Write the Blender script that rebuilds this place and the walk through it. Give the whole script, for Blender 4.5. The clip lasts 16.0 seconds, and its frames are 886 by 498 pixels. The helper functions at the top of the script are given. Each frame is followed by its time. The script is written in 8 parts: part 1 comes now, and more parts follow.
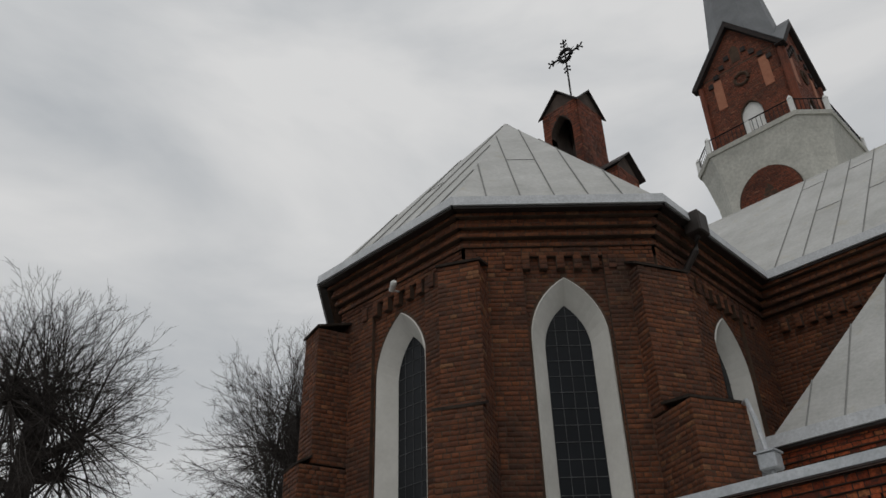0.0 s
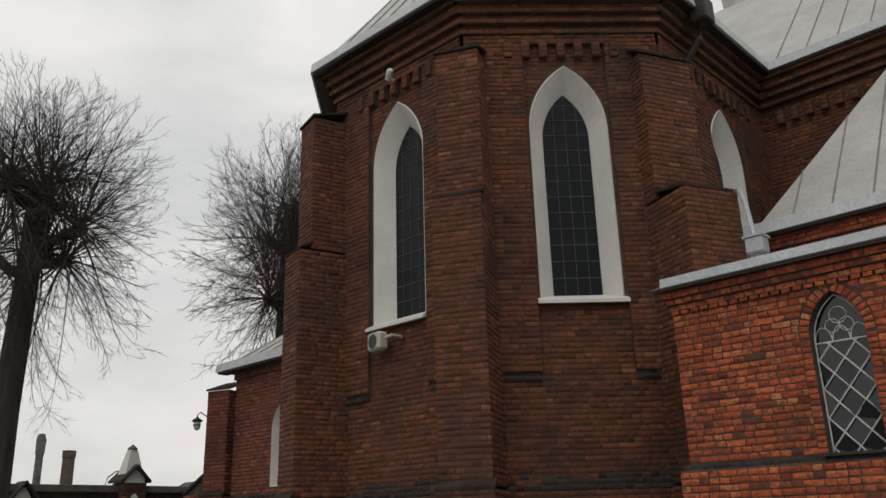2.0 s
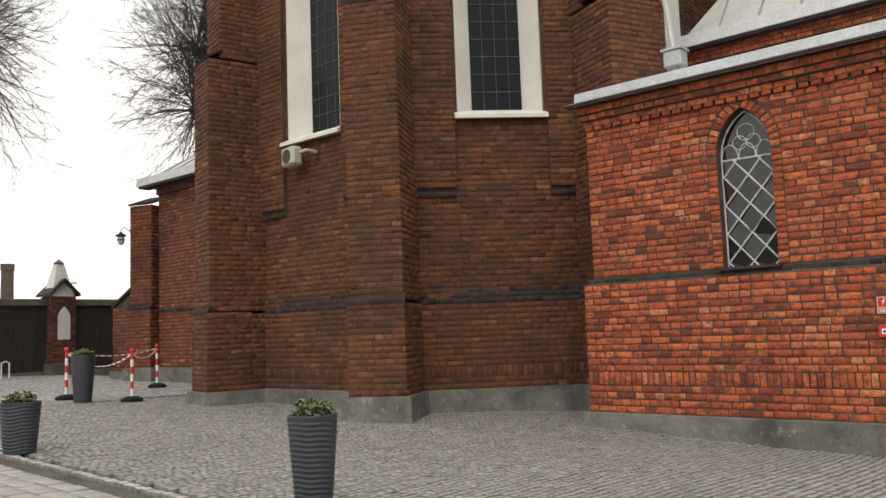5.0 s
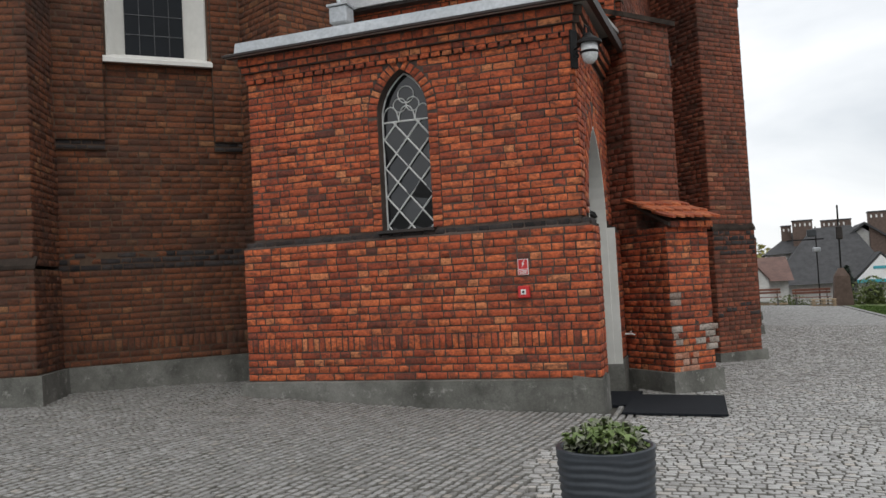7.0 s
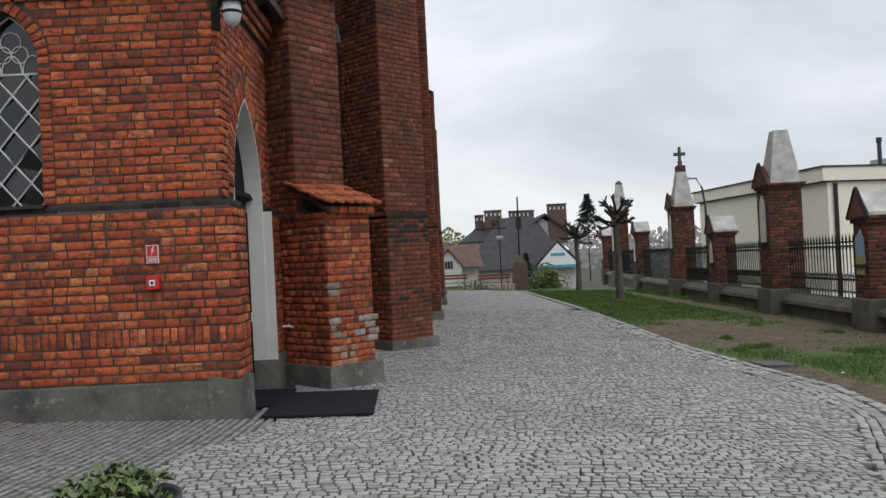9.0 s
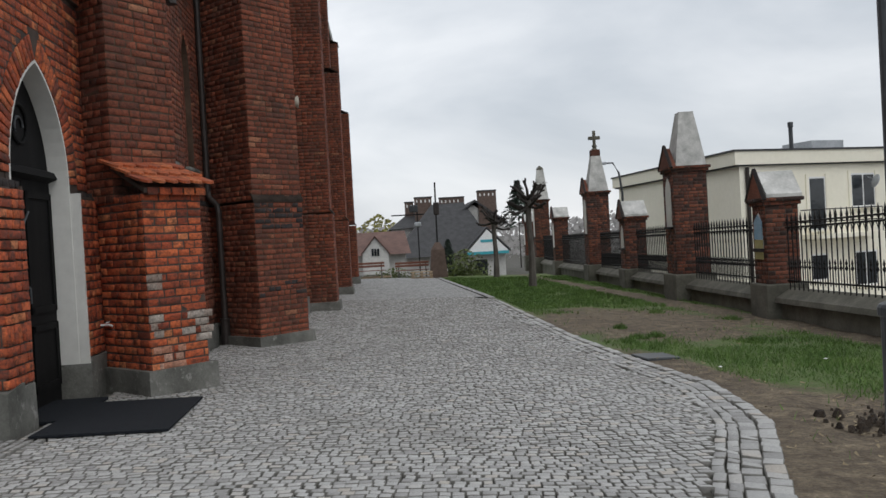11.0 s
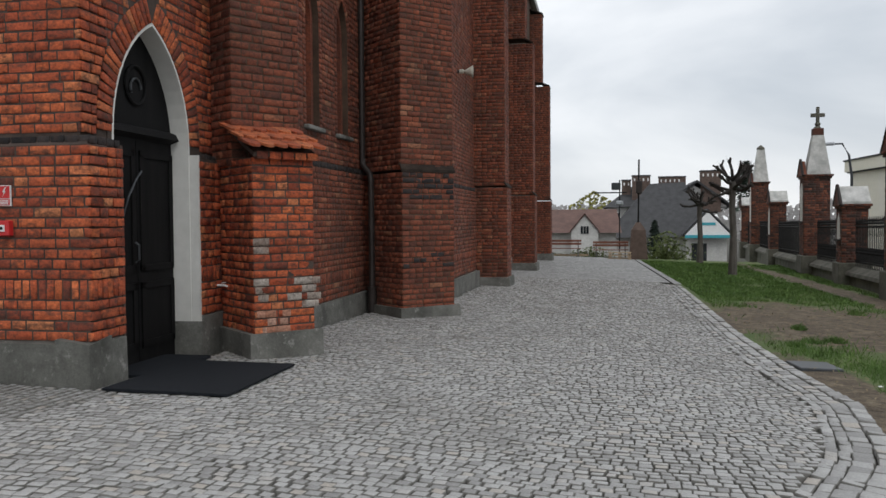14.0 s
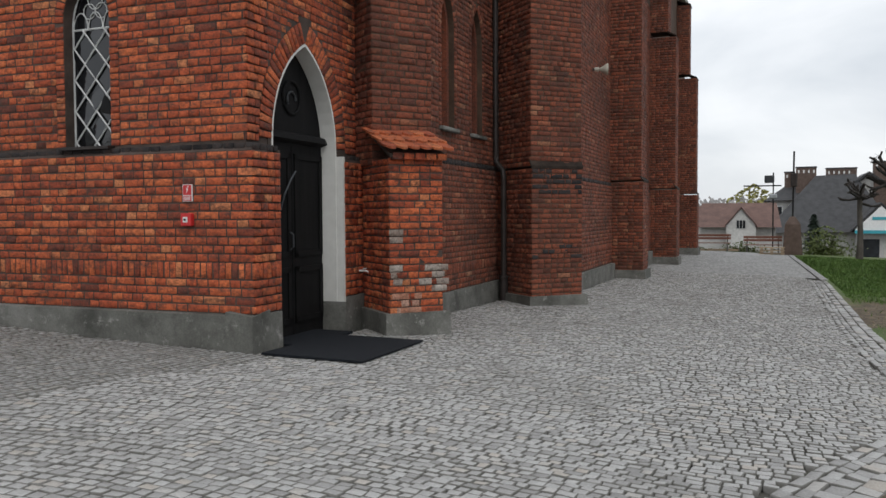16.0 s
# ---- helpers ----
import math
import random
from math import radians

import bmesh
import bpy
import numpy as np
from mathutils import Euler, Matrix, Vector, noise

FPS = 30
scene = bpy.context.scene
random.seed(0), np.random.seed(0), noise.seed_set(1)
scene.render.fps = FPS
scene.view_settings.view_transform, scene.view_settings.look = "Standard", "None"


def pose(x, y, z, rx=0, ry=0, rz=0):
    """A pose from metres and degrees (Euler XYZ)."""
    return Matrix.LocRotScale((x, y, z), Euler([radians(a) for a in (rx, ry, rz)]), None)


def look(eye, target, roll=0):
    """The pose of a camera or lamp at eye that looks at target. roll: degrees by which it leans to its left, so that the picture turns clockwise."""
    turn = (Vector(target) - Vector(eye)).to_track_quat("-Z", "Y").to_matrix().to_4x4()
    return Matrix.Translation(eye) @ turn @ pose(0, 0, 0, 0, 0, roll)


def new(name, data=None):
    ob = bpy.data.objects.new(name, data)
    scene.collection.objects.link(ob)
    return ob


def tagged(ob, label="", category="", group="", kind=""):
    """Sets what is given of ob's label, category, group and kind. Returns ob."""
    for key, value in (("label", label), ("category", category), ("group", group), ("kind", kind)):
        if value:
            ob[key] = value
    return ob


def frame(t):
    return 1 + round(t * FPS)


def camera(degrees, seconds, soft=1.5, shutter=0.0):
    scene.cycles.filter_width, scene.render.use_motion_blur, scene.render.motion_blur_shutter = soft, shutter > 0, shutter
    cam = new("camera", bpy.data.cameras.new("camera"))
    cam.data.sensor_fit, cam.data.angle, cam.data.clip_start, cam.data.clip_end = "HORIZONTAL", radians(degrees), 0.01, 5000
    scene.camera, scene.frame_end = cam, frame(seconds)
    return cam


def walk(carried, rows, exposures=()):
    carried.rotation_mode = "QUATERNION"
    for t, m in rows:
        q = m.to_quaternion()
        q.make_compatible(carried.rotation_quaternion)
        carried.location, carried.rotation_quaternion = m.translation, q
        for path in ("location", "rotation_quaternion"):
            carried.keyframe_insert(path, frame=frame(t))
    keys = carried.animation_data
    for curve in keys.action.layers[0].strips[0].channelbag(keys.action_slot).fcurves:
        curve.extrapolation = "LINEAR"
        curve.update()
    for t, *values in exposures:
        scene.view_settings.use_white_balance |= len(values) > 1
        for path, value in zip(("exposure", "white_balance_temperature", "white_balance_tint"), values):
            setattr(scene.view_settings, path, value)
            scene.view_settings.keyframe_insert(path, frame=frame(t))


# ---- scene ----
cam = camera(56.5, 16.0)
PATH = [
    (0, (-0.122, 0.313, 1.382), (-1.288, 1.53, 2.459), -1.7),
    (0.5, (-0.171, 0.247, 1.357), (-1.365, 1.499, 2.361), -1.7),
    (1, (-0.181, 0.222, 1.289), (-1.421, 1.524, 2.165), -1.5),
    (1.5, (-0.25, 0.195, 1.224), (-1.524, 1.54, 1.979), -1.4),
    (2, (-0.266, 0.214, 1.208), (-1.567, 1.593, 1.847), -1.6),
    (2.5, (-0.258, 0.231, 1.207), (-1.578, 1.634, 1.747), -1.7),
    (3, (-0.23, 0.286, 1.183), (-1.572, 1.697, 1.637), -1.7),
    (3.2, (-0.226, 0.325, 1.186), (-1.575, 1.742, 1.602), -1.5),
    (5.3, (0.003, 0.906, 1.294), (-1.231, 2.473, 1.443), -1.5),
    (5.5, (0.024, 0.972, 1.283), (-1.133, 2.598, 1.414), -1.7),
    (6, (0.112, 1.155, 1.235), (-0.902, 2.875, 1.364), -2.0),
    (6.3, (0.167, 1.26, 1.241), (-0.778, 3.017, 1.377), -2.8),
    (6.5, (0.101, 1.374, 1.218), (-0.741, 3.184, 1.333), -2.6),
    (7, (0.208, 1.638, 1.238), (-0.479, 3.515, 1.323), -3.1),
    (7.5, (0.317, 1.88, 1.238), (-0.147, 3.825, 1.303), -2.6),
    (8, (0.39, 2.115, 1.246), (0.228, 4.108, 1.281), -2.6),
    (8.5, (0.508, 2.378, 1.246), (0.507, 4.378, 1.26), -3.5),
    (9, (0.748, 2.687, 1.246), (0.739, 4.687, 1.258), -2.8),
    (9.5, (0.955, 2.915, 1.227), (1.036, 4.914, 1.224), -3.2),
    (10, (1.208, 3.196, 1.225), (1.41, 5.186, 1.225), -3.6),
    (10.2, (1.337, 3.346, 1.215), (1.537, 5.336, 1.212), -3.6),
    (12.5, (2.576, 4.384, 1.166), (2.561, 6.383, 1.104), -1.9),
    (13, (2.729, 4.567, 1.163), (2.659, 6.565, 1.112), -1.6),
    (13.5, (2.936, 4.662, 1.145), (2.689, 6.646, 1.097), -1.0),
    (14, (3.06, 4.561, 1.141), (2.676, 6.523, 1.071), -0.4),
    (14.5, (3.158, 4.301, 1.153), (2.75, 6.257, 1.085), -0.6),
    (15, (3.309, 4.072, 1.126), (2.806, 6.006, 1.061), -1.2),
    (15.5, (3.507, 3.937, 1.162), (2.805, 5.808, 1.083), 0.0),
    (16, (3.688, 3.709, 1.135), (2.954, 5.567, 1.052), -0.3),
]
walk(cam, [(t, look(eye, target, roll)) for t, eye, target, roll in PATH],
     [(0, -0.64, 6600, 10), (1.5, -0.43, 6800, 10), (3.0, 0.2, 7000, 10), (5.4, 0.7, 7200, 10), (6.0, 0.61, 7000, 10), (7.0, 0.3, 6480, 10), (8.0, 0.2, 6320, 10),
      (9.0, 0.1, 6320, 10), (10.0, 0.05, 6320, 10), (12.5, 0.02, 6320, 10), (14.0, 0.08, 6320, 10), (16, 0.17, 6360, 10)])

# ---- world and light ----
world = bpy.data.worlds.new("world")
scene.world = world
world.use_nodes = True
wt = world.node_tree
wt.nodes.clear()
SUN_EL, SUN_AZ = 48.0, 25.0      # degrees; a veiled sun behind thick cloud


def wn(kind, **sets):
    n = wt.nodes.new(kind)
    for k, v in sets.items():
        if k in n.inputs:
            n.inputs[k].default_value = v
    return n


sky = wn("ShaderNodeTexSky")
sky.sky_type = "NISHITA"
sky.sun_disc = False
sky.sun_elevation, sky.sun_rotation = radians(SUN_EL), radians(SUN_AZ)
coord = wn("ShaderNodeTexCoord")
stretch = wn("ShaderNodeMapping")
stretch.inputs["Scale"].default_value = (1.0, 1.0, 2.6)
stretch.inputs["Location"].default_value = (0.35, 0.1, 0.2)
cloud = wn("ShaderNodeTexNoise", Scale=2.1, Detail=7.0, Roughness=0.5, Distortion=0.35)
tone = wn("ShaderNodeValToRGB")
tone.color_ramp.elements[0].position, tone.color_ramp.elements[0].color = 0.33, (6.5, 6.9, 7.3, 1)
tone.color_ramp.elements[1].position, tone.color_ramp.elements[1].color = 0.64, (10.3, 10.4, 10.45, 1)
veil = wn("ShaderNodeMix")
veil.data_type = "RGBA"
veil.inputs[0].default_value = 0.93
back = wn("ShaderNodeBackground", Strength=0.094)
out = wn("ShaderNodeOutputWorld")
wt.links.new(coord.outputs["Generated"], stretch.inputs["Vector"])
wt.links.new(stretch.outputs["Vector"], cloud.inputs["Vector"])
wt.links.new(cloud.outputs["Fac"], tone.inputs["Fac"])
wt.links.new(sky.outputs["Color"], veil.inputs[6])
wt.links.new(tone.outputs["Color"], veil.inputs[7])
# an overcast sky grows brighter towards the zenith
split = wn("ShaderNodeSeparateXYZ")
height = wn("ShaderNodeMapRange")
height.inputs["From Min"].default_value, height.inputs["From Max"].default_value = 0.0, 1.0
height.inputs["To Min"].default_value, height.inputs["To Max"].default_value = 0.93, 1.14
dome = wn("ShaderNodeMix")
dome.data_type, dome.blend_type = "RGBA", "MULTIPLY"
dome.inputs[0].default_value = 1.0
wt.links.new(coord.outputs["Generated"], split.inputs["Vector"])
wt.links.new(split.outputs["Z"], height.inputs["Value"])
# and a little brighter in the west, where the cloud is thinner
west_side = wn("ShaderNodeMath")
west_side.operation = "MULTIPLY_ADD"
west_side.inputs[1].default_value, west_side.inputs[2].default_value = -0.09, 1.0
whole = wn("ShaderNodeMath")
whole.operation = "MULTIPLY"
wt.links.new(split.outputs["X"], west_side.inputs[0])
wt.links.new(west_side.outputs[0], whole.inputs[0])
wt.links.new(height.outputs["Result"], whole.inputs[1])
wt.links.new(veil.outputs[2], dome.inputs[6])
wt.links.new(whole.outputs[0], dome.inputs[7])
wt.links.new(dome.outputs[2], back.inputs["Color"])
wt.links.new(back.outputs["Background"], out.inputs["Surface"])

sun_data = bpy.data.lights.new("sun", "SUN")
sun_data.energy, sun_data.angle, sun_data.color = 0.68, radians(40), (1.0, 0.97, 0.93)
sun = new("sun", sun_data)
sun.matrix_world = look((20, -10, 40), (20 - 14, -10 + 22, 40 - 28))


# ---- materials ----
class Nodes:
    """A thin wrap round one material's node tree."""

    def __init__(self, name, rough=0.8, metal=0.0):
        self.m = bpy.data.materials.new(name)
        self.m.use_nodes = True
        self.t = self.m.node_tree
        self.b = self.t.nodes["Principled BSDF"]
        self.b.inputs["Roughness"].default_value = rough
        self.b.inputs["Metallic"].default_value = metal

    def n(self, kind, **sets):
        node = self.t.nodes.new(kind)
        for k, v in sets.items():
            if k in node.inputs:
                node.inputs[k].default_value = v
        return node

    def link(self, a, b):
        self.t.links.new(a, b)

    def place(self):
        return self.n("ShaderNodeNewGeometry").outputs["Position"]

    def noise(self, scale, detail=4.0, rough=0.55, vec=None, squash=None):
        node = self.n("ShaderNodeTexNoise", Scale=scale, Detail=detail, Roughness=rough)
        v = vec or self.place()
        if squash:
            mp = self.n("ShaderNodeMapping")
            mp.inputs["Scale"].default_value = squash
            self.link(v, mp.inputs["Vector"])
            v = mp.outputs["Vector"]
        self.link(v, node.inputs["Vector"])
        return node.outputs["Fac"]

    def ramp(self, fac, stops):
        r = self.n("ShaderNodeValToRGB")
        e = r.color_ramp.elements
        while len(e) < len(stops):
            e.new(0.5)
        for el, (p, c) in zip(e, stops):
            el.position = p
            el.color = (*c, 1) if not isinstance(c, (int, float)) else (c, c, c, 1)
        self.link(fac, r.inputs["Fac"])
        return r.outputs["Color"]

    def mix(self, fac, a, b, mode="MIX"):
        x = self.n("ShaderNodeMix")
        x.data_type, x.blend_type = "RGBA", mode
        for sock, v in ((x.inputs[0], fac), (x.inputs[6], a), (x.inputs[7], b)):
            if hasattr(v, "is_linked"):
                self.link(v, sock)
            else:
                sock.default_value = v if isinstance(v, (int, float)) else (*v, 1)
        return x.outputs[2]

    def math(self, op, a, b=0.0):
        x = self.n("ShaderNodeMath")
        x.operation = op
        for sock, v in ((x.inputs[0], a), (x.inputs[1], b)):
            if hasattr(v, "is_linked"):
                self.link(v, sock)
            else:
                sock.default_value = v
        return x.outputs[0]

    def colour(self, c):
        self.link(c, self.b.inputs["Base Color"])

    def bump(self, fac, strength=0.3, dist=0.01):
        x = self.n("ShaderNodeBump", Strength=strength, Distance=dist)
        self.link(fac, x.inputs["Height"])
        self.link(x.outputs["Normal"], self.b.inputs["Normal"])

    def chance(self):
        """One random number for each piece, whether an object or an island."""
        a = self.n("ShaderNodeNewGeometry").outputs["Random Per Island"]
        o = self.n("ShaderNodeObjectInfo").outputs["Random"]
        return self.math("FRACT", self.math("ADD", a, o))


def brick_material(name, stops, soot, soot_scale=0.7, low=0.42, high=0.7, efflor=0.0, stain=0.6, mottle=1.0):
    """Old fired brick: a tone for each brick, mottled faces, stains that run across the joints, soot and salt."""
    m = Nodes(name, 0.88)
    base = m.ramp(m.chance(), stops)
    grain = m.noise(46, 5, 0.7)
    c = m.mix(0.85, base, m.ramp(grain, [(0.28, 0.45), (0.5, 0.95), (0.74, 1.4)]), "MULTIPLY")
    blot = m.noise(17, 4, 0.6, squash=(1, 1, 1.5))
    c = m.mix(0.75 * mottle, c, m.ramp(blot, [(0.32, 0.5), (0.52, 1.0), (0.72, 1.25)]), "MULTIPLY")
    smear = m.ramp(m.noise(9, 6, 0.7, squash=(1, 1, 1.7)), [(0.48, 0.0), (0.62, 1.0)])
    c = m.mix(m.math("MULTIPLY", smear, stain), c, (0.062, 0.033, 0.024))
    patch = m.ramp(m.noise(soot_scale, 7, 0.66, squash=(1, 1, 1.3)), [(low, 0.0), (high, 1.0)])
    c = m.mix(m.math("MULTIPLY", patch, soot), c, (0.026, 0.016, 0.012))
    if efflor:
        salt = m.ramp(m.noise(9, 7, 0.75), [(0.63, 0.0), (0.72, 1.0)])
        c = m.mix(m.math("MULTIPLY", salt, efflor), c, (0.36, 0.29, 0.23))
    m.colour(c)
    m.bump(grain, 0.7, 0.009)
    return m.m


def plain(name, c1, c2, scale=6, rough=0.8, metal=0.0, bump=0.2, dist=0.005, squash=None, detail=5, grain=0.5):
    m = Nodes(name, rough, metal)
    f = m.noise(scale, detail, 0.6, squash=squash)
    g = m.noise(scale * 9, 4, 0.6)
    c = m.ramp(f, [(0.3, c1), (0.7, c2)])
    m.colour(m.mix(grain, c, m.ramp(g, [(0.25, 0.6), (0.75, 1.3)]), "MULTIPLY"))
    if bump:
        m.bump(g, bump, dist)
    return m.m


B_PORCH = brick_material("porch_brick", [(0.0, (0.14, 0.04, 0.024)), (0.06, (0.29, 0.058, 0.025)), (0.25, (0.41, 0.08, 0.029)),
                                         (0.6, (0.51, 0.108, 0.037)), (0.9, (0.6, 0.15, 0.05)), (1.0, (0.6, 0.22, 0.09))], 0.55, 1.5, 0.5, 0.78, 0.14, 0.74)
B_APSE = brick_material("apse_brick", [(0.0, (0.08, 0.027, 0.011)), (0.12, (0.125, 0.038, 0.0135)), (0.55, (0.168, 0.05, 0.0168)),
                                       (0.93, (0.21, 0.066, 0.022)), (1.0, (0.25, 0.11, 0.045))], 0.74, 0.75, 0.44, 0.68, 0.3, 0.5, 0.8)
B_SIDE = brick_material("side_brick", [(0.0, (0.125, 0.042, 0.025)), (0.1, (0.175, 0.049, 0.026)), (0.5, (0.235, 0.062, 0.03)),
                                       (0.94, (0.3, 0.08, 0.037)), (1.0, (0.37, 0.16, 0.085))], 0.66, 0.7, 0.44, 0.72, 0.28, 0.58, 0.8)
B_FENCE = brick_material("fence_brick", [(0.0, (0.03, 0.02, 0.016)), (0.25, (0.085, 0.033, 0.022)), (0.65, (0.17, 0.05, 0.026)),
                                         (1.0, (0.26, 0.085, 0.045))], 0.5, 1.4, 0.45, 0.75, 0.35, 0.5)
B_BLACK = brick_material("glazed_black_brick", [(0.0, (0.012, 0.011, 0.012)), (1.0, (0.045, 0.038, 0.036))], 0.2)
B_PALE = brick_material("bleached_brick", [(0.0, (0.27, 0.2, 0.16)), (1.0, (0.42, 0.37, 0.32))], 0.15, 3.0, stain=0.25)
B_SPALLED = brick_material("spalled_brick", [(0.0, (0.4, 0.17, 0.1)), (1.0, (0.5, 0.3, 0.22))], 0.1, 3.0, 0.42, 0.7, 0.4, 0.2)
SOOT = plain("sooty_weathering", (0.018, 0.014, 0.012), (0.06, 0.045, 0.036), 5, 0.95, bump=0.8)
SOOT.node_tree.nodes["Principled BSDF"].inputs["Specular IOR Level"].default_value = 0.15
MORTAR = plain("dark_mortar", (0.042, 0.029, 0.023), (0.1, 0.072, 0.058), 3, 0.95, bump=0.5)
MORTAR_DARK = plain("sooty_mortar", (0.046, 0.026, 0.016), (0.105, 0.066, 0.043), 2, 0.95, bump=0.5)


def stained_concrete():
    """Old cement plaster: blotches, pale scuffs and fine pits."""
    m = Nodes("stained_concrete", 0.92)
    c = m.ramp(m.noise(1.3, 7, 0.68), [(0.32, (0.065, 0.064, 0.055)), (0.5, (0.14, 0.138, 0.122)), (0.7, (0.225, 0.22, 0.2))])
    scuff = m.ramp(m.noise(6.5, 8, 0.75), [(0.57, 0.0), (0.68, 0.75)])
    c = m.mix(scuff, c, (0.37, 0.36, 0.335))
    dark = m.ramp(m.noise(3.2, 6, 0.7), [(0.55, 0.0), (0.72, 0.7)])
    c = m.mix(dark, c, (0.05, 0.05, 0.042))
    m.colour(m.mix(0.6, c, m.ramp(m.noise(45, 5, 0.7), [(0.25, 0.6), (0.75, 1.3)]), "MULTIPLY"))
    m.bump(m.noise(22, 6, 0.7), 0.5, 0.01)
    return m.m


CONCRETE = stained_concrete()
WALL_STONE = plain("mossy_concrete", (0.07, 0.068, 0.052), (0.17, 0.16, 0.13), 1.8, 0.93, bump=0.5, dist=0.01)
PLASTER = plain("white_plaster", (0.62, 0.61, 0.57), (0.75, 0.74, 0.7), 1.1, 0.9, bump=0.15, grain=0.14)
CAP_RENDER = plain("weathered_white_render", (0.34, 0.34, 0.32), (0.66, 0.65, 0.62), 2.6, 0.92, bump=0.4, dist=0.01, grain=0.35)
ZINC = plain("galvanised_sheet", (0.35, 0.37, 0.39), (0.52, 0.54, 0.56), 2.5, 0.5, 0.35, bump=0.1)
DARK_METAL = plain("dark_brown_metal", (0.02, 0.016, 0.014), (0.045, 0.034, 0.03), 4, 0.55, 0.2)
IRON = plain("black_iron", (0.012, 0.012, 0.013), (0.03, 0.028, 0.027), 8, 0.6, 0.4)
DOOR_WOOD = plain("black_stained_wood", (0.003, 0.003, 0.0034), (0.009, 0.0085, 0.0085), 9, 0.75, bump=0.3, squash=(1, 1, 0.12))
RUBBER = plain("black_rubber_mat", (0.008, 0.01, 0.013), (0.017, 0.019, 0.023), 30, 0.95, bump=0.6)
TILE = brick_material("new_clay_tile", [(0.0, (0.36, 0.075, 0.028)), (0.5, (0.47, 0.11, 0.036)), (1.0, (0.58, 0.17, 0.06))], 0.2, 2.0)
PLANTER = plain("anthracite_plastic", (0.022, 0.027, 0.034), (0.036, 0.043, 0.052), 5, 0.45, bump=0.05)
SOIL = plain("dark_soil", (0.018, 0.012, 0.008), (0.06, 0.043, 0.028), 9, 0.97, bump=0.9, dist=0.03)
RED = plain("red_plastic", (0.5, 0.02, 0.02), (0.6, 0.03, 0.03), 8, 0.45, bump=0)
WHITE = plain("white_paint", (0.72, 0.72, 0.7), (0.82, 0.82, 0.8), 6, 0.5, bump=0)
SPEAKER = plain("beige_plastic", (0.42, 0.4, 0.33), (0.55, 0.52, 0.44), 6, 0.6, bump=0)
LEAD = plain("pale_lead_came", (0.5, 0.5, 0.49), (0.68, 0.68, 0.66), 12, 0.6, 0.1)
DULL_LEAD = plain("dull_grey_came", (0.05, 0.052, 0.056), (0.12, 0.125, 0.13), 6, 0.7, 0.1, bump=0)
BARK = plain("dark_bark", (0.02, 0.017, 0.015), (0.055, 0.046, 0.04), 7, 0.95, bump=0.8, dist=0.02, squash=(1, 1, 0.25))
GREY_BARK = plain("grey_lime_bark", (0.06, 0.052, 0.045), (0.13, 0.115, 0.1), 6, 0.95, bump=0.6, squash=(1, 1, 0.3))
TWIG = plain("dark_twigs", (0.03, 0.025, 0.023), (0.06, 0.05, 0.045), 9, 0.9, bump=0)
CREAM = plain("cream_wash", (0.84, 0.8, 0.66), (0.88, 0.84, 0.71), 0.6, 0.9, bump=0.1, grain=0.1)
PALE_WALL = plain("pale_house_wash", (0.45, 0.44, 0.42), (0.58, 0.57, 0.54), 0.5, 0.9, bump=0.2)
SLATE = plain("dark_roof_sheet", (0.032, 0.032, 0.034), (0.06, 0.06, 0.062), 1.2, 0.75, bump=0.3)
RED_ROOF = plain("weathered_red_roof", (0.105, 0.062, 0.052), (0.17, 0.1, 0.082), 1.0, 0.85, bump=0.3)
CHIMNEY = plain("grey_brown_chimney", (0.09, 0.062, 0.05), (0.15, 0.105, 0.085), 3, 0.9, bump=0.4)
BOARD = plain("blackened_boards", (0.014, 0.011, 0.009), (0.04, 0.032, 0.026), 5, 0.85, bump=0.4, squash=(6, 6, 0.2))
PALE_WOOD = plain("pale_timber", (0.34, 0.25, 0.16), (0.48, 0.37, 0.25), 6, 0.8, bump=0.2)
RED_WOOD = plain("red_brown_bench_wood", (0.16, 0.06, 0.04), (0.24, 0.1, 0.06), 6, 0.7, bump=0.2)
TERRACOTTA = plain("terracotta_louvre", (0.36, 0.14, 0.08), (0.45, 0.19, 0.11), 3, 0.85, bump=0.2)
LAMP_POST = plain("grey_painted_steel", (0.045, 0.05, 0.055), (0.07, 0.075, 0.08), 3, 0.45, 0.3, bump=0)
SATIN_BLUE = plain("turquoise_sign", (0.04, 0.3, 0.36), (0.05, 0.36, 0.42), 3, 0.5, bump=0)


def roof_sheet():
    m = Nodes("weathered_zinc_roof", 0.55, 0.25)
    f = m.noise(0.9, 6, 0.65)
    c = m.ramp(f, [(0.3, (0.4, 0.4, 0.38)), (0.7, (0.56, 0.56, 0.54))])
    lichen = m.ramp(m.noise(1.7, 7, 0.7), [(0.58, 0.0), (0.72, 1.0)])
    c = m.mix(m.math("MULTIPLY", lichen, 0.45), c, (0.42, 0.36, 0.2))
    m.colour(m.mix(0.6, c, m.ramp(m.noise(14, 5, 0.6), [(0.25, 0.75), (0.75, 1.15)]), "MULTIPLY"))
    m.bump(m.noise(2.2, 4), 0.25, 0.03)
    return m.m


def glass(name, tint, rough=0.12):
    m = Nodes(name, rough)
    m.colour(m.ramp(m.noise(1.6, 3), [(0.3, tuple(0.6 * v for v in tint)), (0.7, tint)]))
    m.b.inputs["Specular IOR Level"].default_value = 0.6
    m.bump(m.noise(4.0, 3), 0.12, 0.02)
    return m.m


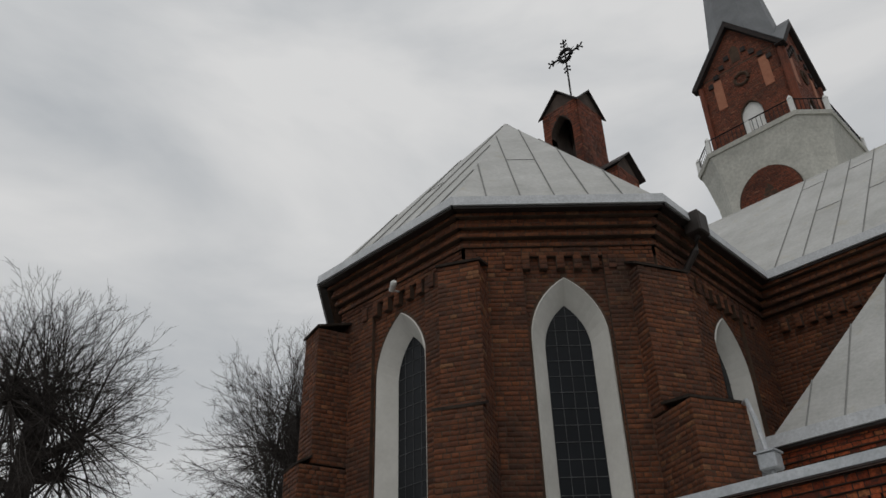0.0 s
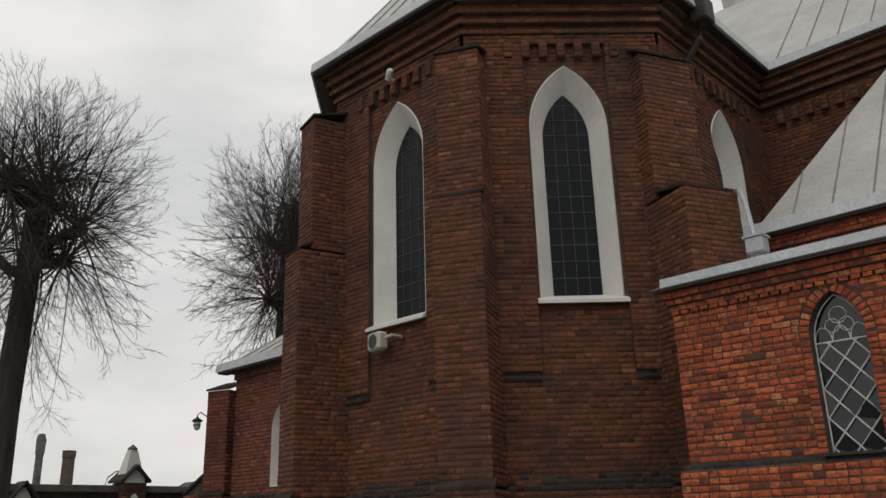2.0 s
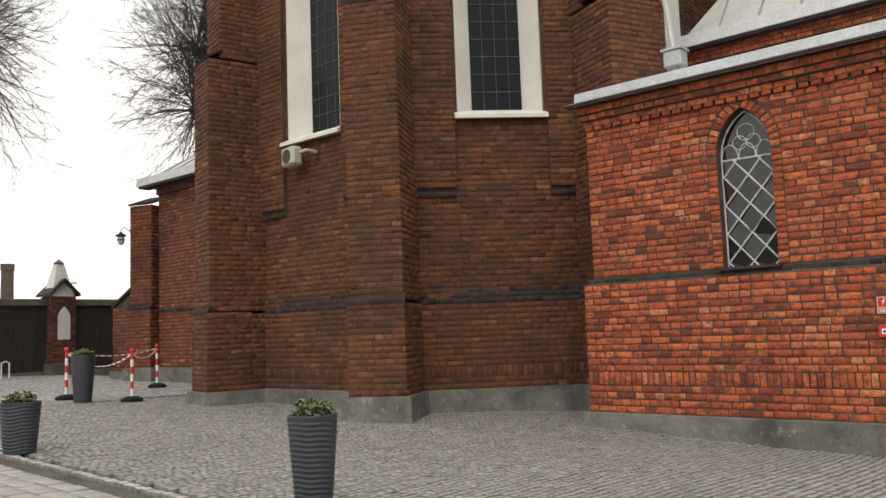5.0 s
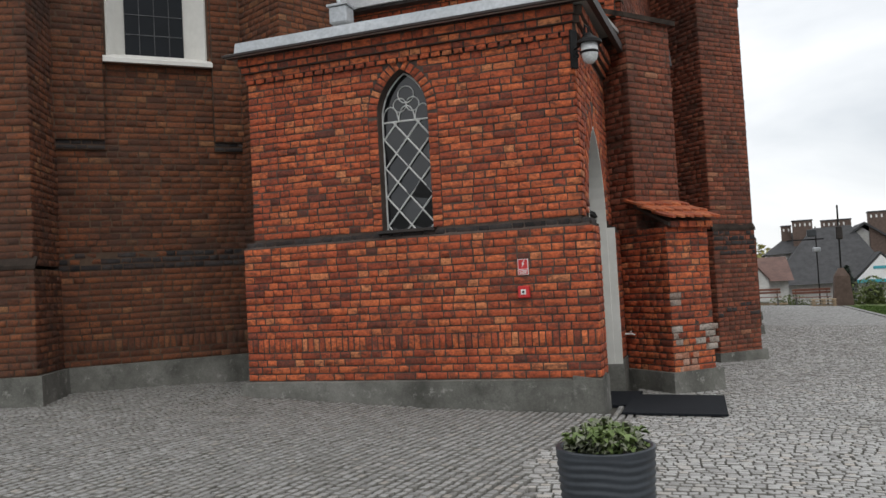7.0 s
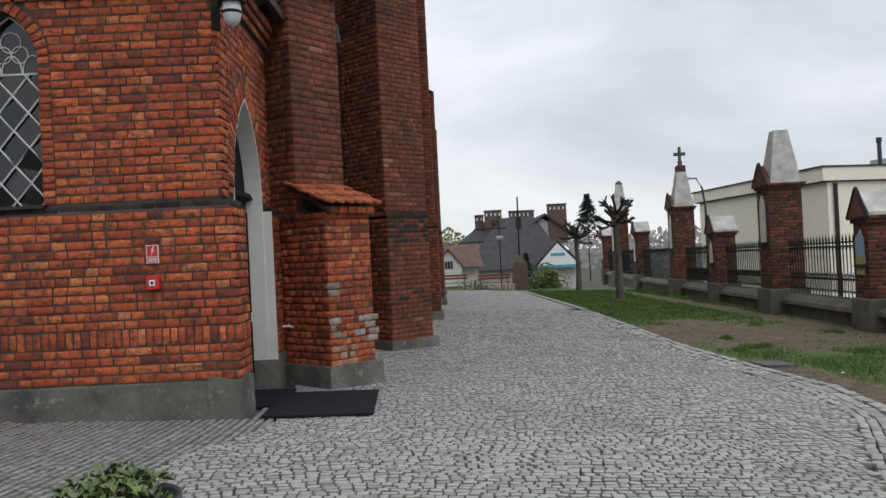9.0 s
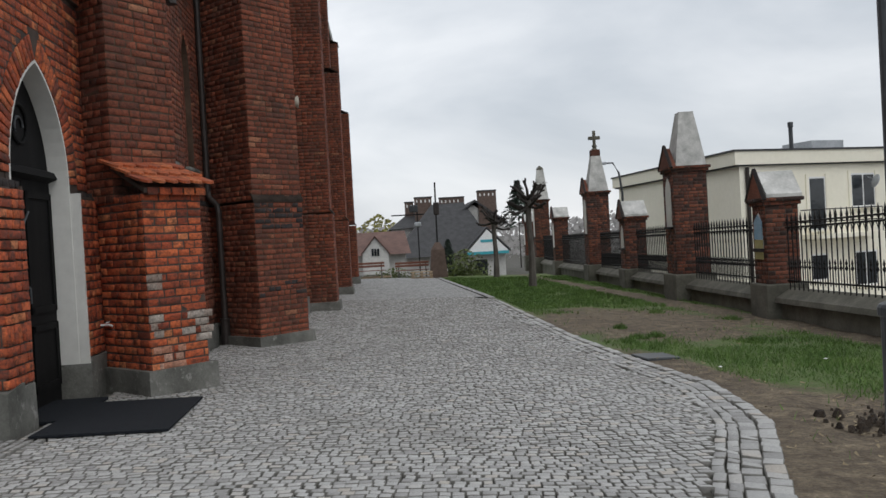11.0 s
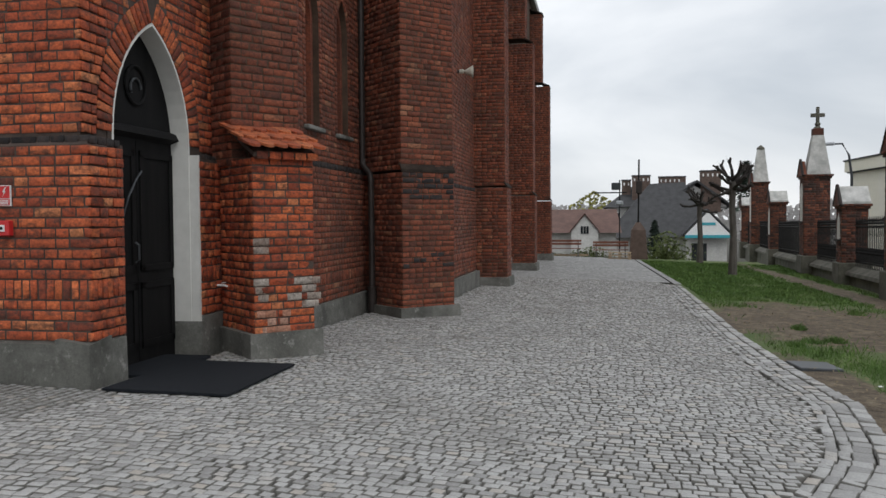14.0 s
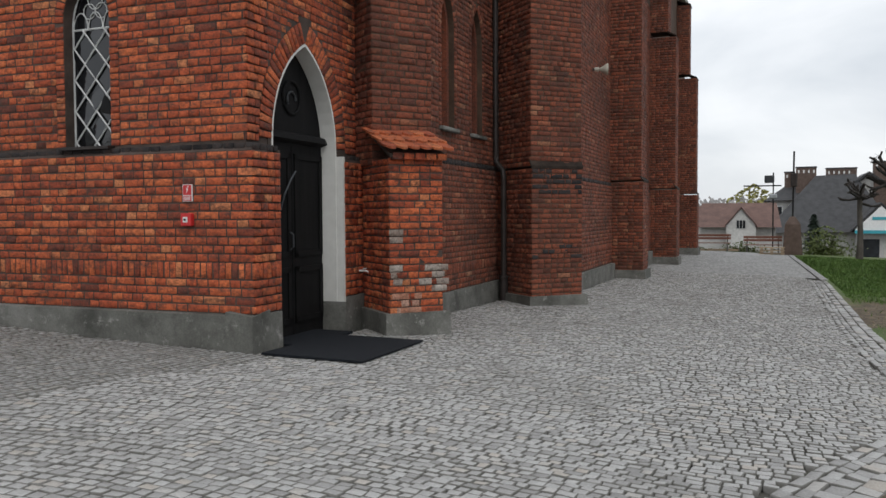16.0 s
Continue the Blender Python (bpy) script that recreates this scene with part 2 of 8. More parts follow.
ROOF = roof_sheet()
SEAM = plain("dull_zinc_seam", (0.2, 0.2, 0.19), (0.3, 0.3, 0.29), 3, 0.7, 0.2, bump=0.1)
for dull in (DOOR_WOOD, RUBBER, IRON):
    dull.node_tree.nodes['Principled BSDF'].inputs['Specular IOR Level'].default_value = 0.2
GLASS_DARK = glass("dark_stained_glass", (0.007, 0.009, 0.012), 0.28)
GLASS_DARK.node_tree.nodes["Principled BSDF"].inputs["Specular IOR Level"].default_value = 0.19
GLASS_GREY = glass("grey_leaded_glass", (0.012, 0.013, 0.015), 0.07)
GLASS_WIN = glass("window_glass", (0.03, 0.035, 0.04), 0.05)


def sett_material(name="granite_setts", tone=1.0):
    m = Nodes(name, 0.75)
    c = m.ramp(m.chance(), [(0.0, (0.3, 0.295, 0.285)), (0.35, (0.4, 0.395, 0.382)), (0.85, (0.48, 0.475, 0.46)), (1.0, (0.46, 0.42, 0.37))])
    c = m.mix(1.0, c, (tone, tone, tone), "MULTIPLY")
    g = m.noise(60, 5, 0.7)
    c = m.mix(0.7, c, m.ramp(g, [(0.25, 0.6), (0.75, 1.3)]), "MULTIPLY")
    c = m.mix(m.ramp(m.noise(0.5, 5), [(0.52, 0.0), (0.75, 0.4)]), c, (0.12, 0.11, 0.095))
    m.colour(c)
    m.bump(g, 0.6, 0.008)
    return m.m


def ground_material():
    m = Nodes("joint_earth", 0.95)
    c = m.ramp(m.noise(2.0, 6), [(0.3, (0.045, 0.041, 0.034)), (0.7, (0.11, 0.103, 0.088))])
    moss = m.ramp(m.noise(0.45, 5), [(0.52, 0.0), (0.7, 0.6)])
    m.colour(m.mix(moss, c, (0.05, 0.055, 0.022)))
    m.bump(m.noise(30, 5), 0.6, 0.01)
    return m.m


def far_paving():
    """Setts too far off to be told apart."""
    m = Nodes("distant_setts", 0.8)
    v = m.n("ShaderNodeTexVoronoi", Scale=9.0)
    m.link(m.place(), v.inputs["Vector"])
    edge = m.ramp(v.outputs["Distance"], [(0.45, 1.0), (0.62, 0.35)])
    c = m.ramp(m.noise(1.2, 6), [(0.3, (0.3, 0.295, 0.285)), (0.7, (0.39, 0.385, 0.37))])
    m.colour(m.mix(0.8, c, edge, "MULTIPLY"))
    m.bump(edge, 0.6, 0.01)
    return m.m


BARE = (((7.0, 20.6), (2.5, 4.4)), ((6.2, 8.9), (3.0, 3.2)), ((9.5, 18.0), (0.55, 40.0)), ((5.45, 12.6), (0.45, 4.0)))   # centre and reach of the worn ground


def lawn_material():
    """Turf with a trodden bare patch of its own outline and dug earth by the kerb's bend."""
    m = Nodes("lawn_earth", 0.95)
    f = m.noise(0.9, 7, 0.65)
    c = m.ramp(f, [(0.3, (0.07, 0.115, 0.028)), (0.55, (0.105, 0.145, 0.042)), (0.75, (0.18, 0.16, 0.08))])
    bare = m.ramp(m.noise(4.5, 8, 0.78), [(0.34, (0.055, 0.04, 0.026)), (0.52, (0.13, 0.1, 0.066)), (0.68, (0.25, 0.2, 0.135))])
    for (px, py), (sx, sy) in BARE:
        mp = m.n("ShaderNodeMapping")
        mp.inputs["Location"].default_value = (-px / sx, -py / sy, 0)
        mp.inputs["Scale"].default_value = (1 / sx, 1 / sy, 0)
        m.link(m.place(), mp.inputs["Vector"])
        ln = m.n("ShaderNodeVectorMath")
        ln.operation = "LENGTH"
        m.link(mp.outputs["Vector"], ln.inputs[0])
        edge = m.math("ADD", ln.outputs["Value"], m.math("MULTIPLY", m.math("SUBTRACT", m.noise(1.6, 6, 0.7), 0.5), 1.3))
        c = m.mix(m.ramp(edge, [(0.75, 1.0), (1.05, 0.0)]), c, bare)
    m.colour(m.mix(0.8, c, m.ramp(m.noise(34, 6, 0.75), [(0.28, 0.35), (0.52, 1.0), (0.74, 1.6)]), "MULTIPLY"))
    m.bump(m.noise(18, 6), 0.9, 0.05)
    return m.m


SETT = sett_material("granite_setts", 0.92)
# The same setts in a darker tone, for the west side.
SETT_WEST = sett_material("darker_granite_setts", 0.68)
# Darker than the sett tops, so that the joints read as dark lines.
SETT_EDGE = plain("darkened_sett_edge", (0.12, 0.115, 0.1), (0.24, 0.232, 0.215), 5, 0.95, bump=0.2)
JOINT = ground_material()
FAR_SETT = far_paving()
LAWN = lawn_material()
GRASS = plain("grass_blades", (0.06, 0.13, 0.022), (0.15, 0.24, 0.055), 1.2, 0.8, bump=0)
STRAW = plain("dry_straw", (0.16, 0.12, 0.07), (0.36, 0.29, 0.18), 9, 0.9, bump=0)
LEAF = plain("planter_leaves", (0.075, 0.12, 0.03), (0.19, 0.25, 0.085), 14, 0.6, bump=0)
LEAF_DULL = plain("grey_green_leaves", (0.12, 0.135, 0.085), (0.27, 0.28, 0.2), 14, 0.65, bump=0)
NEEDLE = plain("spruce_needles", (0.018, 0.032, 0.022), (0.035, 0.055, 0.035), 3, 0.85, bump=0)
HEDGE = plain("hedge_leaves", (0.07, 0.1, 0.025), (0.16, 0.19, 0.06), 3, 0.8, bump=0)
# Distance haze is put into the pale grey of these far trees.
HAZE_WOOD = plain("haze_tinted_wood", (0.3, 0.29, 0.285), (0.42, 0.4, 0.385), 0.05, 0.95, bump=0, grain=0.1)
SPIRE_SHEET = plain("grey_spire_sheet", (0.13, 0.14, 0.15), (0.2, 0.21, 0.22), 0.7, 0.6, 0.2, bump=0.1, grain=0.2)
YELLOW_LEAF = plain("young_willow_leaves", (0.2, 0.19, 0.05), (0.32, 0.3, 0.1), 1.0, 0.9, bump=0)
PAVER = plain("concrete_pavers", (0.26, 0.25, 0.235), (0.36, 0.35, 0.33), 3, 0.9, bump=0.3)


# ---- building blocks ----
def G(x, y):
    """Height of the sloping yard."""
    z = -0.05 - 0.033 * (min(max(x, -25), 12) + 8.9) - 0.028 * (min(y, 18) - 10.5) - 0.009 * max(min(y, 50) - 18, 0)
    bank = min(max((y - 9.6) / 2.0, 0), 1) * min(max((x + 20) / 8, 0), 1) * min(max((-3.6 - x) / 2.4, 0), 1)
    z += 0.09 * bank
    if y > 50:
        z -= min((y - 50) * 0.1, 4.5)
    if x > 11.3:
        z -= min((x - 11.3) * 0.9, 3.2) * min(max(70 - y, 0) / 20, 1)
    return z


def mesh_of(name, bm_or_data):
    if isinstance(bm_or_data, bmesh.types.BMesh):
        me = bpy.data.meshes.new(name)
        bm_or_data.to_mesh(me)
        bm_or_data.free()
        return me
    if isinstance(bm_or_data, bpy.types.Mesh):
        return bm_or_data
    verts, faces = bm_or_data
    me = bpy.data.meshes.new(name)
    verts = np.asarray(verts, dtype=np.float32).reshape(-1, 3)
    faces = np.asarray(faces, dtype=np.int32)
    k = faces.shape[1]
    me.vertices.add(len(verts))
    me.vertices.foreach_set("co", verts.ravel())
    me.loops.add(faces.size)
    me.loops.foreach_set("vertex_index", faces.ravel())
    me.polygons.add(len(faces))
    me.polygons.foreach_set("loop_start", np.arange(0, faces.size, k, dtype=np.int32))
    me.polygons.foreach_set("loop_total", np.full(len(faces), k, dtype=np.int32))
    me.update(calc_edges=True)
    return me


def part(name, data, material, parent=None, label="", smooth=False):
    me = mesh_of(name, data)
    if not me.materials:
        me.materials.append(material)
    if smooth:
        me.polygons.foreach_set("use_smooth", [True] * len(me.polygons))
    ob = new(name, me)
    ob.parent = parent
    if label:
        ob["label"] = label
    return ob


def thing(name, x, y, z, label, category, group="", kind="", turn=0):
    e = new(name)
    e.empty_display_size = 0.2
    e.matrix_world = pose(x, y, z, 0, 0, turn)
    return tagged(e, label, category, group, kind)


def box(bm, x0, x1, y0, y1, z0, z1, bevel=0.0):
    r = bmesh.ops.create_cube(bm, size=1, matrix=Matrix.Translation(((x0 + x1) / 2, (y0 + y1) / 2, (z0 + z1) / 2)) @ Matrix.Diagonal((x1 - x0, y1 - y0, z1 - z0, 1)))
    if bevel:
        edges = {e for v in r["verts"] for e in v.link_edges}
        bmesh.ops.bevel(bm, geom=list(edges), offset=bevel, segments=1, affect="EDGES")
    return bm


def boxed(*a, bevel=0.0):
    return box(bmesh.new(), *a, bevel=bevel)


def prism(bm, ring, top):
    """A solid between two rings of equal length, capped at both ends."""
    a = [bm.verts.new(p) for p in ring]
    b = [bm.verts.new(p) for p in top]
    n = len(a)
    for i in range(n):
        bm.faces.new((a[i], a[(i + 1) % n], b[(i + 1) % n], b[i]))
    bm.faces.new(a[::-1])
    bm.faces.new(b)
    return bm


def lathe(profile, segs=24, bm=None, cap=True):
    bm = bm or bmesh.new()
    rings = []
    for r, z in profile:
        rings.append([bm.verts.new((r * math.cos(i * math.tau / segs), r * math.sin(i * math.tau / segs), z)) for i in range(segs)])
    for a, b in zip(rings, rings[1:]):
        for i in range(segs):
            bm.faces.new((a[i], a[(i + 1) % segs], b[(i + 1) % segs], b[i]))
    if cap:
        bm.faces.new(rings[0][::-1])
        bm.faces.new(rings[-1])
    return bm


def tube(points, radius, segs=8, bm=None):
    """A round bar along points; radius may be one number or one for each point."""
    bm = bm or bmesh.new()
    pts = [Vector(p) for p in points]
    rad = radius if isinstance(radius, (list, tuple)) else [radius] * len(pts)
    rings = []
    for i, p in enumerate(pts):
        d = (pts[min(i + 1, len(pts) - 1)] - pts[max(i - 1, 0)]).normalized()
        a = d.cross(Vector((0, 0, 1)) if abs(d.z) < 0.9 else Vector((1, 0, 0))).normalized()
        b = d.cross(a)
        rings.append([bm.verts.new(p + rad[i] * (a * math.cos(j * math.tau / segs) + b * math.sin(j * math.tau / segs))) for j in range(segs)])
    for a, b in zip(rings, rings[1:]):
        for i in range(segs):
            bm.faces.new((a[i], a[(i + 1) % segs], b[(i + 1) % segs], b[i]))
    bm.faces.new(rings[0][::-1])
    bm.faces.new(rings[-1])
    return bm


class Plane:
    """An upright wall face: origin, unit run, outward normal (run turned clockwise)."""

    def __init__(self, x0, y0, x1, y1):
        self.o = Vector((x0, y0, 0))
        d = Vector((x1 - x0, y1 - y0, 0))
        self.len = d.length
        self.u = d.normalized()
        self.n = Vector((self.u.y, -self.u.x, 0))

    def p(self, u, d, z):
        return self.o + self.u * u + self.n * d + Vector((0, 0, z))


class Arch:
    """A pointed opening: centre, half width, sill, springing and apex heights."""

    def __init__(self, c, hw, sill, spring, apex):
        self.c, self.hw, self.sill, self.spring, self.apex = c, hw, sill, spring, apex
        h = apex - spring
        self.k = (h * h - hw * hw) / (2 * hw)

    def top(self, u):
        s = (self.hw + self.k) ** 2 - (abs(u - self.c) + self.k) ** 2
        return self.spring + math.sqrt(max(s, 0))

    def half(self, z):
        if z <= self.sill or z >= self.apex:
            return 0
        if z <= self.spring:
            return self.hw
        s = (self.hw + self.k) ** 2 - (z - self.spring) ** 2
        return max(math.sqrt(max(s, 0)) - self.k, 0)

    def line(self, n=10):
        """From the left foot over the apex to the right foot."""
        zs = [self.spring + (self.apex - self.spring) * math.sin(i / n * math.pi / 2) for i in range(n + 1)]
        left = [(self.c - self.half(z) if z < self.apex else self.c, z) for z in zs[:-1]]
        left[0] = (self.c - self.hw, self.spring)
        full = [(self.c - self.hw, self.sill)] + left + [(self.c, self.apex)]
        return full + [(2 * self.c - u, z) for u, z in full[-2::-1]]

    def grown(self, d, sill=0.0):
        return Arch(self.c, self.hw + d, self.sill - sill, self.spring, self.apex + d * 1.15)


def wall_mesh(pl, u0, u1, z0, z1, thick, arches=(), front=0.0, bm=None):
    """A wall with pointed openings right through it."""
    bm = bm or bmesh.new()
    cuts = {u0, u1}
    for a in arches:
        cuts |= {round(u, 5) for u, _ in a.line(8)}
    cuts = sorted(c for c in cuts if u0 <= c <= u1)

    def slab(ua, ub, za, zb, zc, zd):
        ring = [pl.p(ua, front, za), pl.p(ub, front, zb), pl.p(ub, front, zc), pl.p(ua, front, zd)]
        prism(bm, ring, [q - pl.n * thick for q in ring])

    for ua, ub in zip(cuts, cuts[1:]):
        if ub - ua < 1e-4:
            continue
        mid = (ua + ub) / 2
        hole = [a for a in arches if abs(mid - a.c) < a.hw]
        if not hole:
            slab(ua, ub, z0, z0, z1, z1)
        else:
            a = hole[0]
            if a.sill > z0:
                slab(ua, ub, z0, z0, a.sill, a.sill)
            slab(ua, ub, a.top(ua), a.top(ub), z1, z1)
    return bm


def loft(pl, a, da, b, db, bm=None):
    bm = bm or bmesh.new()
    va = [bm.verts.new(pl.p(u, da, z)) for u, z in a]
    vb = [bm.verts.new(pl.p(u, db, z)) for u, z in b]
    n = len(va)
    for i in range(n):
        bm.faces.new((va[i], va[(i + 1) % n], vb[(i + 1) % n], vb[i]))
    return bm


def sheet(pl, line, d, thick=0.02):
    """A pane or board with the outline of an opening."""
    bm = bmesh.new()
    prism(bm, [pl.p(u, d, z) for u, z in line], [pl.p(u, d - thick, z) for u, z in line])
    return bm


BRICK_FACES = np.array([(8, 9, 10, 11), (4, 5, 9, 8), (5, 6, 10, 9), (6, 7, 11, 10), (7, 4, 8, 11), (0, 1, 5, 4), (1, 2, 6, 5), (2, 3, 7, 6), (3, 0, 4, 7)])


def brick_verts(w, h, d, ch=0.0035):
    """Corners of one brick about its own centre, as u, depth, z."""
    out = []
    for dep, s in ((d - 0.017, 0), (d - ch, 0), (d, ch)):
        for su, sz in ((-1, -1), (1, -1), (1, 1), (-1, 1)):
            out.append((su * (w / 2 - s), dep, sz * (h / 2 - s)))
    return out


class Masonry:
    """Gathers bricks for one wall: most joined, some as single pieces."""

    def __init__(self):
        self.rows = []
        self.single = []

    def add(self, pl, u, z, w, h, proud, tilt=0.0):
        self.rows.append((pl, u, z, w, h, proud, tilt))

    def build(self, parent, material, rng, name="brickwork"):
        if self.rows:
            n = len(self.rows)
            V = np.empty((n, 12, 3), np.float32)
            chips = np.random.default_rng(n)
            worn = np.tile(chips.normal(0, 0.0026, (n, 4, 3)), (1, 3, 1))
            worn[:, 8:, :2] += chips.normal(0, 0.0016, (n, 4, 2))
            for i, (pl, u, z, w, h, proud, tilt) in enumerate(self.rows):
                b = np.array(brick_verts(w, h, proud))
                b[:, 0] += worn[i, :, 0]
                b[:, 2] += worn[i, :, 1]
                b[8:, 1] += worn[i, 8:, 2]
                ca, sa = math.cos(tilt), math.sin(tilt)
                uu, zz = b[:, 0] * ca - b[:, 2] * sa + u, b[:, 0] * sa + b[:, 2] * ca + z
                V[i, :, 0] = pl.o.x + uu * pl.u.x + b[:, 1] * pl.n.x
                V[i, :, 1] = pl.o.y + uu * pl.u.y + b[:, 1] * pl.n.y
                V[i, :, 2] = zz
            F = (BRICK_FACES[None] + (np.arange(n) * 12)[:, None, None]).reshape(-1, 4)
            ob = part(name, (V.reshape(-1, 3), F), material, parent)
            tagged(ob, kind="stuff")
        shared = {}
        for pl, u, z, w, h, proud in self.single:
            key = (round(w, 2), round(h, 3), round(proud, 3))
            if key not in shared:
                b = np.array(brick_verts(*key))
                shared[key] = mesh_of("brick", (b, BRICK_FACES))
                shared[key].materials.append(material)
            o = new("brick", shared[key])
            o.parent = parent
            p = pl.p(u, 0, z)
            o.matrix_local = Matrix(((pl.u.x, pl.n.x, 0, p.x), (pl.u.y, pl.n.y, 0, p.y), (0, 0, 1, p.z), (0, 0, 0, 1)))


COURSE, STRETCH, HEAD, JOINT_W = 0.0925, 0.262, 0.128, 0.0175


def lay(ms, pl, u0, u1, z0, z1, rng, arches=(), pieces=None, base=0.0, skip=None, soldier=()):
    """Courses of stretchers and headers by turns between u0 and u1, stopping at the openings."""
    n = max(int(round((z1 - z0) / COURSE)), 1)
    ch = (z1 - z0) / n
    row = 0
    while row < n:
        za = z0 + row * ch
        tall = 1
        if row in soldier:
            tall = 2 if row + 1 < n else 1
        z = za + ch * tall / 2
        h = ch * tall - JOINT_W
        spans = [(u0, u1)]
        for a in arches:
            half = max(a.half(z - h / 2), a.half(z + h / 2))
            if half > 0:
                nxt = []
                for s, e in spans:
                    if a.c - half > s:
                        nxt.append((s, min(e, a.c - half)))
                    if a.c + half < e:
                        nxt.append((max(s, a.c + half), e))
                nxt = [q for q in nxt if q[1] - q[0] > 0.03]
                spans = nxt
        for s, e in spans:
            u = s
            k = row % 2
            first = True
            while u < e - 0.02:
                if tall == 2:
                    w = 0.066 + JOINT_W
                elif first and row % 2:
                    w = STRETCH * (0.74, 0.9, 1.0)[(row // 2) % 3] + JOINT_W
                else:
                    w = (HEAD if k % 2 == 0 or rng.random() < 0.38 else STRETCH) * rng.uniform(0.95, 1.04) + JOINT_W
                first = False
                k += 1
                whole = True
                if e - (u + w) < 0.05:
                    w = e - u
                    whole = False
                uc = u + w / 2
                if not (skip and skip(uc, z)):
                    d = 0.0075 + base
                    if pieces and whole and tall == 1 and pieces[0] < uc < pieces[1] and pieces[2] < z < pieces[3] and len(ms.single) < 290:
                        ms.single.append((pl, uc, z, w - JOINT_W, h, d))
                    else:
                        ms.add(pl, uc, z, w - JOINT_W * rng.uniform(0.75, 1.2), h * rng.uniform(0.95, 1.04), d + rng.uniform(-0.0035, 0.004), rng.uniform(-0.006, 0.006))
                u += w
        row += tall
    return ms


def arch_ring(ms, pl, arch, depth, rng, proud=0.012, width=0.075):
    """A ring of bricks on edge round the head of an opening."""
    for side in (-1, 1):
        R = arch.hw + arch.k
        total = math.asin(min((arch.apex - arch.spring) / R, 1))
        n = max(int(R * total / width), 3)
        for i in range(n):
            a = total * (i + 0.5) / n
            r = R + depth / 2 + 0.005
            u = arch.c + side * (r * math.cos(a) - arch.k)
            z = arch.spring + r * math.sin(a)
            if side * (u - arch.c) < 0.01:
                continue
            ms.add(pl, u, z, depth, R * total / n - 0.012, proud + rng.uniform(-0.003, 0.003), side * a if side > 0 else -a + math.pi)

# ---- ground ----
def grid(xs, ys, drop):
    V = [(x, y, G(x, y) - drop(x, y)) for y in ys for x in xs]
    nx = len(xs)
    F = [(j * nx + i, j * nx + i + 1, (j + 1) * nx + i + 1, (j + 1) * nx + i) for j in range(len(ys) - 1) for i in range(nx - 1)]
    return V, F


def kerb_x(y):
    """The lawn's edge along the road."""
    if y < 4.0:
        return 3.3
    pts = [(4.0, 3.6), (7.0, 3.74), (7.86, 3.95), (8.29, 4.1), (9.0, 4.38), (9.7, 4.69), (10.38, 4.97), (10.9, 5.1), (11.9, 5.27), (12.5, 5.36), (15, 5.25), (19, 5.22), (28.5, 5.27), (45.5, 4.81), (60, 4.5)]
    for (ya, xa), (yb, xb) in zip(pts, pts[1:]):
        if y <= yb:
            return xa + (xb - xa) * (y - ya) / (yb - ya)
    return 4.5


xs = sorted(set([-3000, -800, -250, -120, -80, -60, -45, -35] + [-28 + i * 1.0 for i in range(41)] + [13.5, 14.5, 16, 20, 28, 40, 70, 150, 400, 1200, 3000]))
ys = sorted(set([-3000, -800, -200, -60, -30, -15] + [-8 + i * 1.0 for i in range(59)] + [52, 55, 60, 66, 72, 80, 95, 110, 140, 200, 300, 500, 900, 1800, 3500]))
gv, gf = grid(xs, ys, lambda x, y: 0.04)
ground = part("ground", (gv, gf), JOINT, None)
tagged(ground, "sloping earth ground under the paved church yard", "ground", kind="structure")

# ---- the church: chancel apse ----
rng = random.Random(7)
CX, CY, R_WALL, R_EAVE, Z_EAVE = -11.07, 14.855, 4.41, 4.94, 10.84
T8 = math.tan(math.pi / 8)
HS = R_WALL * T8
FACE_W = Plane(CX - R_WALL, CY - HS, CX - HS, CY - R_WALL)
FACE_A = Plane(CX - HS, CY - R_WALL, CX + HS, CY - R_WALL)
FACE_B = Plane(CX + HS, CY - R_WALL, CX + R_WALL, CY - HS)
FACE_C = Plane(CX + R_WALL, CY - HS, CX + R_WALL, 17.6)


def apse_window(pl, c, name):
    outer = Arch(c, 0.7, 4.86, 8.1, 9.36)
    inner = Arch(c, 0.43, 5.0, 8.05, 8.95)
    w = tagged(new(name, mesh_of(name, loft(pl, outer.line(), 0.018, inner.line(), -0.36))), "tall pointed chancel window with white plaster splay", "window", kind="structure")
    w.data.materials.append(PLASTER)
    rim = loft(pl, outer.grown(0.05, 0.0).line(), -0.02, outer.line(), 0.02)
    part("window_frame", rim, PLASTER, w)
    sill = bmesh.new()
    prism(sill, [pl.p(c - 0.78, -0.1, 4.78), pl.p(c + 0.78, -0.1, 4.78), pl.p(c + 0.78, 0.16, 4.74), pl.p(c - 0.78, 0.16, 4.74)],
          [pl.p(c - 0.78, -0.1, 4.92), pl.p(c + 0.78, -0.1, 4.92), pl.p(c + 0.78, 0.16, 4.8), pl.p(c - 0.78, 0.16, 4.8)])
    part("window_sill", sill, PLASTER, w)
    part("pane", sheet(pl, inner.line(), -0.34), GLASS_DARK, w, "dark leaded glass")
    for k in range(1, 13):
        z = inner.sill + k * 0.31
        h = inner.half(z)
        if h > 0.06:
            part("glazing_bar", tube([pl.p(c - h, -0.332, z), pl.p(c + h, -0.332, z)], 0.008, 5), DULL_LEAD, w)
    for s in (-0.22, 0.0, 0.22):
        part("glazing_bar", tube([pl.p(c + s, -0.332, inner.sill), pl.p(c + s, -0.332, inner.top(c + s) - 0.02)], 0.006, 5), DULL_LEAD, w)
    return outer


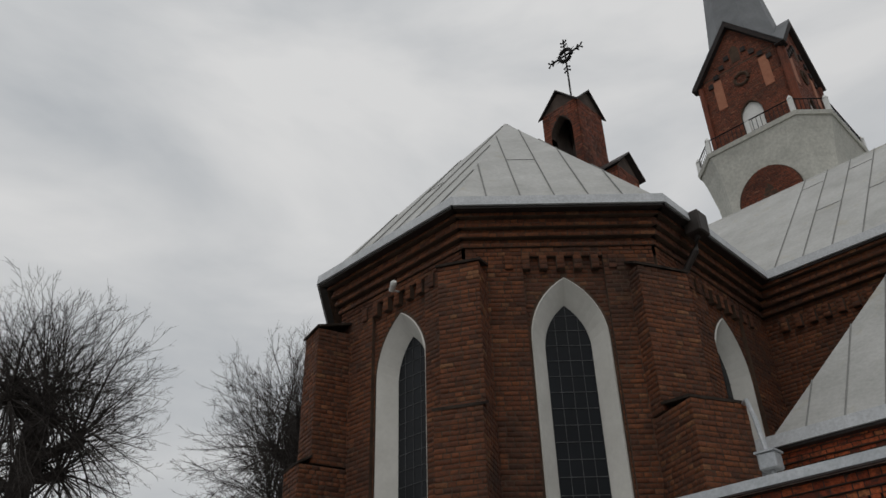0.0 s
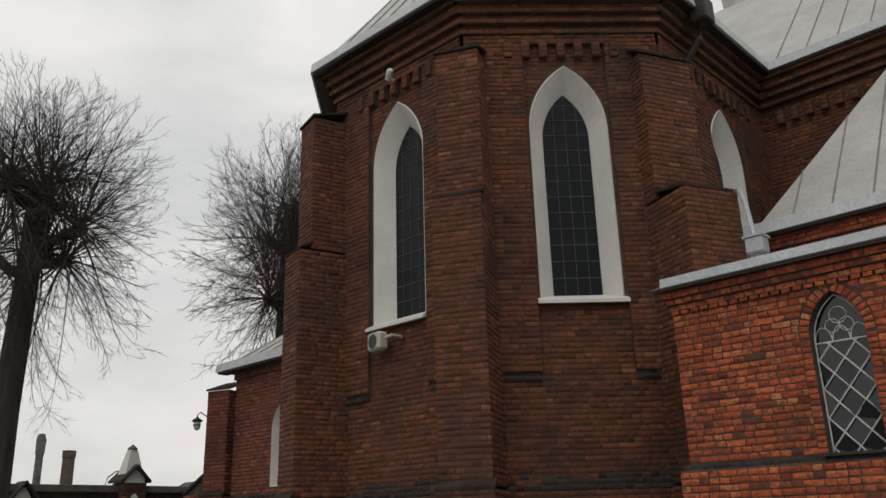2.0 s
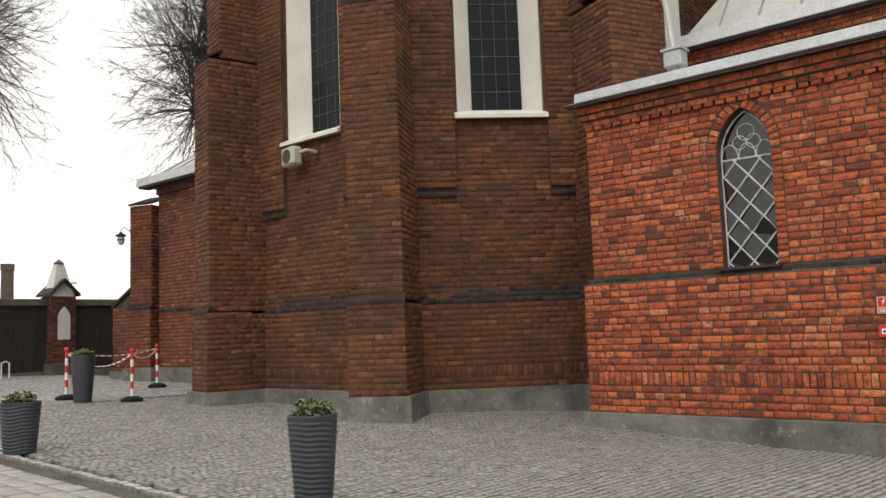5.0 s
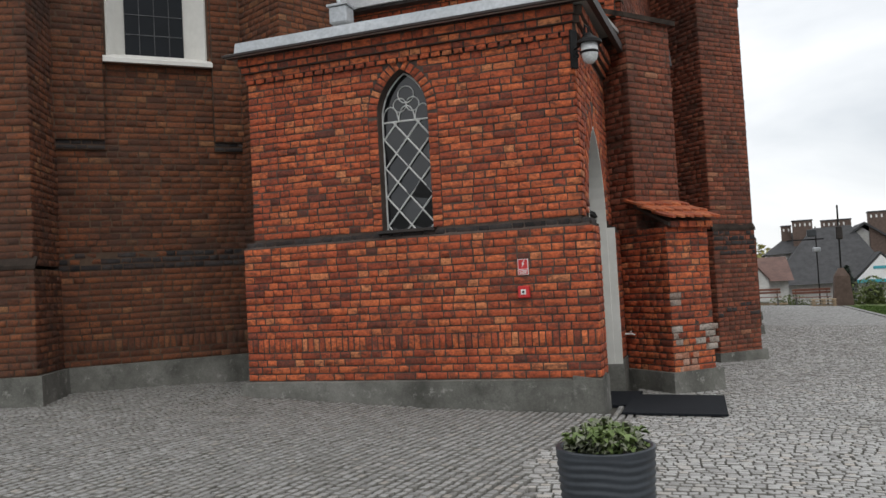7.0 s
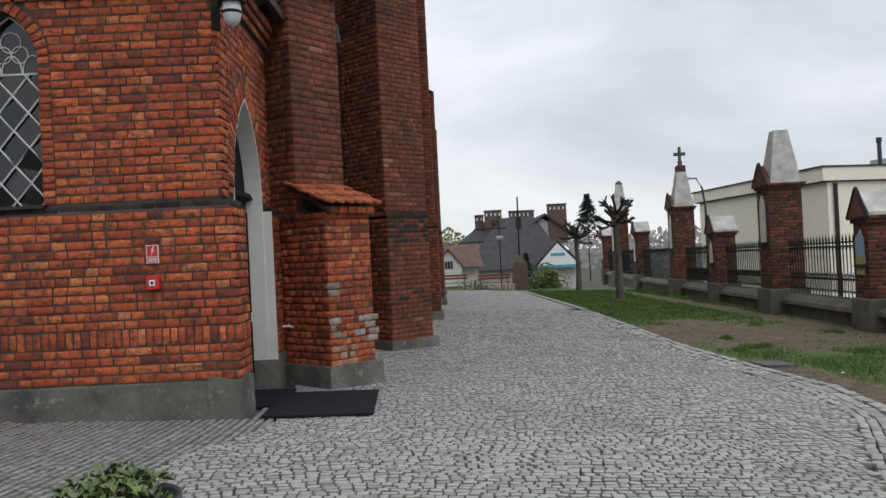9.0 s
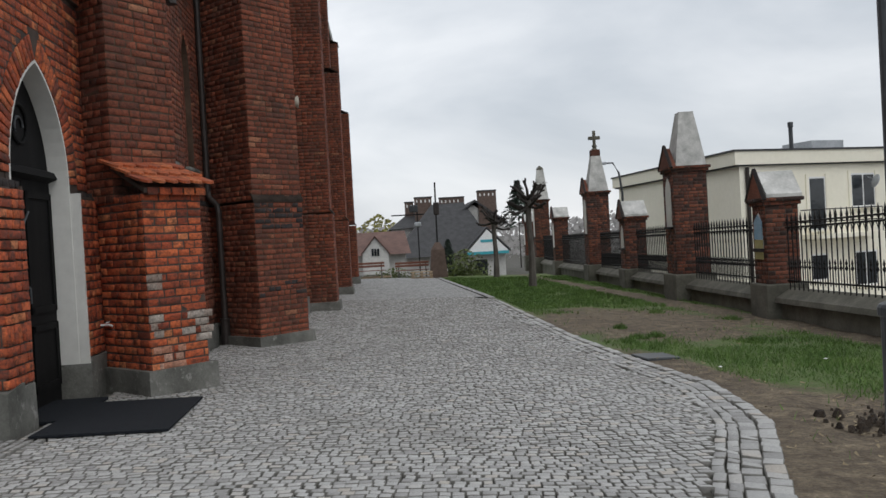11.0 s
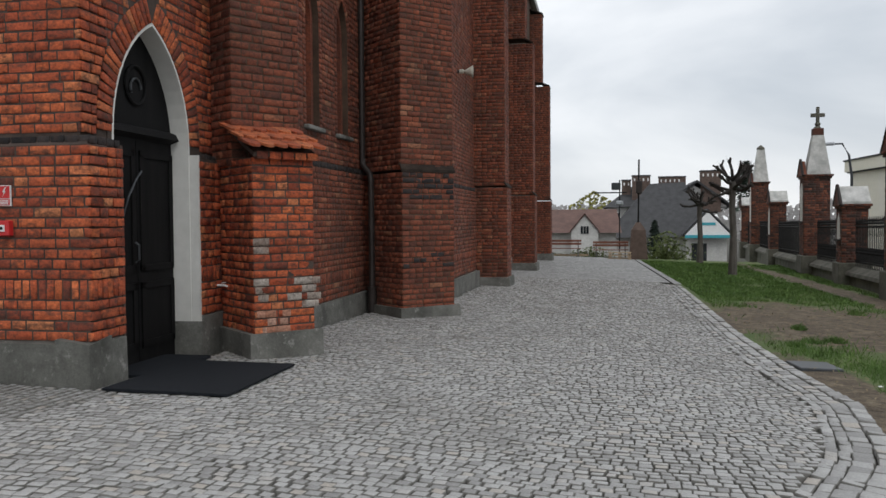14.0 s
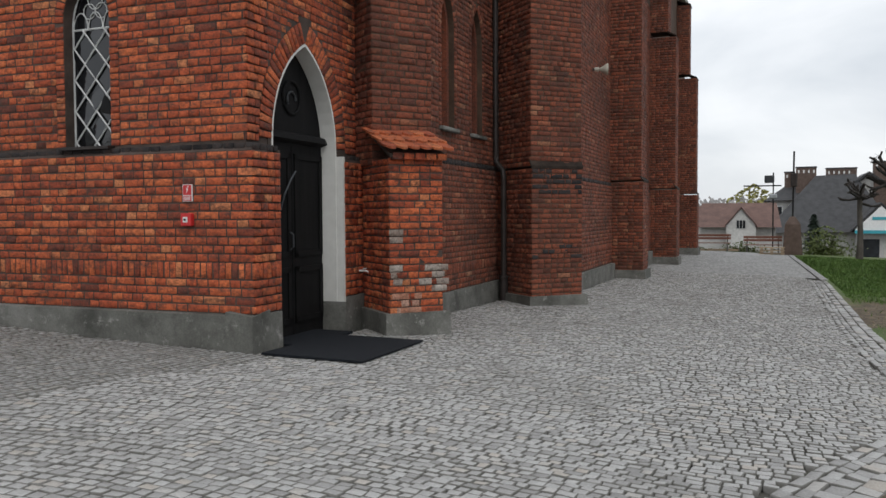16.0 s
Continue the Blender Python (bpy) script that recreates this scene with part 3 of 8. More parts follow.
def cornice(ms, bm, pl, u0, u1, zs, rng_, dentil=None):
    """Stepped brick courses under an eave; zs: bottom, top and projection of each step."""
    for za, zb, d in zs:
        ring = [pl.p(u0 - d * T8, d, za), pl.p(u1 + d * T8, d, za), pl.p(u1 + d * T8, d, zb), pl.p(u0 - d * T8, d, zb)]
        prism(bm, ring, [q - pl.n * (d + 0.2) for q in ring])
        lay(ms, pl, u0 - d * T8, u1 + d * T8, za, zb, rng_, base=d)
    if dentil:
        za, zb, ua, ub = dentil
        n = int((ub - ua) / 0.3)
        for i in range(n):
            u = ua + (i + 0.5) * (ub - ua) / n
            ring = [pl.p(u - 0.075, 0.13, za), pl.p(u + 0.075, 0.13, za), pl.p(u + 0.075, 0.13, zb), pl.p(u - 0.075, 0.13, zb)]
            prism(bm, ring, [q - pl.n * 0.16 for q in ring])
            for k in range(3):
                ms.add(pl, u, za + (k + 0.5) * (zb - za) / 3, 0.14, (zb - za) / 3 - 0.012, 0.138)


APSE_STEPS = [(10.02, 10.11, 0.13), (10.11, 10.2, 0.1), (10.2, 10.29, 0.22), (10.29, 10.38, 0.19), (10.38, 10.47, 0.3), (10.47, 10.57, 0.28), (10.57, 10.66, 0.4), (10.66, 10.8, 0.44)]


def apse_wall(pl, name, window_at, label, lesenes=True):
    w = tagged(new(name), label, "wall", kind="structure")
    ms = Masonry()
    black = Masonry()
    arches = []
    if window_at is not None:
        arches = [apse_window(pl, window_at, "window_" + name[-1])]
    body = wall_mesh(pl, 0, pl.len, -0.4, 10.8, 0.6, arches)
    wall_mesh(pl, -0.02, pl.len + 0.02, -0.4, 1.7, 0.3, (), 0.06, body)
    wall_mesh(pl, -0.01, pl.len + 0.01, 1.7, 1.96, 0.3, (), 0.03, body)
    lay(ms, pl, 0, pl.len, 1.96, 10.02, rng, [a.grown(0.05) for a in arches])
    lay(ms, pl, -0.03, pl.len + 0.03, 0.34, 1.7, rng, base=0.06, soldier=(2,), pieces=(0.8, 3.4, 0.7, 1.68))
    lay(black, pl, -0.02, pl.len + 0.02, 1.7, 1.79, rng, base=0.04)
    lay(black, pl, -0.02, pl.len + 0.02, 1.79, 1.96, rng, base=0.03, skip=lambda u, z: rng.random() < 0.3)
    lay(ms, pl, -0.02, pl.len + 0.02, 1.79, 1.96, rng, base=0.024)
    if lesenes:
        for ua, ub in ((0.0, window_at - 0.78), (window_at + 0.78, pl.len)):
            wall_mesh(pl, ua, ub, 3.46, 3.6, 0.12, (), 0.045, body)
            lay(black, pl, ua, ub, 3.46, 3.6, rng, base=0.045)
            wall_mesh(pl, ua, ub, 3.6, 10.02, 0.12, (), 0.085, body)
            lay(ms, pl, ua, ub, 3.6, 10.02, rng, base=0.085)
        wall_mesh(pl, 0, pl.len, 9.82, 10.02, 0.12, (), 0.085, body)
        lay(ms, pl, window_at - 0.78, window_at + 0.78, 9.82, 10.02, rng, base=0.085)
    cornice(ms, body, pl, 0, pl.len, APSE_STEPS, rng, (9.52, 9.82, 0.66, pl.len - 0.66) if lesenes else None)
    part("wall_core", body, MORTAR_DARK, w)
    ms.build(w, B_APSE, rng)
    black.build(w, B_BLACK, rng, "band_course")
    pb = wall_mesh(pl, -0.06, pl.len + 0.06, -0.45, 0.34, 0.4, (), 0.14)
    part("plinth", pb, CONCRETE, w, "grey rendered plinth")
    return w


apse_wall(FACE_A, "wall_apse_a", HS, "dark sooty red brick wall of the chancel apse")
apse_wall(FACE_B, "wall_apse_b", HS + 0.05, "dark sooty red brick wall of the chancel apse")
apse_wall(FACE_C, "wall_apse_c", 2.57, "dark sooty red brick wall of the chancel beside the chapel")
apse_wall(FACE_W, "wall_apse_d", None, "dark sooty red brick wall of the chancel apse", False)


def butt_stage(ms, bm, pl, u0, u1, depth, z0, z1, front=0.0, soldier=()):
    a, b = pl.p(u0, front, 0), pl.p(u1, front, 0)
    left = Plane(*(a - pl.n * depth).xy, *a.xy)
    right = Plane(*b.xy, *(b - pl.n * depth).xy)
    ring = [a, b, b - pl.n * depth, a - pl.n * depth]
    prism(bm, [Vector((q.x, q.y, z0)) for q in ring], [Vector((q.x, q.y, z1)) for q in ring])
    lay(ms, pl, u0 - 0.008, u1 + 0.008, z0, z1, rng, base=front, soldier=soldier)
    lay(ms, left, 0, depth, z0, z1, rng)
    lay(ms, right, 0, depth, z0, z1, rng)


def slope_cap(pl, u0, u1, front, back, z0, z1, lip=0.08, thick=0.07):
    """A tilted weathering slab over a set-back."""
    bm = bmesh.new()
    a = [pl.p(u0 - lip, front + lip, z0), pl.p(u1 + lip, front + lip, z0), pl.p(u1 + lip, back, z1), pl.p(u0 - lip, back, z1)]
    return prism(bm, a, [q + Vector((0, 0, thick)) for q in a])


def buttress(pl, depth, stages, plinth, label, material, mortar, group="", plinth_d=0.1):
    """stages: (z0, z1, front set-back, inset at each side); a slab covers each set-back."""
    c = pl.p(pl.len / 2, 0, 0)
    b = tagged(new("buttress"), label, "buttress", group)
    b.location = (0, 0, 0)
    ms = Masonry()
    for i, (z0, z1, back, inset) in enumerate(stages):
        bm = bmesh.new()
        butt_stage(ms, bm, pl, inset, pl.len - inset, depth - back, z0, z1, -back)
        part("stage", bm, mortar, b)
        nxt = stages[i + 1] if i + 1 < len(stages) else None
        end = -nxt[2] - 0.02 if nxt else -depth
        rise = 0.12 if nxt and nxt[2] - back < 0.12 else (0.16 if nxt else 0.3)
        part("weathering", slope_cap(pl, inset, pl.len - inset, -back, end, z1, z1 + rise, 0.045 if rise > 0.2 else 0.02, 0.05), SOOT, b, "blackened weathering course")
    ms.build(b, material, rng)
    pb = bmesh.new()
    ring = [pl.p(-plinth_d, plinth_d, 0), pl.p(pl.len + plinth_d, plinth_d, 0), pl.p(pl.len + plinth_d, -depth, 0), pl.p(-plinth_d, -depth, 0)]
    top = [pl.p(-plinth_d + 0.02, plinth_d - 0.03, 0), pl.p(pl.len + plinth_d - 0.02, plinth_d - 0.03, 0), pl.p(pl.len + plinth_d - 0.02, -depth, 0), pl.p(-plinth_d + 0.02, -depth, 0)]
    prism(pb, [q + Vector((0, 0, G(q.x, q.y) - 0.15)) for q in ring], [q + Vector((0, 0, plinth)) for q in top])
    part("plinth", pb, CONCRETE, b, "grey rendered plinth")
    return b


def radial(vx, vy, ang, out, width):
    d = Vector((math.sin(radians(ang)), -math.cos(radians(ang))))
    s = Vector((-d.y, d.x))
    f = Vector((vx, vy)) + d * out
    return Plane(*(f - s * width / 2), *(f + s * width / 2))


for ang, vx, vy, out_by, wide, back, thin in ((-15, CX - HS, CY - R_WALL, 1.05, 0.82, 0.32, 0.06), (27, CX + HS, CY - R_WALL, 0.95, 0.9, 0.4, 0.06),
                                              (65, CX + R_WALL, CY - HS, 1.05, 1.15, 0.82, 0.03)):
    buttress(radial(vx, vy, ang, out_by, wide), out_by + 0.25, [(-0.3, 1.72, 0.0, 0.0), (1.77, 6.45, 0.07, 0.03), (6.5, 9.4, back, thin)], 0.34,
             "stepped sooty brick buttress of the apse", B_APSE, MORTAR_DARK, "apse buttresses")


# ---- roofs of the chancel and transept ----
def roof_piece(name, corners, seams, label, thick=0.12):
    """A sheet-metal roof slope with raised seams; corners anticlockwise from the eave's left end."""
    bm = bmesh.new()
    pts = [Vector(c) for c in corners]
    n = (pts[1] - pts[0]).cross(pts[-1] - pts[0]).normalized()
    prism(bm, [p - n * thick for p in pts], pts)
    ob = tagged(new(name, mesh_of(name, bm)), label, "roof", kind="structure")
    ob.data.materials.append(ROOF)
    for a, b in seams:
        rise = abs(Vector(b).z - Vector(a).z) > 0.05
        part("seam", tube([Vector(a) + n * 0.012, Vector(b) + n * 0.012], 0.017 if rise else 0.008, 4), SEAM, ob)
    return ob


def slope_seams(e0, e1, r0, r1, step, cross=7.5):
    """Seams up a slope between an eave and a ridge, and staggered cross seams."""
    e0, e1, r0, r1 = map(Vector, (e0, e1, r0, r1))
    run = (e1 - e0).normalized()
    length = (e1 - e0).length
    up = (r0 - e0) - run * (r0 - e0).dot(run)
    a, b = (r0 - e0).dot(run), (r1 - e0).dot(run)
    out_ = []
    k = int(length / step)
    lim = []
    for i in range(1, k):
        s = i * length / k
        f = 1.0
        if s < a:
            f = s / a if a > 0 else 1
        elif s > b:
            f = (length - s) / (length - b) if length > b else 1
        out_.append((e0 + run * s, e0 + run * s + up * min(f, 1)))
        lim.append((s, min(f, 1)))
    for i, (s, f) in enumerate(lim[:-1]):
        h, g = up.length, min(f, lim[i + 1][1])
        z = cross * (0.45 if i % 2 else 0.8)
        while z < g * h:
            out_.append((e0 + run * s + up * (z / h), e0 + run * lim[i + 1][0] + up * (z / h)))
            z += cross
    return out_


ES = R_EAVE * T8
APEX = (CX - 0.1, CY - 0.3, 17.02)
RIDGE = (CX, 22.0, 16.84)
eave_ring = [(CX - R_EAVE, 17.2, Z_EAVE), (CX - R_EAVE, CY - ES, Z_EAVE), (CX - ES, CY - R_EAVE, Z_EAVE), (CX + ES, CY - R_EAVE, Z_EAVE), (CX + R_EAVE, CY - ES, Z_EAVE), (CX + R_EAVE, 17.2, Z_EAVE)]
for a, b in zip(eave_ring[1:4], eave_ring[2:5]):
    roof_piece("roof_apse", [a, b, APEX], slope_seams(a, b, APEX, APEX, 0.62), "weathered grey sheet metal roof over the apse")
roof_piece("roof_chancel", [eave_ring[4], eave_ring[5], (CX, 22.6, 16.84), APEX], slope_seams(eave_ring[4], eave_ring[5], APEX, (CX, 17.2, 16.84), 0.62), "weathered grey sheet metal chancel roof")
roof_piece("roof_chancel", [eave_ring[0], eave_ring[1], APEX, (CX, 22.6, 16.84)], [], "weathered grey sheet metal chancel roof")
roof_piece("roof_transept", [(-6.6, 17.2, Z_EAVE), (0.1, 17.2, Z_EAVE), (0.1, 22.0, 16.0), (-11.0, 22.0, 16.0)], slope_seams((-6.6, 17.2, Z_EAVE), (0.1, 17.2, Z_EAVE), (-10.5, 22.0, 16.0), (0.1, 22.0, 16.0), 0.62), "weathered grey sheet metal transept roof")
roof_piece("roof_transept", [(0.1, 27.0, Z_EAVE), (-11, 27.0, Z_EAVE), (-11.0, 22.0, 16.0), (0.1, 22.0, 16.0)], [], "weathered grey sheet metal transept roof")


def gutter(points, label, drop=0.2, out_=0.1):
    """A pressed metal eave strip with a dark board under it, run by run."""
    g = tagged(new("eaves_gutter"), label, "gutter")
    for a, b in zip(points, points[1:]):
        pl = Plane(*a[:2], *b[:2])
        z = a[2]
        e = out_ * T8
        strip = [pl.p(-e, out_, z - drop + 0.05), pl.p(pl.len + e, out_, z - drop + 0.05), pl.p(pl.len + e, out_ - 0.03, z + 0.07), pl.p(-e, out_ - 0.03, z + 0.07)]
        part("metal_strip", prism(bmesh.new(), strip, [q - pl.n * 0.16 for q in strip]), WHITE_ZINC, g)
        under = [pl.p(0, out_ - 0.05, z - drop), pl.p(pl.len, out_ - 0.05, z - drop), pl.p(pl.len, out_ - 0.05, z - drop + 0.05), pl.p(0, out_ - 0.05, z - drop + 0.05)]
        part("soffit_board", prism(bmesh.new(), under, [q - pl.n * 0.3 for q in under]), DARK_METAL, g, "dark soffit board")
    return g


def hopper(parent, x, y, z):
    h = new("rainwater_head")
    h.parent = parent
    h.location = (x, y, z)
    return h


WHITE_ZINC = plain("pale_painted_sheet", (0.5, 0.52, 0.54), (0.62, 0.64, 0.66), 2.5, 0.6, 0.0, bump=0.05)
apse_gutter = gutter(eave_ring, "grey metal eaves strip round the apse")
gutter([(-6.13, 17.2, Z_EAVE), (0.1, 17.2, Z_EAVE)], "grey metal eaves strip of the transept")
head = hopper(apse_gutter, -6.05, 13.9, 10.4)
part("hopper", boxed(-0.16, 0.2, -0.2, 0.2, 0, 0.5, bevel=0.03), DARK_METAL, head)
part("downpipe", tube([(0, 0, 0), (-0.1, 0, -0.3), (-0.45, 0, -0.7)], 0.07), DARK_METAL, head)

# transept walls
TR_S = Plane(-6.66, 17.6, -1.9, 17.6)
w = tagged(new("wall_transept_south"), "dark brick transept wall under a stepped cornice", "wall", kind="structure")
ms, bm = Masonry(), wall_mesh(TR_S, 0, TR_S.len, -0.6, 10.8, 0.6)
lay(ms, TR_S, 0, 4.6, 5.6, 10.02, rng)
cornice(ms, bm, TR_S, 0, TR_S.len, APSE_STEPS, rng, (9.52, 9.82, 0.4, 4.2))
part("wall_core", bm, MORTAR_DARK, w)
ms.build(w, B_APSE, rng)

E_WALL = Plane(-0.4, 19.7, -0.4, 48.0)
w = tagged(new("wall_nave_east"), "long dark red brick wall of the transept and nave", "wall", kind="structure")
ms, black = Masonry(), Masonry()
recess = Arch(2.7, 0.32, 3.3, 8.2, 8.9)
bm = wall_mesh(E_WALL, 0, E_WALL.len, -1.2, 11.6, 0.8, [recess])
part("recess_back", wall_mesh(E_WALL, 2.2, 3.2, 3.2, 9.0, 0.1, (), -0.14), MORTAR_DARK, w)
lay(ms, E_WALL, 0.3, 16.0, 1.98, 8.6, rng, [recess])
wall_mesh(E_WALL, 0, E_WALL.len, -1.2, 1.9, 0.5, (), 0.06, bm)
lay(ms, E_WALL, 0.3, 16.0, -0.2, 1.9, rng, base=0.06, soldier=(4,))
lay(black, E_WALL, 0.3, 16.0, 1.9, 2.0, rng, base=0.035)
part("wall_core", bm, MORTAR_DARK, w)
ms.build(w, B_SIDE, rng)
black.build(w, B_BLACK, rng, "band_course")
part("plinth", wall_mesh(E_WALL, 0, E_WALL.len, -1.3, -0.22, 0.5, (), 0.16), CONCRETE, w, "grey rendered plinth")
roof_piece("roof_nave", [(-0.1, 27.0, 11.5), (-0.1, 48.0, 11.5), (CX, 48.0, 17.5), (CX, 27.0, 17.5)], [], "weathered grey sheet metal nave roof")
tagged(part("wall_nave_end", wall_mesh(Plane(-0.4, 48.0, -21.5, 48.0), 0, 21.1, -1.3, 11.5, 0.5), MORTAR_DARK), "brick end wall of the nave", "wall", kind="structure")
tagged(part("wall_nave_west", wall_mesh(Plane(-21.7, 48.0, -21.7, 17.6), 0, 30.4, -1.3, 10.8, 0.5), MORTAR_DARK), "brick west wall of the nave", "wall", kind="structure")

# buttresses along the walk
TALL = Plane(-0.36, 18.40, 0.395, 19.2)
tall_b = buttress(TALL, 1.9, [(-0.8, 1.98, 0.0, 0.0), (2.02, 8.6, 0.03, 0.0)], -0.38, "tall diagonal brick buttress with blackened courses", B_SIDE, MORTAR_DARK, "nave buttresses")
burnt = Masonry()
lay(burnt, TALL, 0.0, TALL.len, 1.5, 1.98, rng, base=0.005, skip=lambda u, z: rng.random() < 0.35)
lay(burnt, TALL, 0.0, TALL.len, 0.3, 0.58, rng, base=0.005, skip=lambda u, z: rng.random() < 0.7)
burnt.build(tall_b, B_BLACK, rng, "burnt_brickwork")
for y, x, zs in ((26.6, 0.5, ((-1.2, 2.0, 0, 0), (2.05, 9.0, 0.06, 0.03))), (34.6, 0.58, ((-1.3, 2.0, 0, 0), (2.05, 7.5, 0.06, 0.03), (7.7, 10.8, 0.34, 0.1))), (43.8, 0.57, ((-1.4, 2.0, 0, 0), (2.05, 7.4, 0.06, 0.03), (7.6, 10.8, 0.4, 0.1)))):
    buttress(Plane(x, y, x, y + 1.0), x + 0.6, list(zs), -0.3 - 0.004 * y, "tall stepped brick buttress of the nave", B_SIDE, MORTAR_DARK, "nave buttresses")

# ---- the entrance porch ----
PF_L, PF_U = Plane(-6.14, 11.17, -1.425, 11.17), Plane(-6.01, 11.24, -1.54, 11.24)
PE_L, PE_U = Plane(-1.425, 11.17, -1.525, 14.5), Plane(-1.54, 11.24, -1.63, 14.5)
PW_U = Plane(-6.01, 14.4, -6.01, 11.24)
PWIN = Arch(2.25, 0.345, 1.95, 3.42, 4.0)
PDOOR = Arch(1.26, 0.79, -0.6, 2.0, 3.22)
front = tagged(new("wall_porch_front"), "orange-red brick front wall of the porch with black band", "wall", kind="structure")
ms, black = Masonry(), Masonry()
bm = wall_mesh(PF_U, 0, PF_U.len - 0.022, 1.84, 4.4, 0.4, [PWIN])
wall_mesh(PF_L, 0, PF_L.len - 0.025, -0.5, 1.84, 0.5, (), 0, bm)
prism(bm, [PF_L.p(0, 0, 1.84), PF_L.p(PF_L.len - 0.025, 0, 1.84), PF_L.p(PF_L.len - 0.1, -0.1, 1.93), PF_L.p(0.1, -0.1, 1.93)], [PF_L.p(0, -0.3, 1.84), PF_L.p(PF_L.len - 0.025, -0.3, 1.84), PF_L.p(PF_L.len - 0.1, -0.3, 1.93), PF_L.p(0.1, -0.3, 1.93)])
lay(ms, PF_U, -0.006, PF_U.len + 0.006, 1.95, 4.08, rng, [PWIN.grown(0.13)])
arch_ring(ms, PF_U, PWIN, 0.12, rng)
for k in range(19):
    for s in (-1, 1):
        ms.add(PF_U, PWIN.c + s * (PWIN.hw + 0.065), PWIN.sill + 0.04 + k * 0.0755, 0.118, 0.062, 0.012)
lay(ms, PF_L, -0.006, PF_L.len + 0.006, 0.07, 1.84, rng, pieces=(2.9, 4.5, 0.1, 1.8), soldier=(4,))
lay(black, PF_L, 0.03, PF_L.len - 0.03, 1.84, 1.93, rng, base=-0.035)
cornice(ms, bm, PF_U, 0, PF_U.len, [(4.13, 4.22, 0.05), (4.22, 4.31, 0.1), (4.31, 4.42, 0.14)], rng)
for k in range(30):
    ms.add(PF_U, 0.07 + k * (PF_U.len - 0.14) / 29, 4.105, 0.115, 0.055, 0.05)
part("wall_core", bm, MORTAR, front)
ms.build(front, B_PORCH, rng)
black.build(front, B_BLACK, rng, "band_course")

side = tagged(new("wall_porch_side"), "brick side wall of the porch round the pointed doorway", "wall", kind="structure")
ms, black = Masonry(), Masonry()
bm = wall_mesh(PE_U, 0.4, PE_U.len, 1.84, 4.4, 0.45, [PDOOR])
DU0, DU1 = 11.71 - 11.17, 13.3 - 11.17
wall_mesh(PE_L, 0.5, DU0, -0.6, 1.87, 0.5, (), 0, bm)
wall_mesh(PE_L, DU1, PE_L.len, -0.6, 1.87, 0.5, (), 0, bm)
lay(ms, PE_U, -0.006, PE_U.len, 1.95, 4.08, rng, [PDOOR.grown(0.25)])
arch_ring(ms, PE_U, PDOOR, 0.25, rng, 0.012, 0.08)
lay(ms, PE_L, -0.006, DU0, 0.07, 1.84, rng, soldier=(4,))
lay(ms, PE_L, DU1, PE_L.len, 0.07, 1.84, rng, soldier=(4,))
lay(black, PE_L, 0.02, DU0, 1.84, 1.93, rng, base=-0.03)
lay(black, PE_L, DU1, PE_L.len, 1.84, 1.93, rng, base=-0.03)
cornice(ms, bm, PE_U, 0, PE_U.len, [(4.13, 4.22, 0.05), (4.22, 4.31, 0.1), (4.31, 4.42, 0.14)], rng)
part("wall_core", bm, MORTAR, side)
ms.build(side, B_PORCH, rng)
black.build(side, B_BLACK, rng, "band_course")
tagged(part("wall_porch_west", wall_mesh(PW_U, 0, PW_U.len - 0.51, -0.5, 4.4, 0.45), MORTAR), "brick west wall of the porch", "wall", kind="structure")

pp = bmesh.new()
for pl, u0, u1 in ((Plane(-6.21, 11.07, -1.395, 11.07), 0, 4.815), (Plane(-1.395, 11.07, -1.485, 14.5), 0, 0.63), (Plane(-1.395, 11.07, -1.485, 14.5), 2.24, 3.4)):
    r0 = [pl.p(u0, 0, -0.8), pl.p(u1, 0, -0.8), pl.p(u1, -0.35, -0.8), pl.p(u0, -0.35, -0.8)]
    r1 = [pl.p(u0 + 0.01, -0.015, 0.055), pl.p(u1 - 0.01, -0.015, 0.055), pl.p(u1 - 0.01, -0.35, 0.1), pl.p(u0 + 0.01, -0.35, 0.1)]
    prism(pp, r0, r1)
plinth = tagged(new("trim_porch_plinth", mesh_of("trim_porch_plinth", pp)), "stained grey rendered plinth of the porch", "plinth", kind="structure")
plinth.data.materials.append(CONCRETE)

proof = bmesh.new()
prism(proof, [(-6.2, 10.98, 4.42), (-1.3, 10.98, 4.42), (-1.3, 14.4, 4.8), (-6.2, 14.4, 4.8)], [(-6.2, 10.98, 4.47), (-1.3, 10.98, 4.47), (-1.3, 14.4, 4.85), (-6.2, 14.4, 4.85)])
pr = tagged(new("roof_porch", mesh_of("roof_porch", proof)), "low sheet metal roof of the porch", "roof", kind="structure")
pr.data.materials.append(ROOF)
flash = bmesh.new()
prism(flash, [(-6.02, 10.95, 4.46), (-1.28, 10.95, 4.46), (-1.28, 10.98, 4.6), (-6.02, 10.98, 4.6)], [(-6.02, 11.05, 4.46), (-1.28, 11.05, 4.46), (-1.28, 11.05, 4.6), (-6.02, 11.05, 4.6)])
fl = tagged(new("roof_flashing", mesh_of("roof_flashing", flash)), "grey metal flashing along the porch eave", "flashing")
fl.data.materials.append(ZINC)
part("drip_edge", boxed(-6.2, -1.27, 10.93, 11.1, 4.425, 4.45), DARK_METAL, fl, "dark drip edge")
sf = bmesh.new()
box(sf, -1.33, -1.26, 10.95, 14.4, 4.43, 4.55)
part("side_strip", sf, DARK_METAL, fl, "dark side strip")

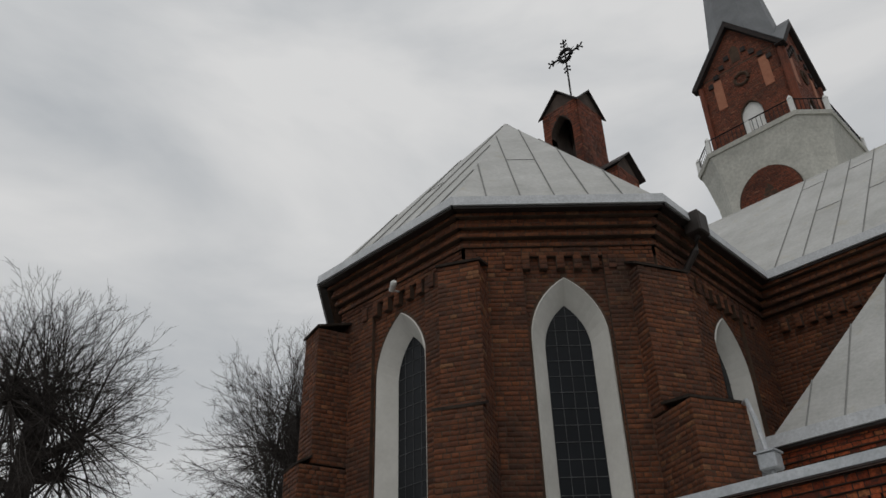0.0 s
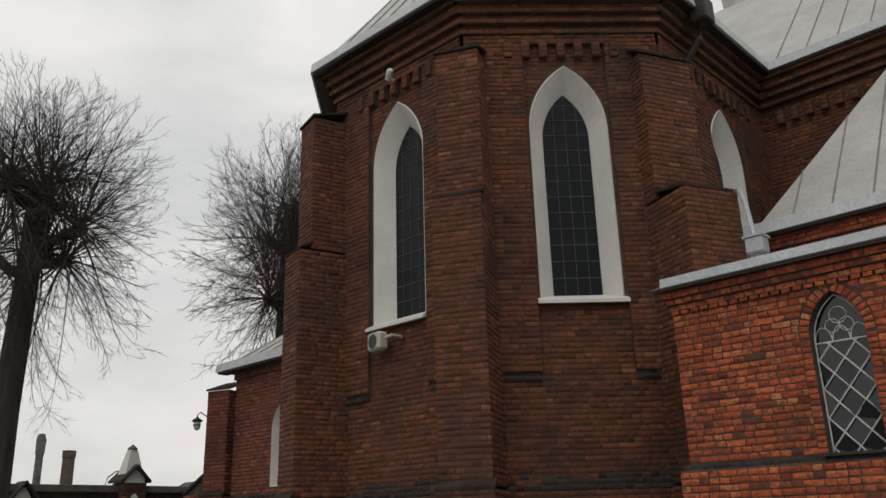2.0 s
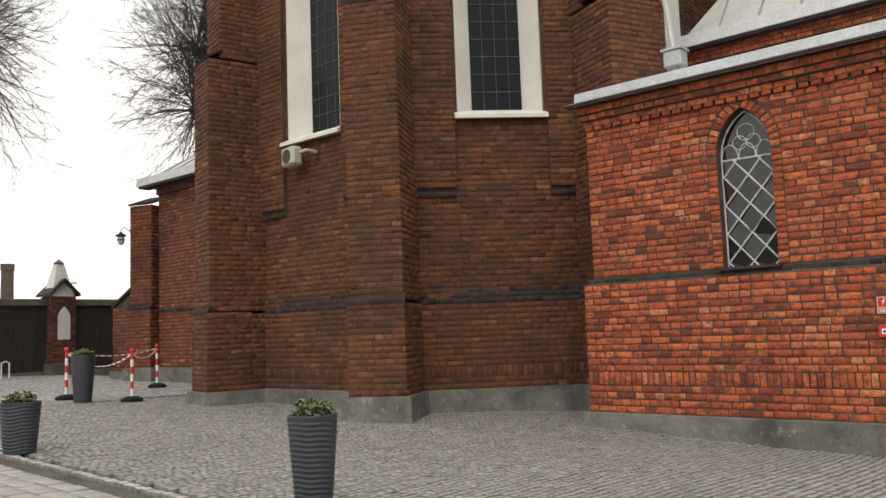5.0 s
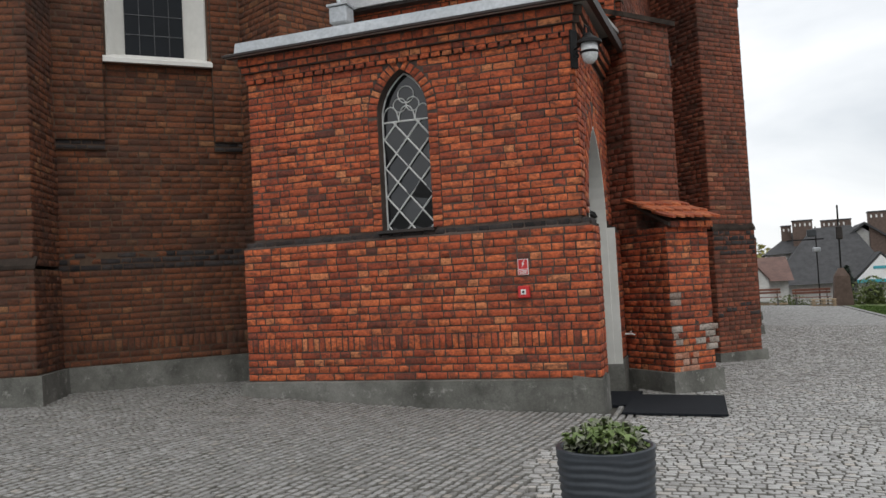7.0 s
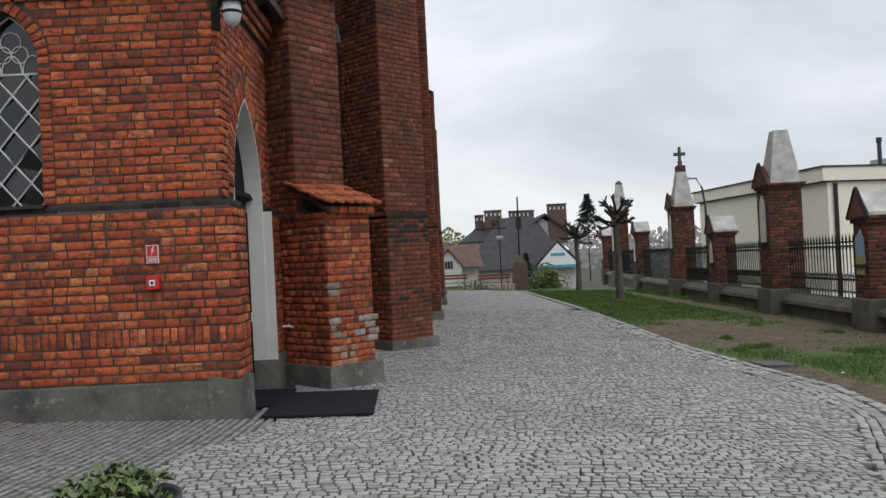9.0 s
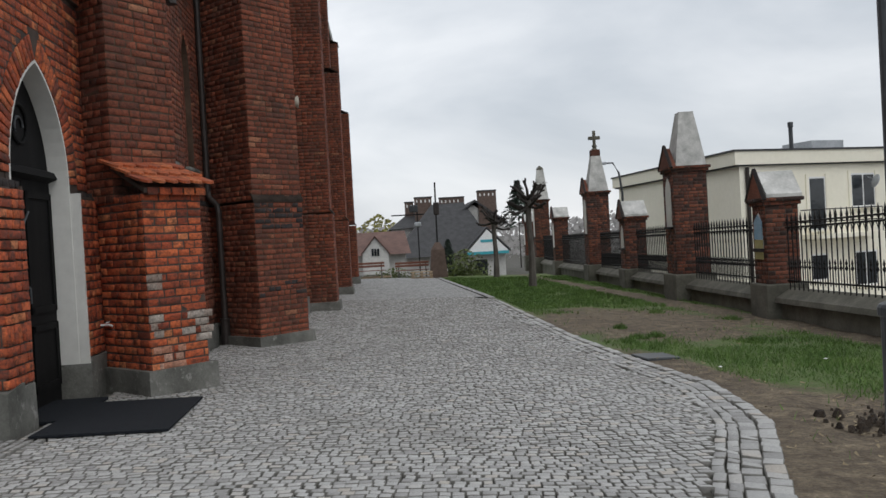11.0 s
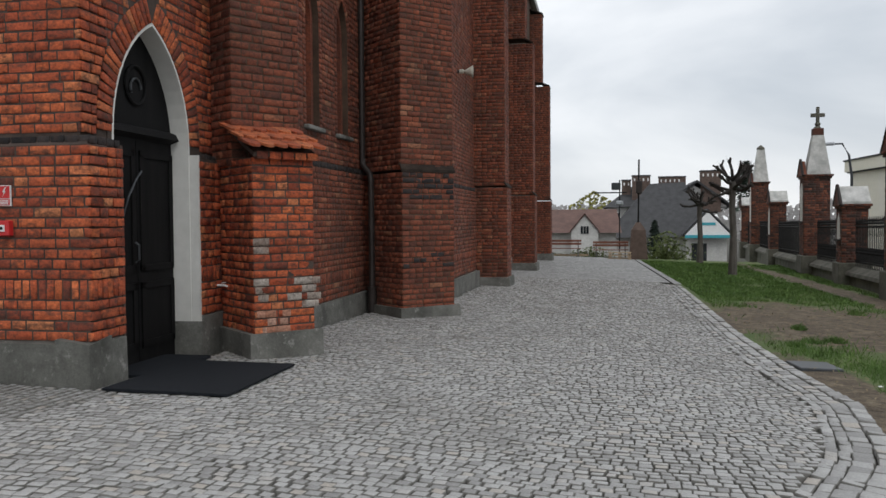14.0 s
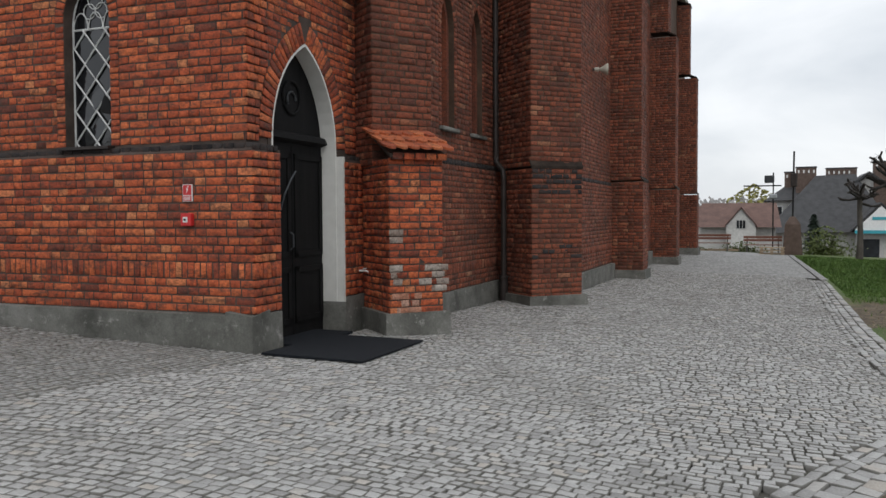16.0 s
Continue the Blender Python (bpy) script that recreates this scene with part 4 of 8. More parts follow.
# porch window
pw = tagged(new("window_porch", mesh_of("window_porch", sheet(PF_U, PWIN.line(), -0.16, 0.02))), "pointed leaded porch window with diamond panes", "window", kind="structure")
pw.data.materials.append(GLASS_GREY)


def came(parent, pl, pts, d, r=0.0125):
    part("lead_came", tube([pl.p(u, d, z) for u, z in pts], r, 5), LEAD, parent)


line = PWIN.line(10)
came(pw, PF_U, [(u * 0.97 + PWIN.c * 0.03, z - (0.03 if z > 3.3 else 0) + (0.02 if z < 2 else 0)) for u, z in line], -0.138, 0.012)
Z_T = 3.36
came(pw, PF_U, [(PWIN.c - 0.34, Z_T), (PWIN.c + 0.34, Z_T)], -0.15)
for k in range(-8, 14):
    for s in (-1, 1):
        pts = []
        for j in range(61):
            u = PWIN.c - 0.335 + 0.67 * j / 60
            z = 2.02 + k * 0.372 + s * (u - PWIN.c) * 1.16
            if 1.95 <= z <= Z_T:
                pts.append((u, z))
        if len(pts) > 2:
            came(pw, PF_U, [pts[0], pts[-1]], -0.136, 0.0115)
for c in (-0.225, 0, 0.225):
    came(pw, PF_U, [(PWIN.c + c + 0.11 * math.cos(math.pi * j / 10), Z_T + 0.2 * math.sin(math.pi * j / 10)) for j in range(11)], -0.15, 0.008)
for cu, cz, r in ((0, 3.7, 0.11), (-0.09, 3.57, 0.09), (0.09, 3.57, 0.09)):
    came(pw, PF_U, [(PWIN.c + cu + r * math.cos(math.tau * j / 16), cz + r * math.sin(math.tau * j / 16)) for j in range(17)], -0.15, 0.007)
grng0 = random.Random(4)
for i in range(-6, 12):
    for j in range(-6, 12):
        zc, du = 2.02 + 0.372 * (i + j + 1) / 2, 0.372 * (i - j) / 2.32
        if not (abs(du) < 0.36 and 1.85 < zc < 3.39):
            continue
        tu, tz = grng0.gauss(0, 0.1), grng0.gauss(0, 0.12)
        quad = [(du + a * 0.155, zc + b * 0.18) for a, b in ((-1, 0), (0, -1), (1, 0), (0, 1))]
        quad = [(max(min(u, 0.34), -0.34), max(min(z, 3.36), 1.96)) for u, z in quad]
        ringp = [PF_U.p(PWIN.c + u, -0.148 + (u - du) * tu + (z - zc) * tz, z) for u, z in quad]
        part("pane", prism(bmesh.new(), ringp, [q - PF_U.n * 0.006 for q in ringp]), GLASS_GREY, pw)
part("window_sill", boxed(-4.15, -3.37, 11.13, 11.3, 1.915, 1.95), DARK_METAL, pw)

# doorway
door = tagged(new("door_porch"), "black wooden double door under a pointed transom", "door", kind="structure")
DPL = Plane(-1.76, 11.24, -1.83, 14.5)
part("door_leaf", sheet(DPL, [(0.44, -0.38), (1.255, -0.38), (1.255, 2.0), (0.44, 2.0)], 0, 0.06), DOOR_WOOD, door)
part("door_leaf", sheet(DPL, [(1.265, -0.38), (2.07, -0.38), (2.07, 2.0), (1.265, 2.0)], 0, 0.06), DOOR_WOOD, door)
part("tympanum", sheet(DPL, [p for p in PDOOR.line(12) if p[1] >= 1.99], 0, 0.06), DOOR_WOOD, door)
tb = bmesh.new()
prism(tb, [DPL.p(0.44, 0, 2.02), DPL.p(2.06, 0, 2.02), DPL.p(2.06, 0.1, 2.06), DPL.p(0.44, 0.1, 2.06)], [DPL.p(0.44, 0, 2.16), DPL.p(2.06, 0, 2.16), DPL.p(2.06, 0.07, 2.13), DPL.p(0.44, 0.07, 2.13)])
part("transom", tb, DOOR_WOOD, door)
part("roundel", tube([DPL.p(1.26 + 0.2 * math.cos(math.tau * j / 20), 0.015, 2.58 + 0.2 * math.sin(math.tau * j / 20)) for j in range(21)], 0.018, 6), DOOR_WOOD, door)
part("roundel", tube([DPL.p(1.26 + 0.1 * math.cos(math.tau * j / 20), 0.015, 2.55 + 0.1 * math.sin(math.tau * j / 20)) for j in range(13)], 0.014, 6), LAMP_POST, door)
for a, b in ((0.5, 1.21), (1.31, 2.0)):
    for z0, z1 in ((-0.2, 0.5), (0.62, 1.9)):
        fr = bmesh.new()
        for r0, r1, q0, q1 in ((a, b, z0, z0 + 0.07), (a, b, z1 - 0.07, z1), (a, a + 0.07, z0, z1), (b - 0.07, b, z0, z1)):
            ring = [DPL.p(r0, 0.02, q0), DPL.p(r1, 0.02, q0), DPL.p(r1, 0.02, q1), DPL.p(r0, 0.02, q1)]
            prism(fr, ring, [q - DPL.n * 0.03 for q in ring])
        part("panel_moulding", fr, DOOR_WOOD, door)
part("iron_strap", tube([DPL.p(0.95, 0.03, 1.2), DPL.p(1.02, 0.05, 1.4), DPL.p(1.14, 0.06, 1.57), DPL.p(1.28, 0.05, 1.68)], 0.012, 5), LAMP_POST, door)
part("door_handle", tube([DPL.p(1.17, 0.03, 0.72), DPL.p(1.17, 0.07, 0.75), DPL.p(1.17, 0.07, 0.9), DPL.p(1.17, 0.03, 0.93)], 0.012, 6), LAMP_POST, door)
# white plaster reveal
rv = loft(PE_U, [p for p in PDOOR.line(12)], 0.004, PDOOR.line(12), -0.3)
ob = tagged(new("trim_door_reveal", mesh_of("trim_door_reveal", rv)), "white plaster reveal of the doorway", "door surround", kind="structure")
ob.data.materials.append(PLASTER)
sol = ob.modifiers.new("thickness", "SOLIDIFY")
sol.thickness, sol.offset = 0.03, -1
jb = boxed(-1.82, -1.485, 13.275, 13.315, -0.02, 1.9)
part("jamb_lower", jb, PLASTER, ob)
part("jamb_foot", boxed(-1.84, -1.465, 13.26, 13.33, -0.5, 0.0), CONCRETE, ob, "grey foot of the jamb")

# ---- chapel behind the porch ----
CH_S, CH_E = Plane(-6.66, 14.45, -1.35, 14.45), Plane(-1.35, 14.45, -1.35, 19.9)
cs = tagged(new("wall_chapel_south"), "brick wall of the chapel under a dentil cornice", "wall", kind="structure")
ms, bm = Masonry(), wall_mesh(CH_S, 0, CH_S.len, -0.6, 5.95, 0.5)
lay(ms, CH_S, 0.3, CH_S.len, 4.2, 5.45, rng)
cornice(ms, bm, CH_S, 0.3, CH_S.len, [(5.45, 5.55, 0.06), (5.55, 5.7, 0.1), (5.7, 5.95, 0.16)], rng, (5.2, 5.45, 0.4, CH_S.len))
part("wall_core", bm, MORTAR_DARK, cs)
ms.build(cs, B_PORCH, rng)
ce = tagged(new("wall_chapel_east"), "red brick chapel wall with a pair of slim pointed windows", "wall", kind="structure")
ms, black = Masonry(), Masonry()
cw = [Arch(16.72 - 14.45, 0.3, 2.6, 4.25, 4.9), Arch(18.2 - 14.45, 0.3, 2.6, 4.25, 4.9)]
bm = wall_mesh(CH_E, 0, CH_E.len, -1.0, 7.5, 0.5, cw)
wall_mesh(CH_E, 0, CH_E.len, -1.0, 1.98, 0.5, (), 0.06, bm)
lay(ms, CH_E, 0, CH_E.len, 2.08, 7.4, rng, [a.grown(0.12) for a in cw])
for a in cw:
    arch_ring(ms, CH_E, a, 0.12, rng)
    for k in range(21):
        for s in (-1, 1):
            ms.add(CH_E, a.c + s * (a.hw + 0.06), a.sill + 0.04 + k * 0.079, 0.11, 0.064, 0.011)
lay(ms, CH_E, 0, CH_E.len, -0.15, 1.98, rng, base=0.06, soldier=(3,), pieces=(0.4, 4.4, 0.3, 1.95))
lay(black, CH_E, 0, CH_E.len, 1.98, 2.08, rng, base=0.03)
part("wall_core", bm, MORTAR_DARK, ce)
ms.build(ce, B_SIDE, rng)
black.build(ce, B_BLACK, rng, "band_course")
part("plinth", wall_mesh(CH_E, 0, CH_E.len, -1.1, -0.15, 0.5, (), 0.14), CONCRETE, ce, "grey rendered plinth")
for i, a in enumerate(cw):
    win = tagged(new("window_chapel", mesh_of("window_chapel", sheet(CH_E, a.line(), -0.24))), "slim pointed leaded chapel window", "window", kind="structure")
    win.data.materials.append(GLASS_DARK)
    inner_a = Arch(a.c, a.hw - 0.09, a.sill, a.spring, a.apex - 0.1)
    part("brick_order", loft(CH_E, a.line(), -0.1, inner_a.line(), -0.1), B_SIDE, win, "recessed brick order")
    part("brick_order", loft(CH_E, inner_a.line(), -0.1, inner_a.line(), -0.24), B_SIDE, win)
    part("lead_edge", tube([CH_E.p(u, -0.225, z) for u, z in inner_a.line()], 0.014, 5), LEAD, win, "pale lead edging")
    for k in range(1, 9):
        z = a.sill + 0.26 * k
        h = a.half(z)
        if h > 0.03:
            part("glazing_bar", tube([CH_E.p(a.c - h, -0.205, z), CH_E.p(a.c + h, -0.2, z)], 0.011, 5), LEAD, win)
    for s in (-0.1, 0.1):
        part("glazing_bar", tube([CH_E.p(a.c + s, -0.2, a.sill), CH_E.p(a.c + s, -0.2, a.top(a.c + s))], 0.011, 5), LEAD, win)
    part("window_sill", boxed(-1.6, -1.27, 14.45 + a.c - 0.38, 14.45 + a.c + 0.38, a.sill - 0.07, a.sill, bevel=0.015), CONCRETE, win)
top = 10.25
roof_piece("roof_chapel", [(-5.75, 14.15, 6.07), (-1.1, 14.15, 6.07), (-1.1, 17.6, top), (-3.55, 17.6, top)], slope_seams((-5.75, 14.15, 6.07), (-1.1, 14.15, 6.07), (-3.55, 17.6, top), (-1.1, 17.6, top), 0.6), "weathered grey sheet metal chapel roof")
roof_piece("roof_chapel", [(-5.75, 17.6, 6.07), (-5.75, 14.15, 6.07), (-3.55, 17.6, top)], [], "weathered grey sheet metal hip of the chapel roof")
chapel_gutter = gutter([(-6.3, 14.15, 6.1), (-1.1, 14.15, 6.1)], "grey metal gutter of the chapel roof")
rh = hopper(chapel_gutter, -5.95, 14.1, 5.3)
part("hopper", boxed(-0.17, 0.17, -0.15, 0.17, 0, 0.33, bevel=0.02), ZINC, rh)
part("rim", boxed(-0.2, 0.2, -0.18, 0.2, 0.33, 0.38), ZINC, rh)
part("downpipe", tube([(0, 0, 0), (0, 0, -0.6)], 0.06), ZINC, rh)
for s in (1, -1):
    part("cross_rib", tube([(-0.15 * s, -0.155, 0.02), (0.15 * s, -0.155, 0.31)], 0.008, 4), ZINC, rh)

# ---- diagonal buttress with the new tile cap ----
CAP_L, CAP_U = Plane(-0.785, 13.19, -0.28, 13.73), Plane(-1.21, 13.58, -0.67, 14.31)
cb = tagged(new("tile_capped_buttress"), "diagonal brick buttress with new orange clay tile cap", "buttress")
ms, pale, bm = Masonry(), Masonry(), bmesh.new()
butt_stage(ms, bm, CAP_L, 0, CAP_L.len, 1.4, -0.5, 1.86)
part("lower_stage", bm, MORTAR, cb)
ms.build(cb, B_PORCH, rng)
ms, bm = Masonry(), bmesh.new()
butt_stage(ms, bm, CAP_U, 0, CAP_U.len, 1.0, 1.8, 4.9)
part("upper_stage", bm, MORTAR_DARK, cb)
ms.build(cb, B_SIDE, rng)
prng = random.Random(3)
spalled = Masonry()
for k in range(19):
    if k < 8:
        u, r = prng.uniform(0.03, 0.13), prng.randrange(4, 13)
    else:
        u, r = prng.uniform(0.45, 0.74), prng.randrange(4, 8)
    pale.add(CAP_L, u, -0.455 + 0.0908 * r + 0.272, prng.choice((0.12, 0.18)), 0.078, 0.0125)
for k in range(9):
    spalled.add(CAP_L, prng.uniform(0.06, 0.4), -0.455 + 0.0908 * prng.randrange(4, 7), prng.choice((0.1, 0.13)), 0.076, 0.013)
pale.build(cb, B_PALE, rng, "bleached_brick")
spalled.build(cb, B_SPALLED, rng, "spalled_brick")
part("weathering", slope_cap(CAP_U, 0, CAP_U.len, 0, -0.5, 4.9, 5.15), SOOT, cb, "blackened weathering course")
pb = bmesh.new()
prism(pb, [CAP_L.p(-0.09, 0.09, -0.8), CAP_L.p(CAP_L.len + 0.09, 0.09, -0.8), CAP_L.p(CAP_L.len + 0.09, -1.4, -0.8), CAP_L.p(-0.09, -1.4, -0.8)],
      [CAP_L.p(-0.08, 0.07, -0.12), CAP_L.p(CAP_L.len + 0.08, 0.07, -0.12), CAP_L.p(CAP_L.len + 0.08, -1.4, -0.12), CAP_L.p(-0.08, -1.4, -0.12)])
part("plinth", pb, CONCRETE, cb, "grey rendered plinth")
SL0, SL1 = CAP_L.p(0, 0.16, 1.93), CAP_L.p(0, -0.64, 2.37)
part("cap_bed", slope_cap(CAP_L, -0.02, CAP_L.len + 0.02, 0.08, -0.62, 1.86, 2.18, 0.0, 0.05), MORTAR, cb)
for row in range(3):
    f = row / 3
    n = 6
    for i in range(n + row % 2):
        wd = (CAP_L.len + 0.22) / n
        u = -0.11 + (i + 0.5 - 0.5 * (row % 2)) * wd
        half_l, half_r = max(-0.5, (-0.11 - u) / wd), min(0.5, (CAP_L.len + 0.11 - u) / wd)
        t0, t1 = 0.22 - 0.86 * f, 0.22 - 0.86 * (f + 0.42)
        z0, z1 = 1.92 + 0.33 * f + 0.035, 1.92 + 0.33 * (f + 0.42)
        shape = [(-0.5, 0.3), (-0.36, 0.1), (-0.15, 0.0), (0.15, 0.0), (0.36, 0.1), (0.5, 0.3), (0.5, 1), (-0.5, 1)]
        ring = [CAP_L.p(u + min(max(a, half_l), half_r) * wd * 0.96, t0 + (t1 - t0) * b, z0 + (z1 - z0) * b + prng.uniform(-0.002, 0.002)) for a, b in shape]
        tb = bmesh.new()
        prism(tb, ring, [q + Vector((0, 0, 0.028)) for q in ring])
        part("roof_tile", tb, TILE, cb)
for i in range(5):
    part("eave_brick", sheet(CAP_L, [(0.02 + i * 0.155, 1.84), (0.15 + i * 0.155, 1.84), (0.15 + i * 0.155, 1.92), (0.02 + i * 0.155, 1.92)], 0.09, 0.12), B_PORCH, cb)

# downpipe with a square head behind the porch eave
dp = tagged(new("porch_downpipe"), "pale metal downpipe with a square rainwater head above the porch", "downpipe")
part("head", boxed(-4.97, -4.7, 11.7, 11.95, 4.9, 5.14, bevel=0.02), ZINC, dp, "square rainwater head")
part("head_rim", boxed(-4.99, -4.68, 11.68, 11.97, 5.14, 5.17), ZINC, dp)
part("spout", tube([(-4.83, 11.82, 4.92), (-4.83, 11.82, 4.52)], 0.045, 8), ZINC, dp)
part("pipe", tube([(-4.86, 11.85, 5.15), (-4.94, 11.9, 5.72), (-5.3, 12.6, 6.3), (-5.62, 13.2, 6.5)], 0.04, 8), ZINC, dp)

# ---- bell turret over the chancel arch ----
def gable_roof(bm, x0, x1, y0, y1, z, rise, over=0.12, axis="y", thick=0.07):
    """A saddle roof; the ridge runs along the given axis."""
    x0, x1, y0, y1 = x0 - over, x1 + over, y0 - over, y1 + over
    if axis == "y":
        m = (x0 + x1) / 2
        for a, b in ((x0, m), (m, x1)):
            za, zb = (z, z + rise) if a == x0 else (z + rise, z)
            ring = [(a, y0, za), (b, y0, zb), (b, y1, zb), (a, y1, za)]
            prism(bm, ring, [(p[0], p[1], p[2] + thick) for p in ring])
    else:
        m = (y0 + y1) / 2
        for a, b in ((y0, m), (m, y1)):
            za, zb = (z, z + rise) if a == y0 else (z + rise, z)
            ring = [(x0, a, za), (x1, a, za), (x1, b, zb), (x0, b, zb)]
            prism(bm, ring, [(p[0], p[1], p[2] + thick) for p in ring])
    return bm


def cross_gable(h, over, z, rise, thick=0.06):
    """Four gables meeting over a square plan."""
    bm = bmesh.new()
    e = h + over
    for k in range(4):
        rot = pose(0, 0, 0, 0, 0, 90 * k)
        for s in (-1, 1):
            tri = [Vector((s * e, -e, z)), Vector((0, -e, z + rise)), Vector((0, 0, z + rise)), Vector((s * e, -e + 0.001, z))]
            tri = [rot @ q for q in tri[:3]]
            prism(bm, tri, [q + Vector((0, 0, thick)) for q in tri])
    return bm


turret = thing("bell_turret", -11.1, 18.0, 15.72, "small gabled brick bell turret with a metal cross", "turret")
ms = Masonry()
bw = bmesh.new()
TW = 0.68
for fx0, fy0, fx1, fy1 in ((-TW, -TW, TW, -TW), (TW, -TW, TW, TW), (TW, TW, -TW, TW), (-TW, TW, -TW, -TW)):
    pl = Plane(fx0, fy0, fx1, fy1)
    arch = Arch(TW, 0.4, 0.9, 2.55, 3.25) if fy0 == fy1 else None
    wall_mesh(pl, 0, 2 * TW, 0, 3.6, 0.28, [arch] if arch else (), 0, bw)
    lay(ms, pl, 0, 2 * TW, 0.2, 3.6, rng, [arch] if arch else ())
    g = [pl.p(0, 0, 3.6), pl.p(2 * TW, 0, 3.6), pl.p(TW, 0, 4.2)]
    prism(bw, g, [q - pl.n * 0.28 for q in g])
part("turret_body", bw, MORTAR, turret)
ms.build(turret, B_SIDE, rng)
part("turret_roof", cross_gable(TW, 0.1, 3.4, 0.85), DARK_METAL, turret, "dark sheet metal gables")
part("cross_staff", tube([(0.1, 0, 4.5), (0.1, 0, 7.1)], 0.03, 6), IRON, turret)
part("cross_arm", tube([(-0.5, 0, 6.35), (0.7, 0, 6.35)], 0.035, 6), IRON, turret)
part("cross_disc", tube([(0.1 + 0.24 * math.cos(math.tau * i / 18), 0, 6.35 + 0.24 * math.sin(math.tau * i / 18)) for i in range(19)], 0.07, 6), IRON, turret)
for ax_, az, dx, dz in ((0.1, 6.75, 0, 1), (-0.35, 6.35, -1, 0), (0.55, 6.35, 1, 0), (0.1, 5.85, 0, -1)):
    for s in (-1, 1):
        for k in (0.0, 0.16):
            part("scroll", tube([(ax_ + dx * k, 0, az + dz * k), (ax_ + dx * (k + 0.1) + s * 0.12 * abs(dz), 0, az + dz * (k + 0.1) + s * 0.12 * abs(dx))], [0.015, 0.035], 5), IRON, turret)
for i in range(8):
    a = math.tau * (i + 0.5) / 8
    part("ray", tube([(0.1 + 0.26 * math.cos(a), 0, 6.35 + 0.26 * math.sin(a)), (0.1 + 0.42 * math.cos(a), 0, 6.35 + 0.42 * math.sin(a))], [0.02, 0.006], 4), IRON, turret)
shoulder = thing("gable_shoulder", -9.98, 18.0, 14.6, "small gabled brick shoulder beside the bell turret", "turret")
sb, ms = bmesh.new(), Masonry()
for fx0, fy0, fx1, fy1 in ((-0.5, -0.55, 0.5, -0.55), (0.5, -0.55, 0.5, 0.55)):
    pl = Plane(fx0, fy0, fx1, fy1)
    lay(ms, pl, 0, pl.len, 0, 1.55, rng)
box(sb, -0.5, 0.5, -0.55, 0.55, 0, 1.55)
prism(sb, [(0.49, -0.55, 1.55), (0.49, 0.55, 1.55), (0.49, 0, 2.15)], [(-0.45, -0.55, 1.55), (-0.45, 0.55, 1.55), (-0.45, 0, 2.15)])
part("body", sb, MORTAR, shoulder)
ms.build(shoulder, B_SIDE, rng)
part("shoulder_roof", gable_roof(bmesh.new(), -0.5, 0.5, -0.55, 0.55, 1.5, 0.7, 0.16, "x", 0.05), DARK_METAL, shoulder, "dark sheet metal gable")

# ---- the far tower ----
TY = 38.0
TOWER_PLASTER = plain("grey_cream_plaster", (0.54, 0.54, 0.49), (0.68, 0.67, 0.61), 0.8, 0.9, bump=0.2)
tower = thing("church_tower", CX, TY, 0.0, "tall brick church tower with white balcony and slate spire", "tower")
part("tower_shaft", boxed(-2.45, 2.45, -2.45, 2.45, 0, 28.3), B_SIDE, tower)


def chamfer(h, c, z):
    return [(-h + c, -h, z), (h - c, -h, z), (h, -h + c, z), (h, h - c, z), (h - c, h, z), (-h + c, h, z), (-h, h - c, z), (-h, -h + c, z)]


fl_ = bmesh.new()
levels = [(2.9, 0.8, 22.6), (2.95, 0.85, 24.2), (3.1, 1.0, 25.9), (3.38, 1.2, 27.4), (3.56, 1.25, 28.1)]
for (h0, c0, z0), (h1, c1, z1) in zip(levels, levels[1:]):
    prism(fl_, chamfer(h0, c0, z0), chamfer(h1, c1, z1))
part("flared_cornice", fl_, TOWER_PLASTER, tower, "white flared balcony base")
for a in (0, 90, 180, 270):
    rot = pose(0, 0, 0, 0, 0, a)
    pl = Plane(-3.1, -3.18, 3.1, -3.18)
    ar = Arch(3.1, 1.62, 21.5, 24.6, 26.4)
    bmq = sheet(pl, ar.line(), -0.0, 0.06)
    bmesh.ops.transform(bmq, matrix=rot, verts=bmq.verts)
    if a in (0, 180):
        field = part("blind_arch", bmq, MORTAR_DARK, tower, "brick field under the balcony arch")
        pq = Plane(-3.1, -3.19, 3.1, -3.19) if a == 0 else Plane(3.1, 3.19, -3.1, 3.19)
        bricks_ = Masonry()
        for row in range(32):
            zb_ = 23.4 + row * 0.0925
            half = ar.half(zb_ + 0.05) - 0.06
            if half > 0.2:
                lay(bricks_, pq, 3.1 - half, 3.1 + half, zb_, zb_ + 0.0925, rng)
        bricks_.build(field, B_SIDE, rng)
    else:
        bmq.free()
    # A flat panel: the shade inside the opening is put into its dark colour.
    ar2 = Arch(3.1, 0.5 if a in (0, 180) else 0.35, 21.5, 24.0, 25.4)
    bmq = sheet(pl, ar2.line(), 0.02, 0.06)
    bmesh.ops.transform(bmq, matrix=rot, verts=bmq.verts)
    part("belfry_opening", bmq, MORTAR_DARK, tower)
rm = bmesh.new()
prism(rm, chamfer(3.62, 1.27, 28.1), chamfer(3.68, 1.3, 28.32))
part("balcony_slab", rm, TOWER_PLASTER, tower, "white moulded balcony edge")
ring = chamfer(3.52, 1.25, 28.3)
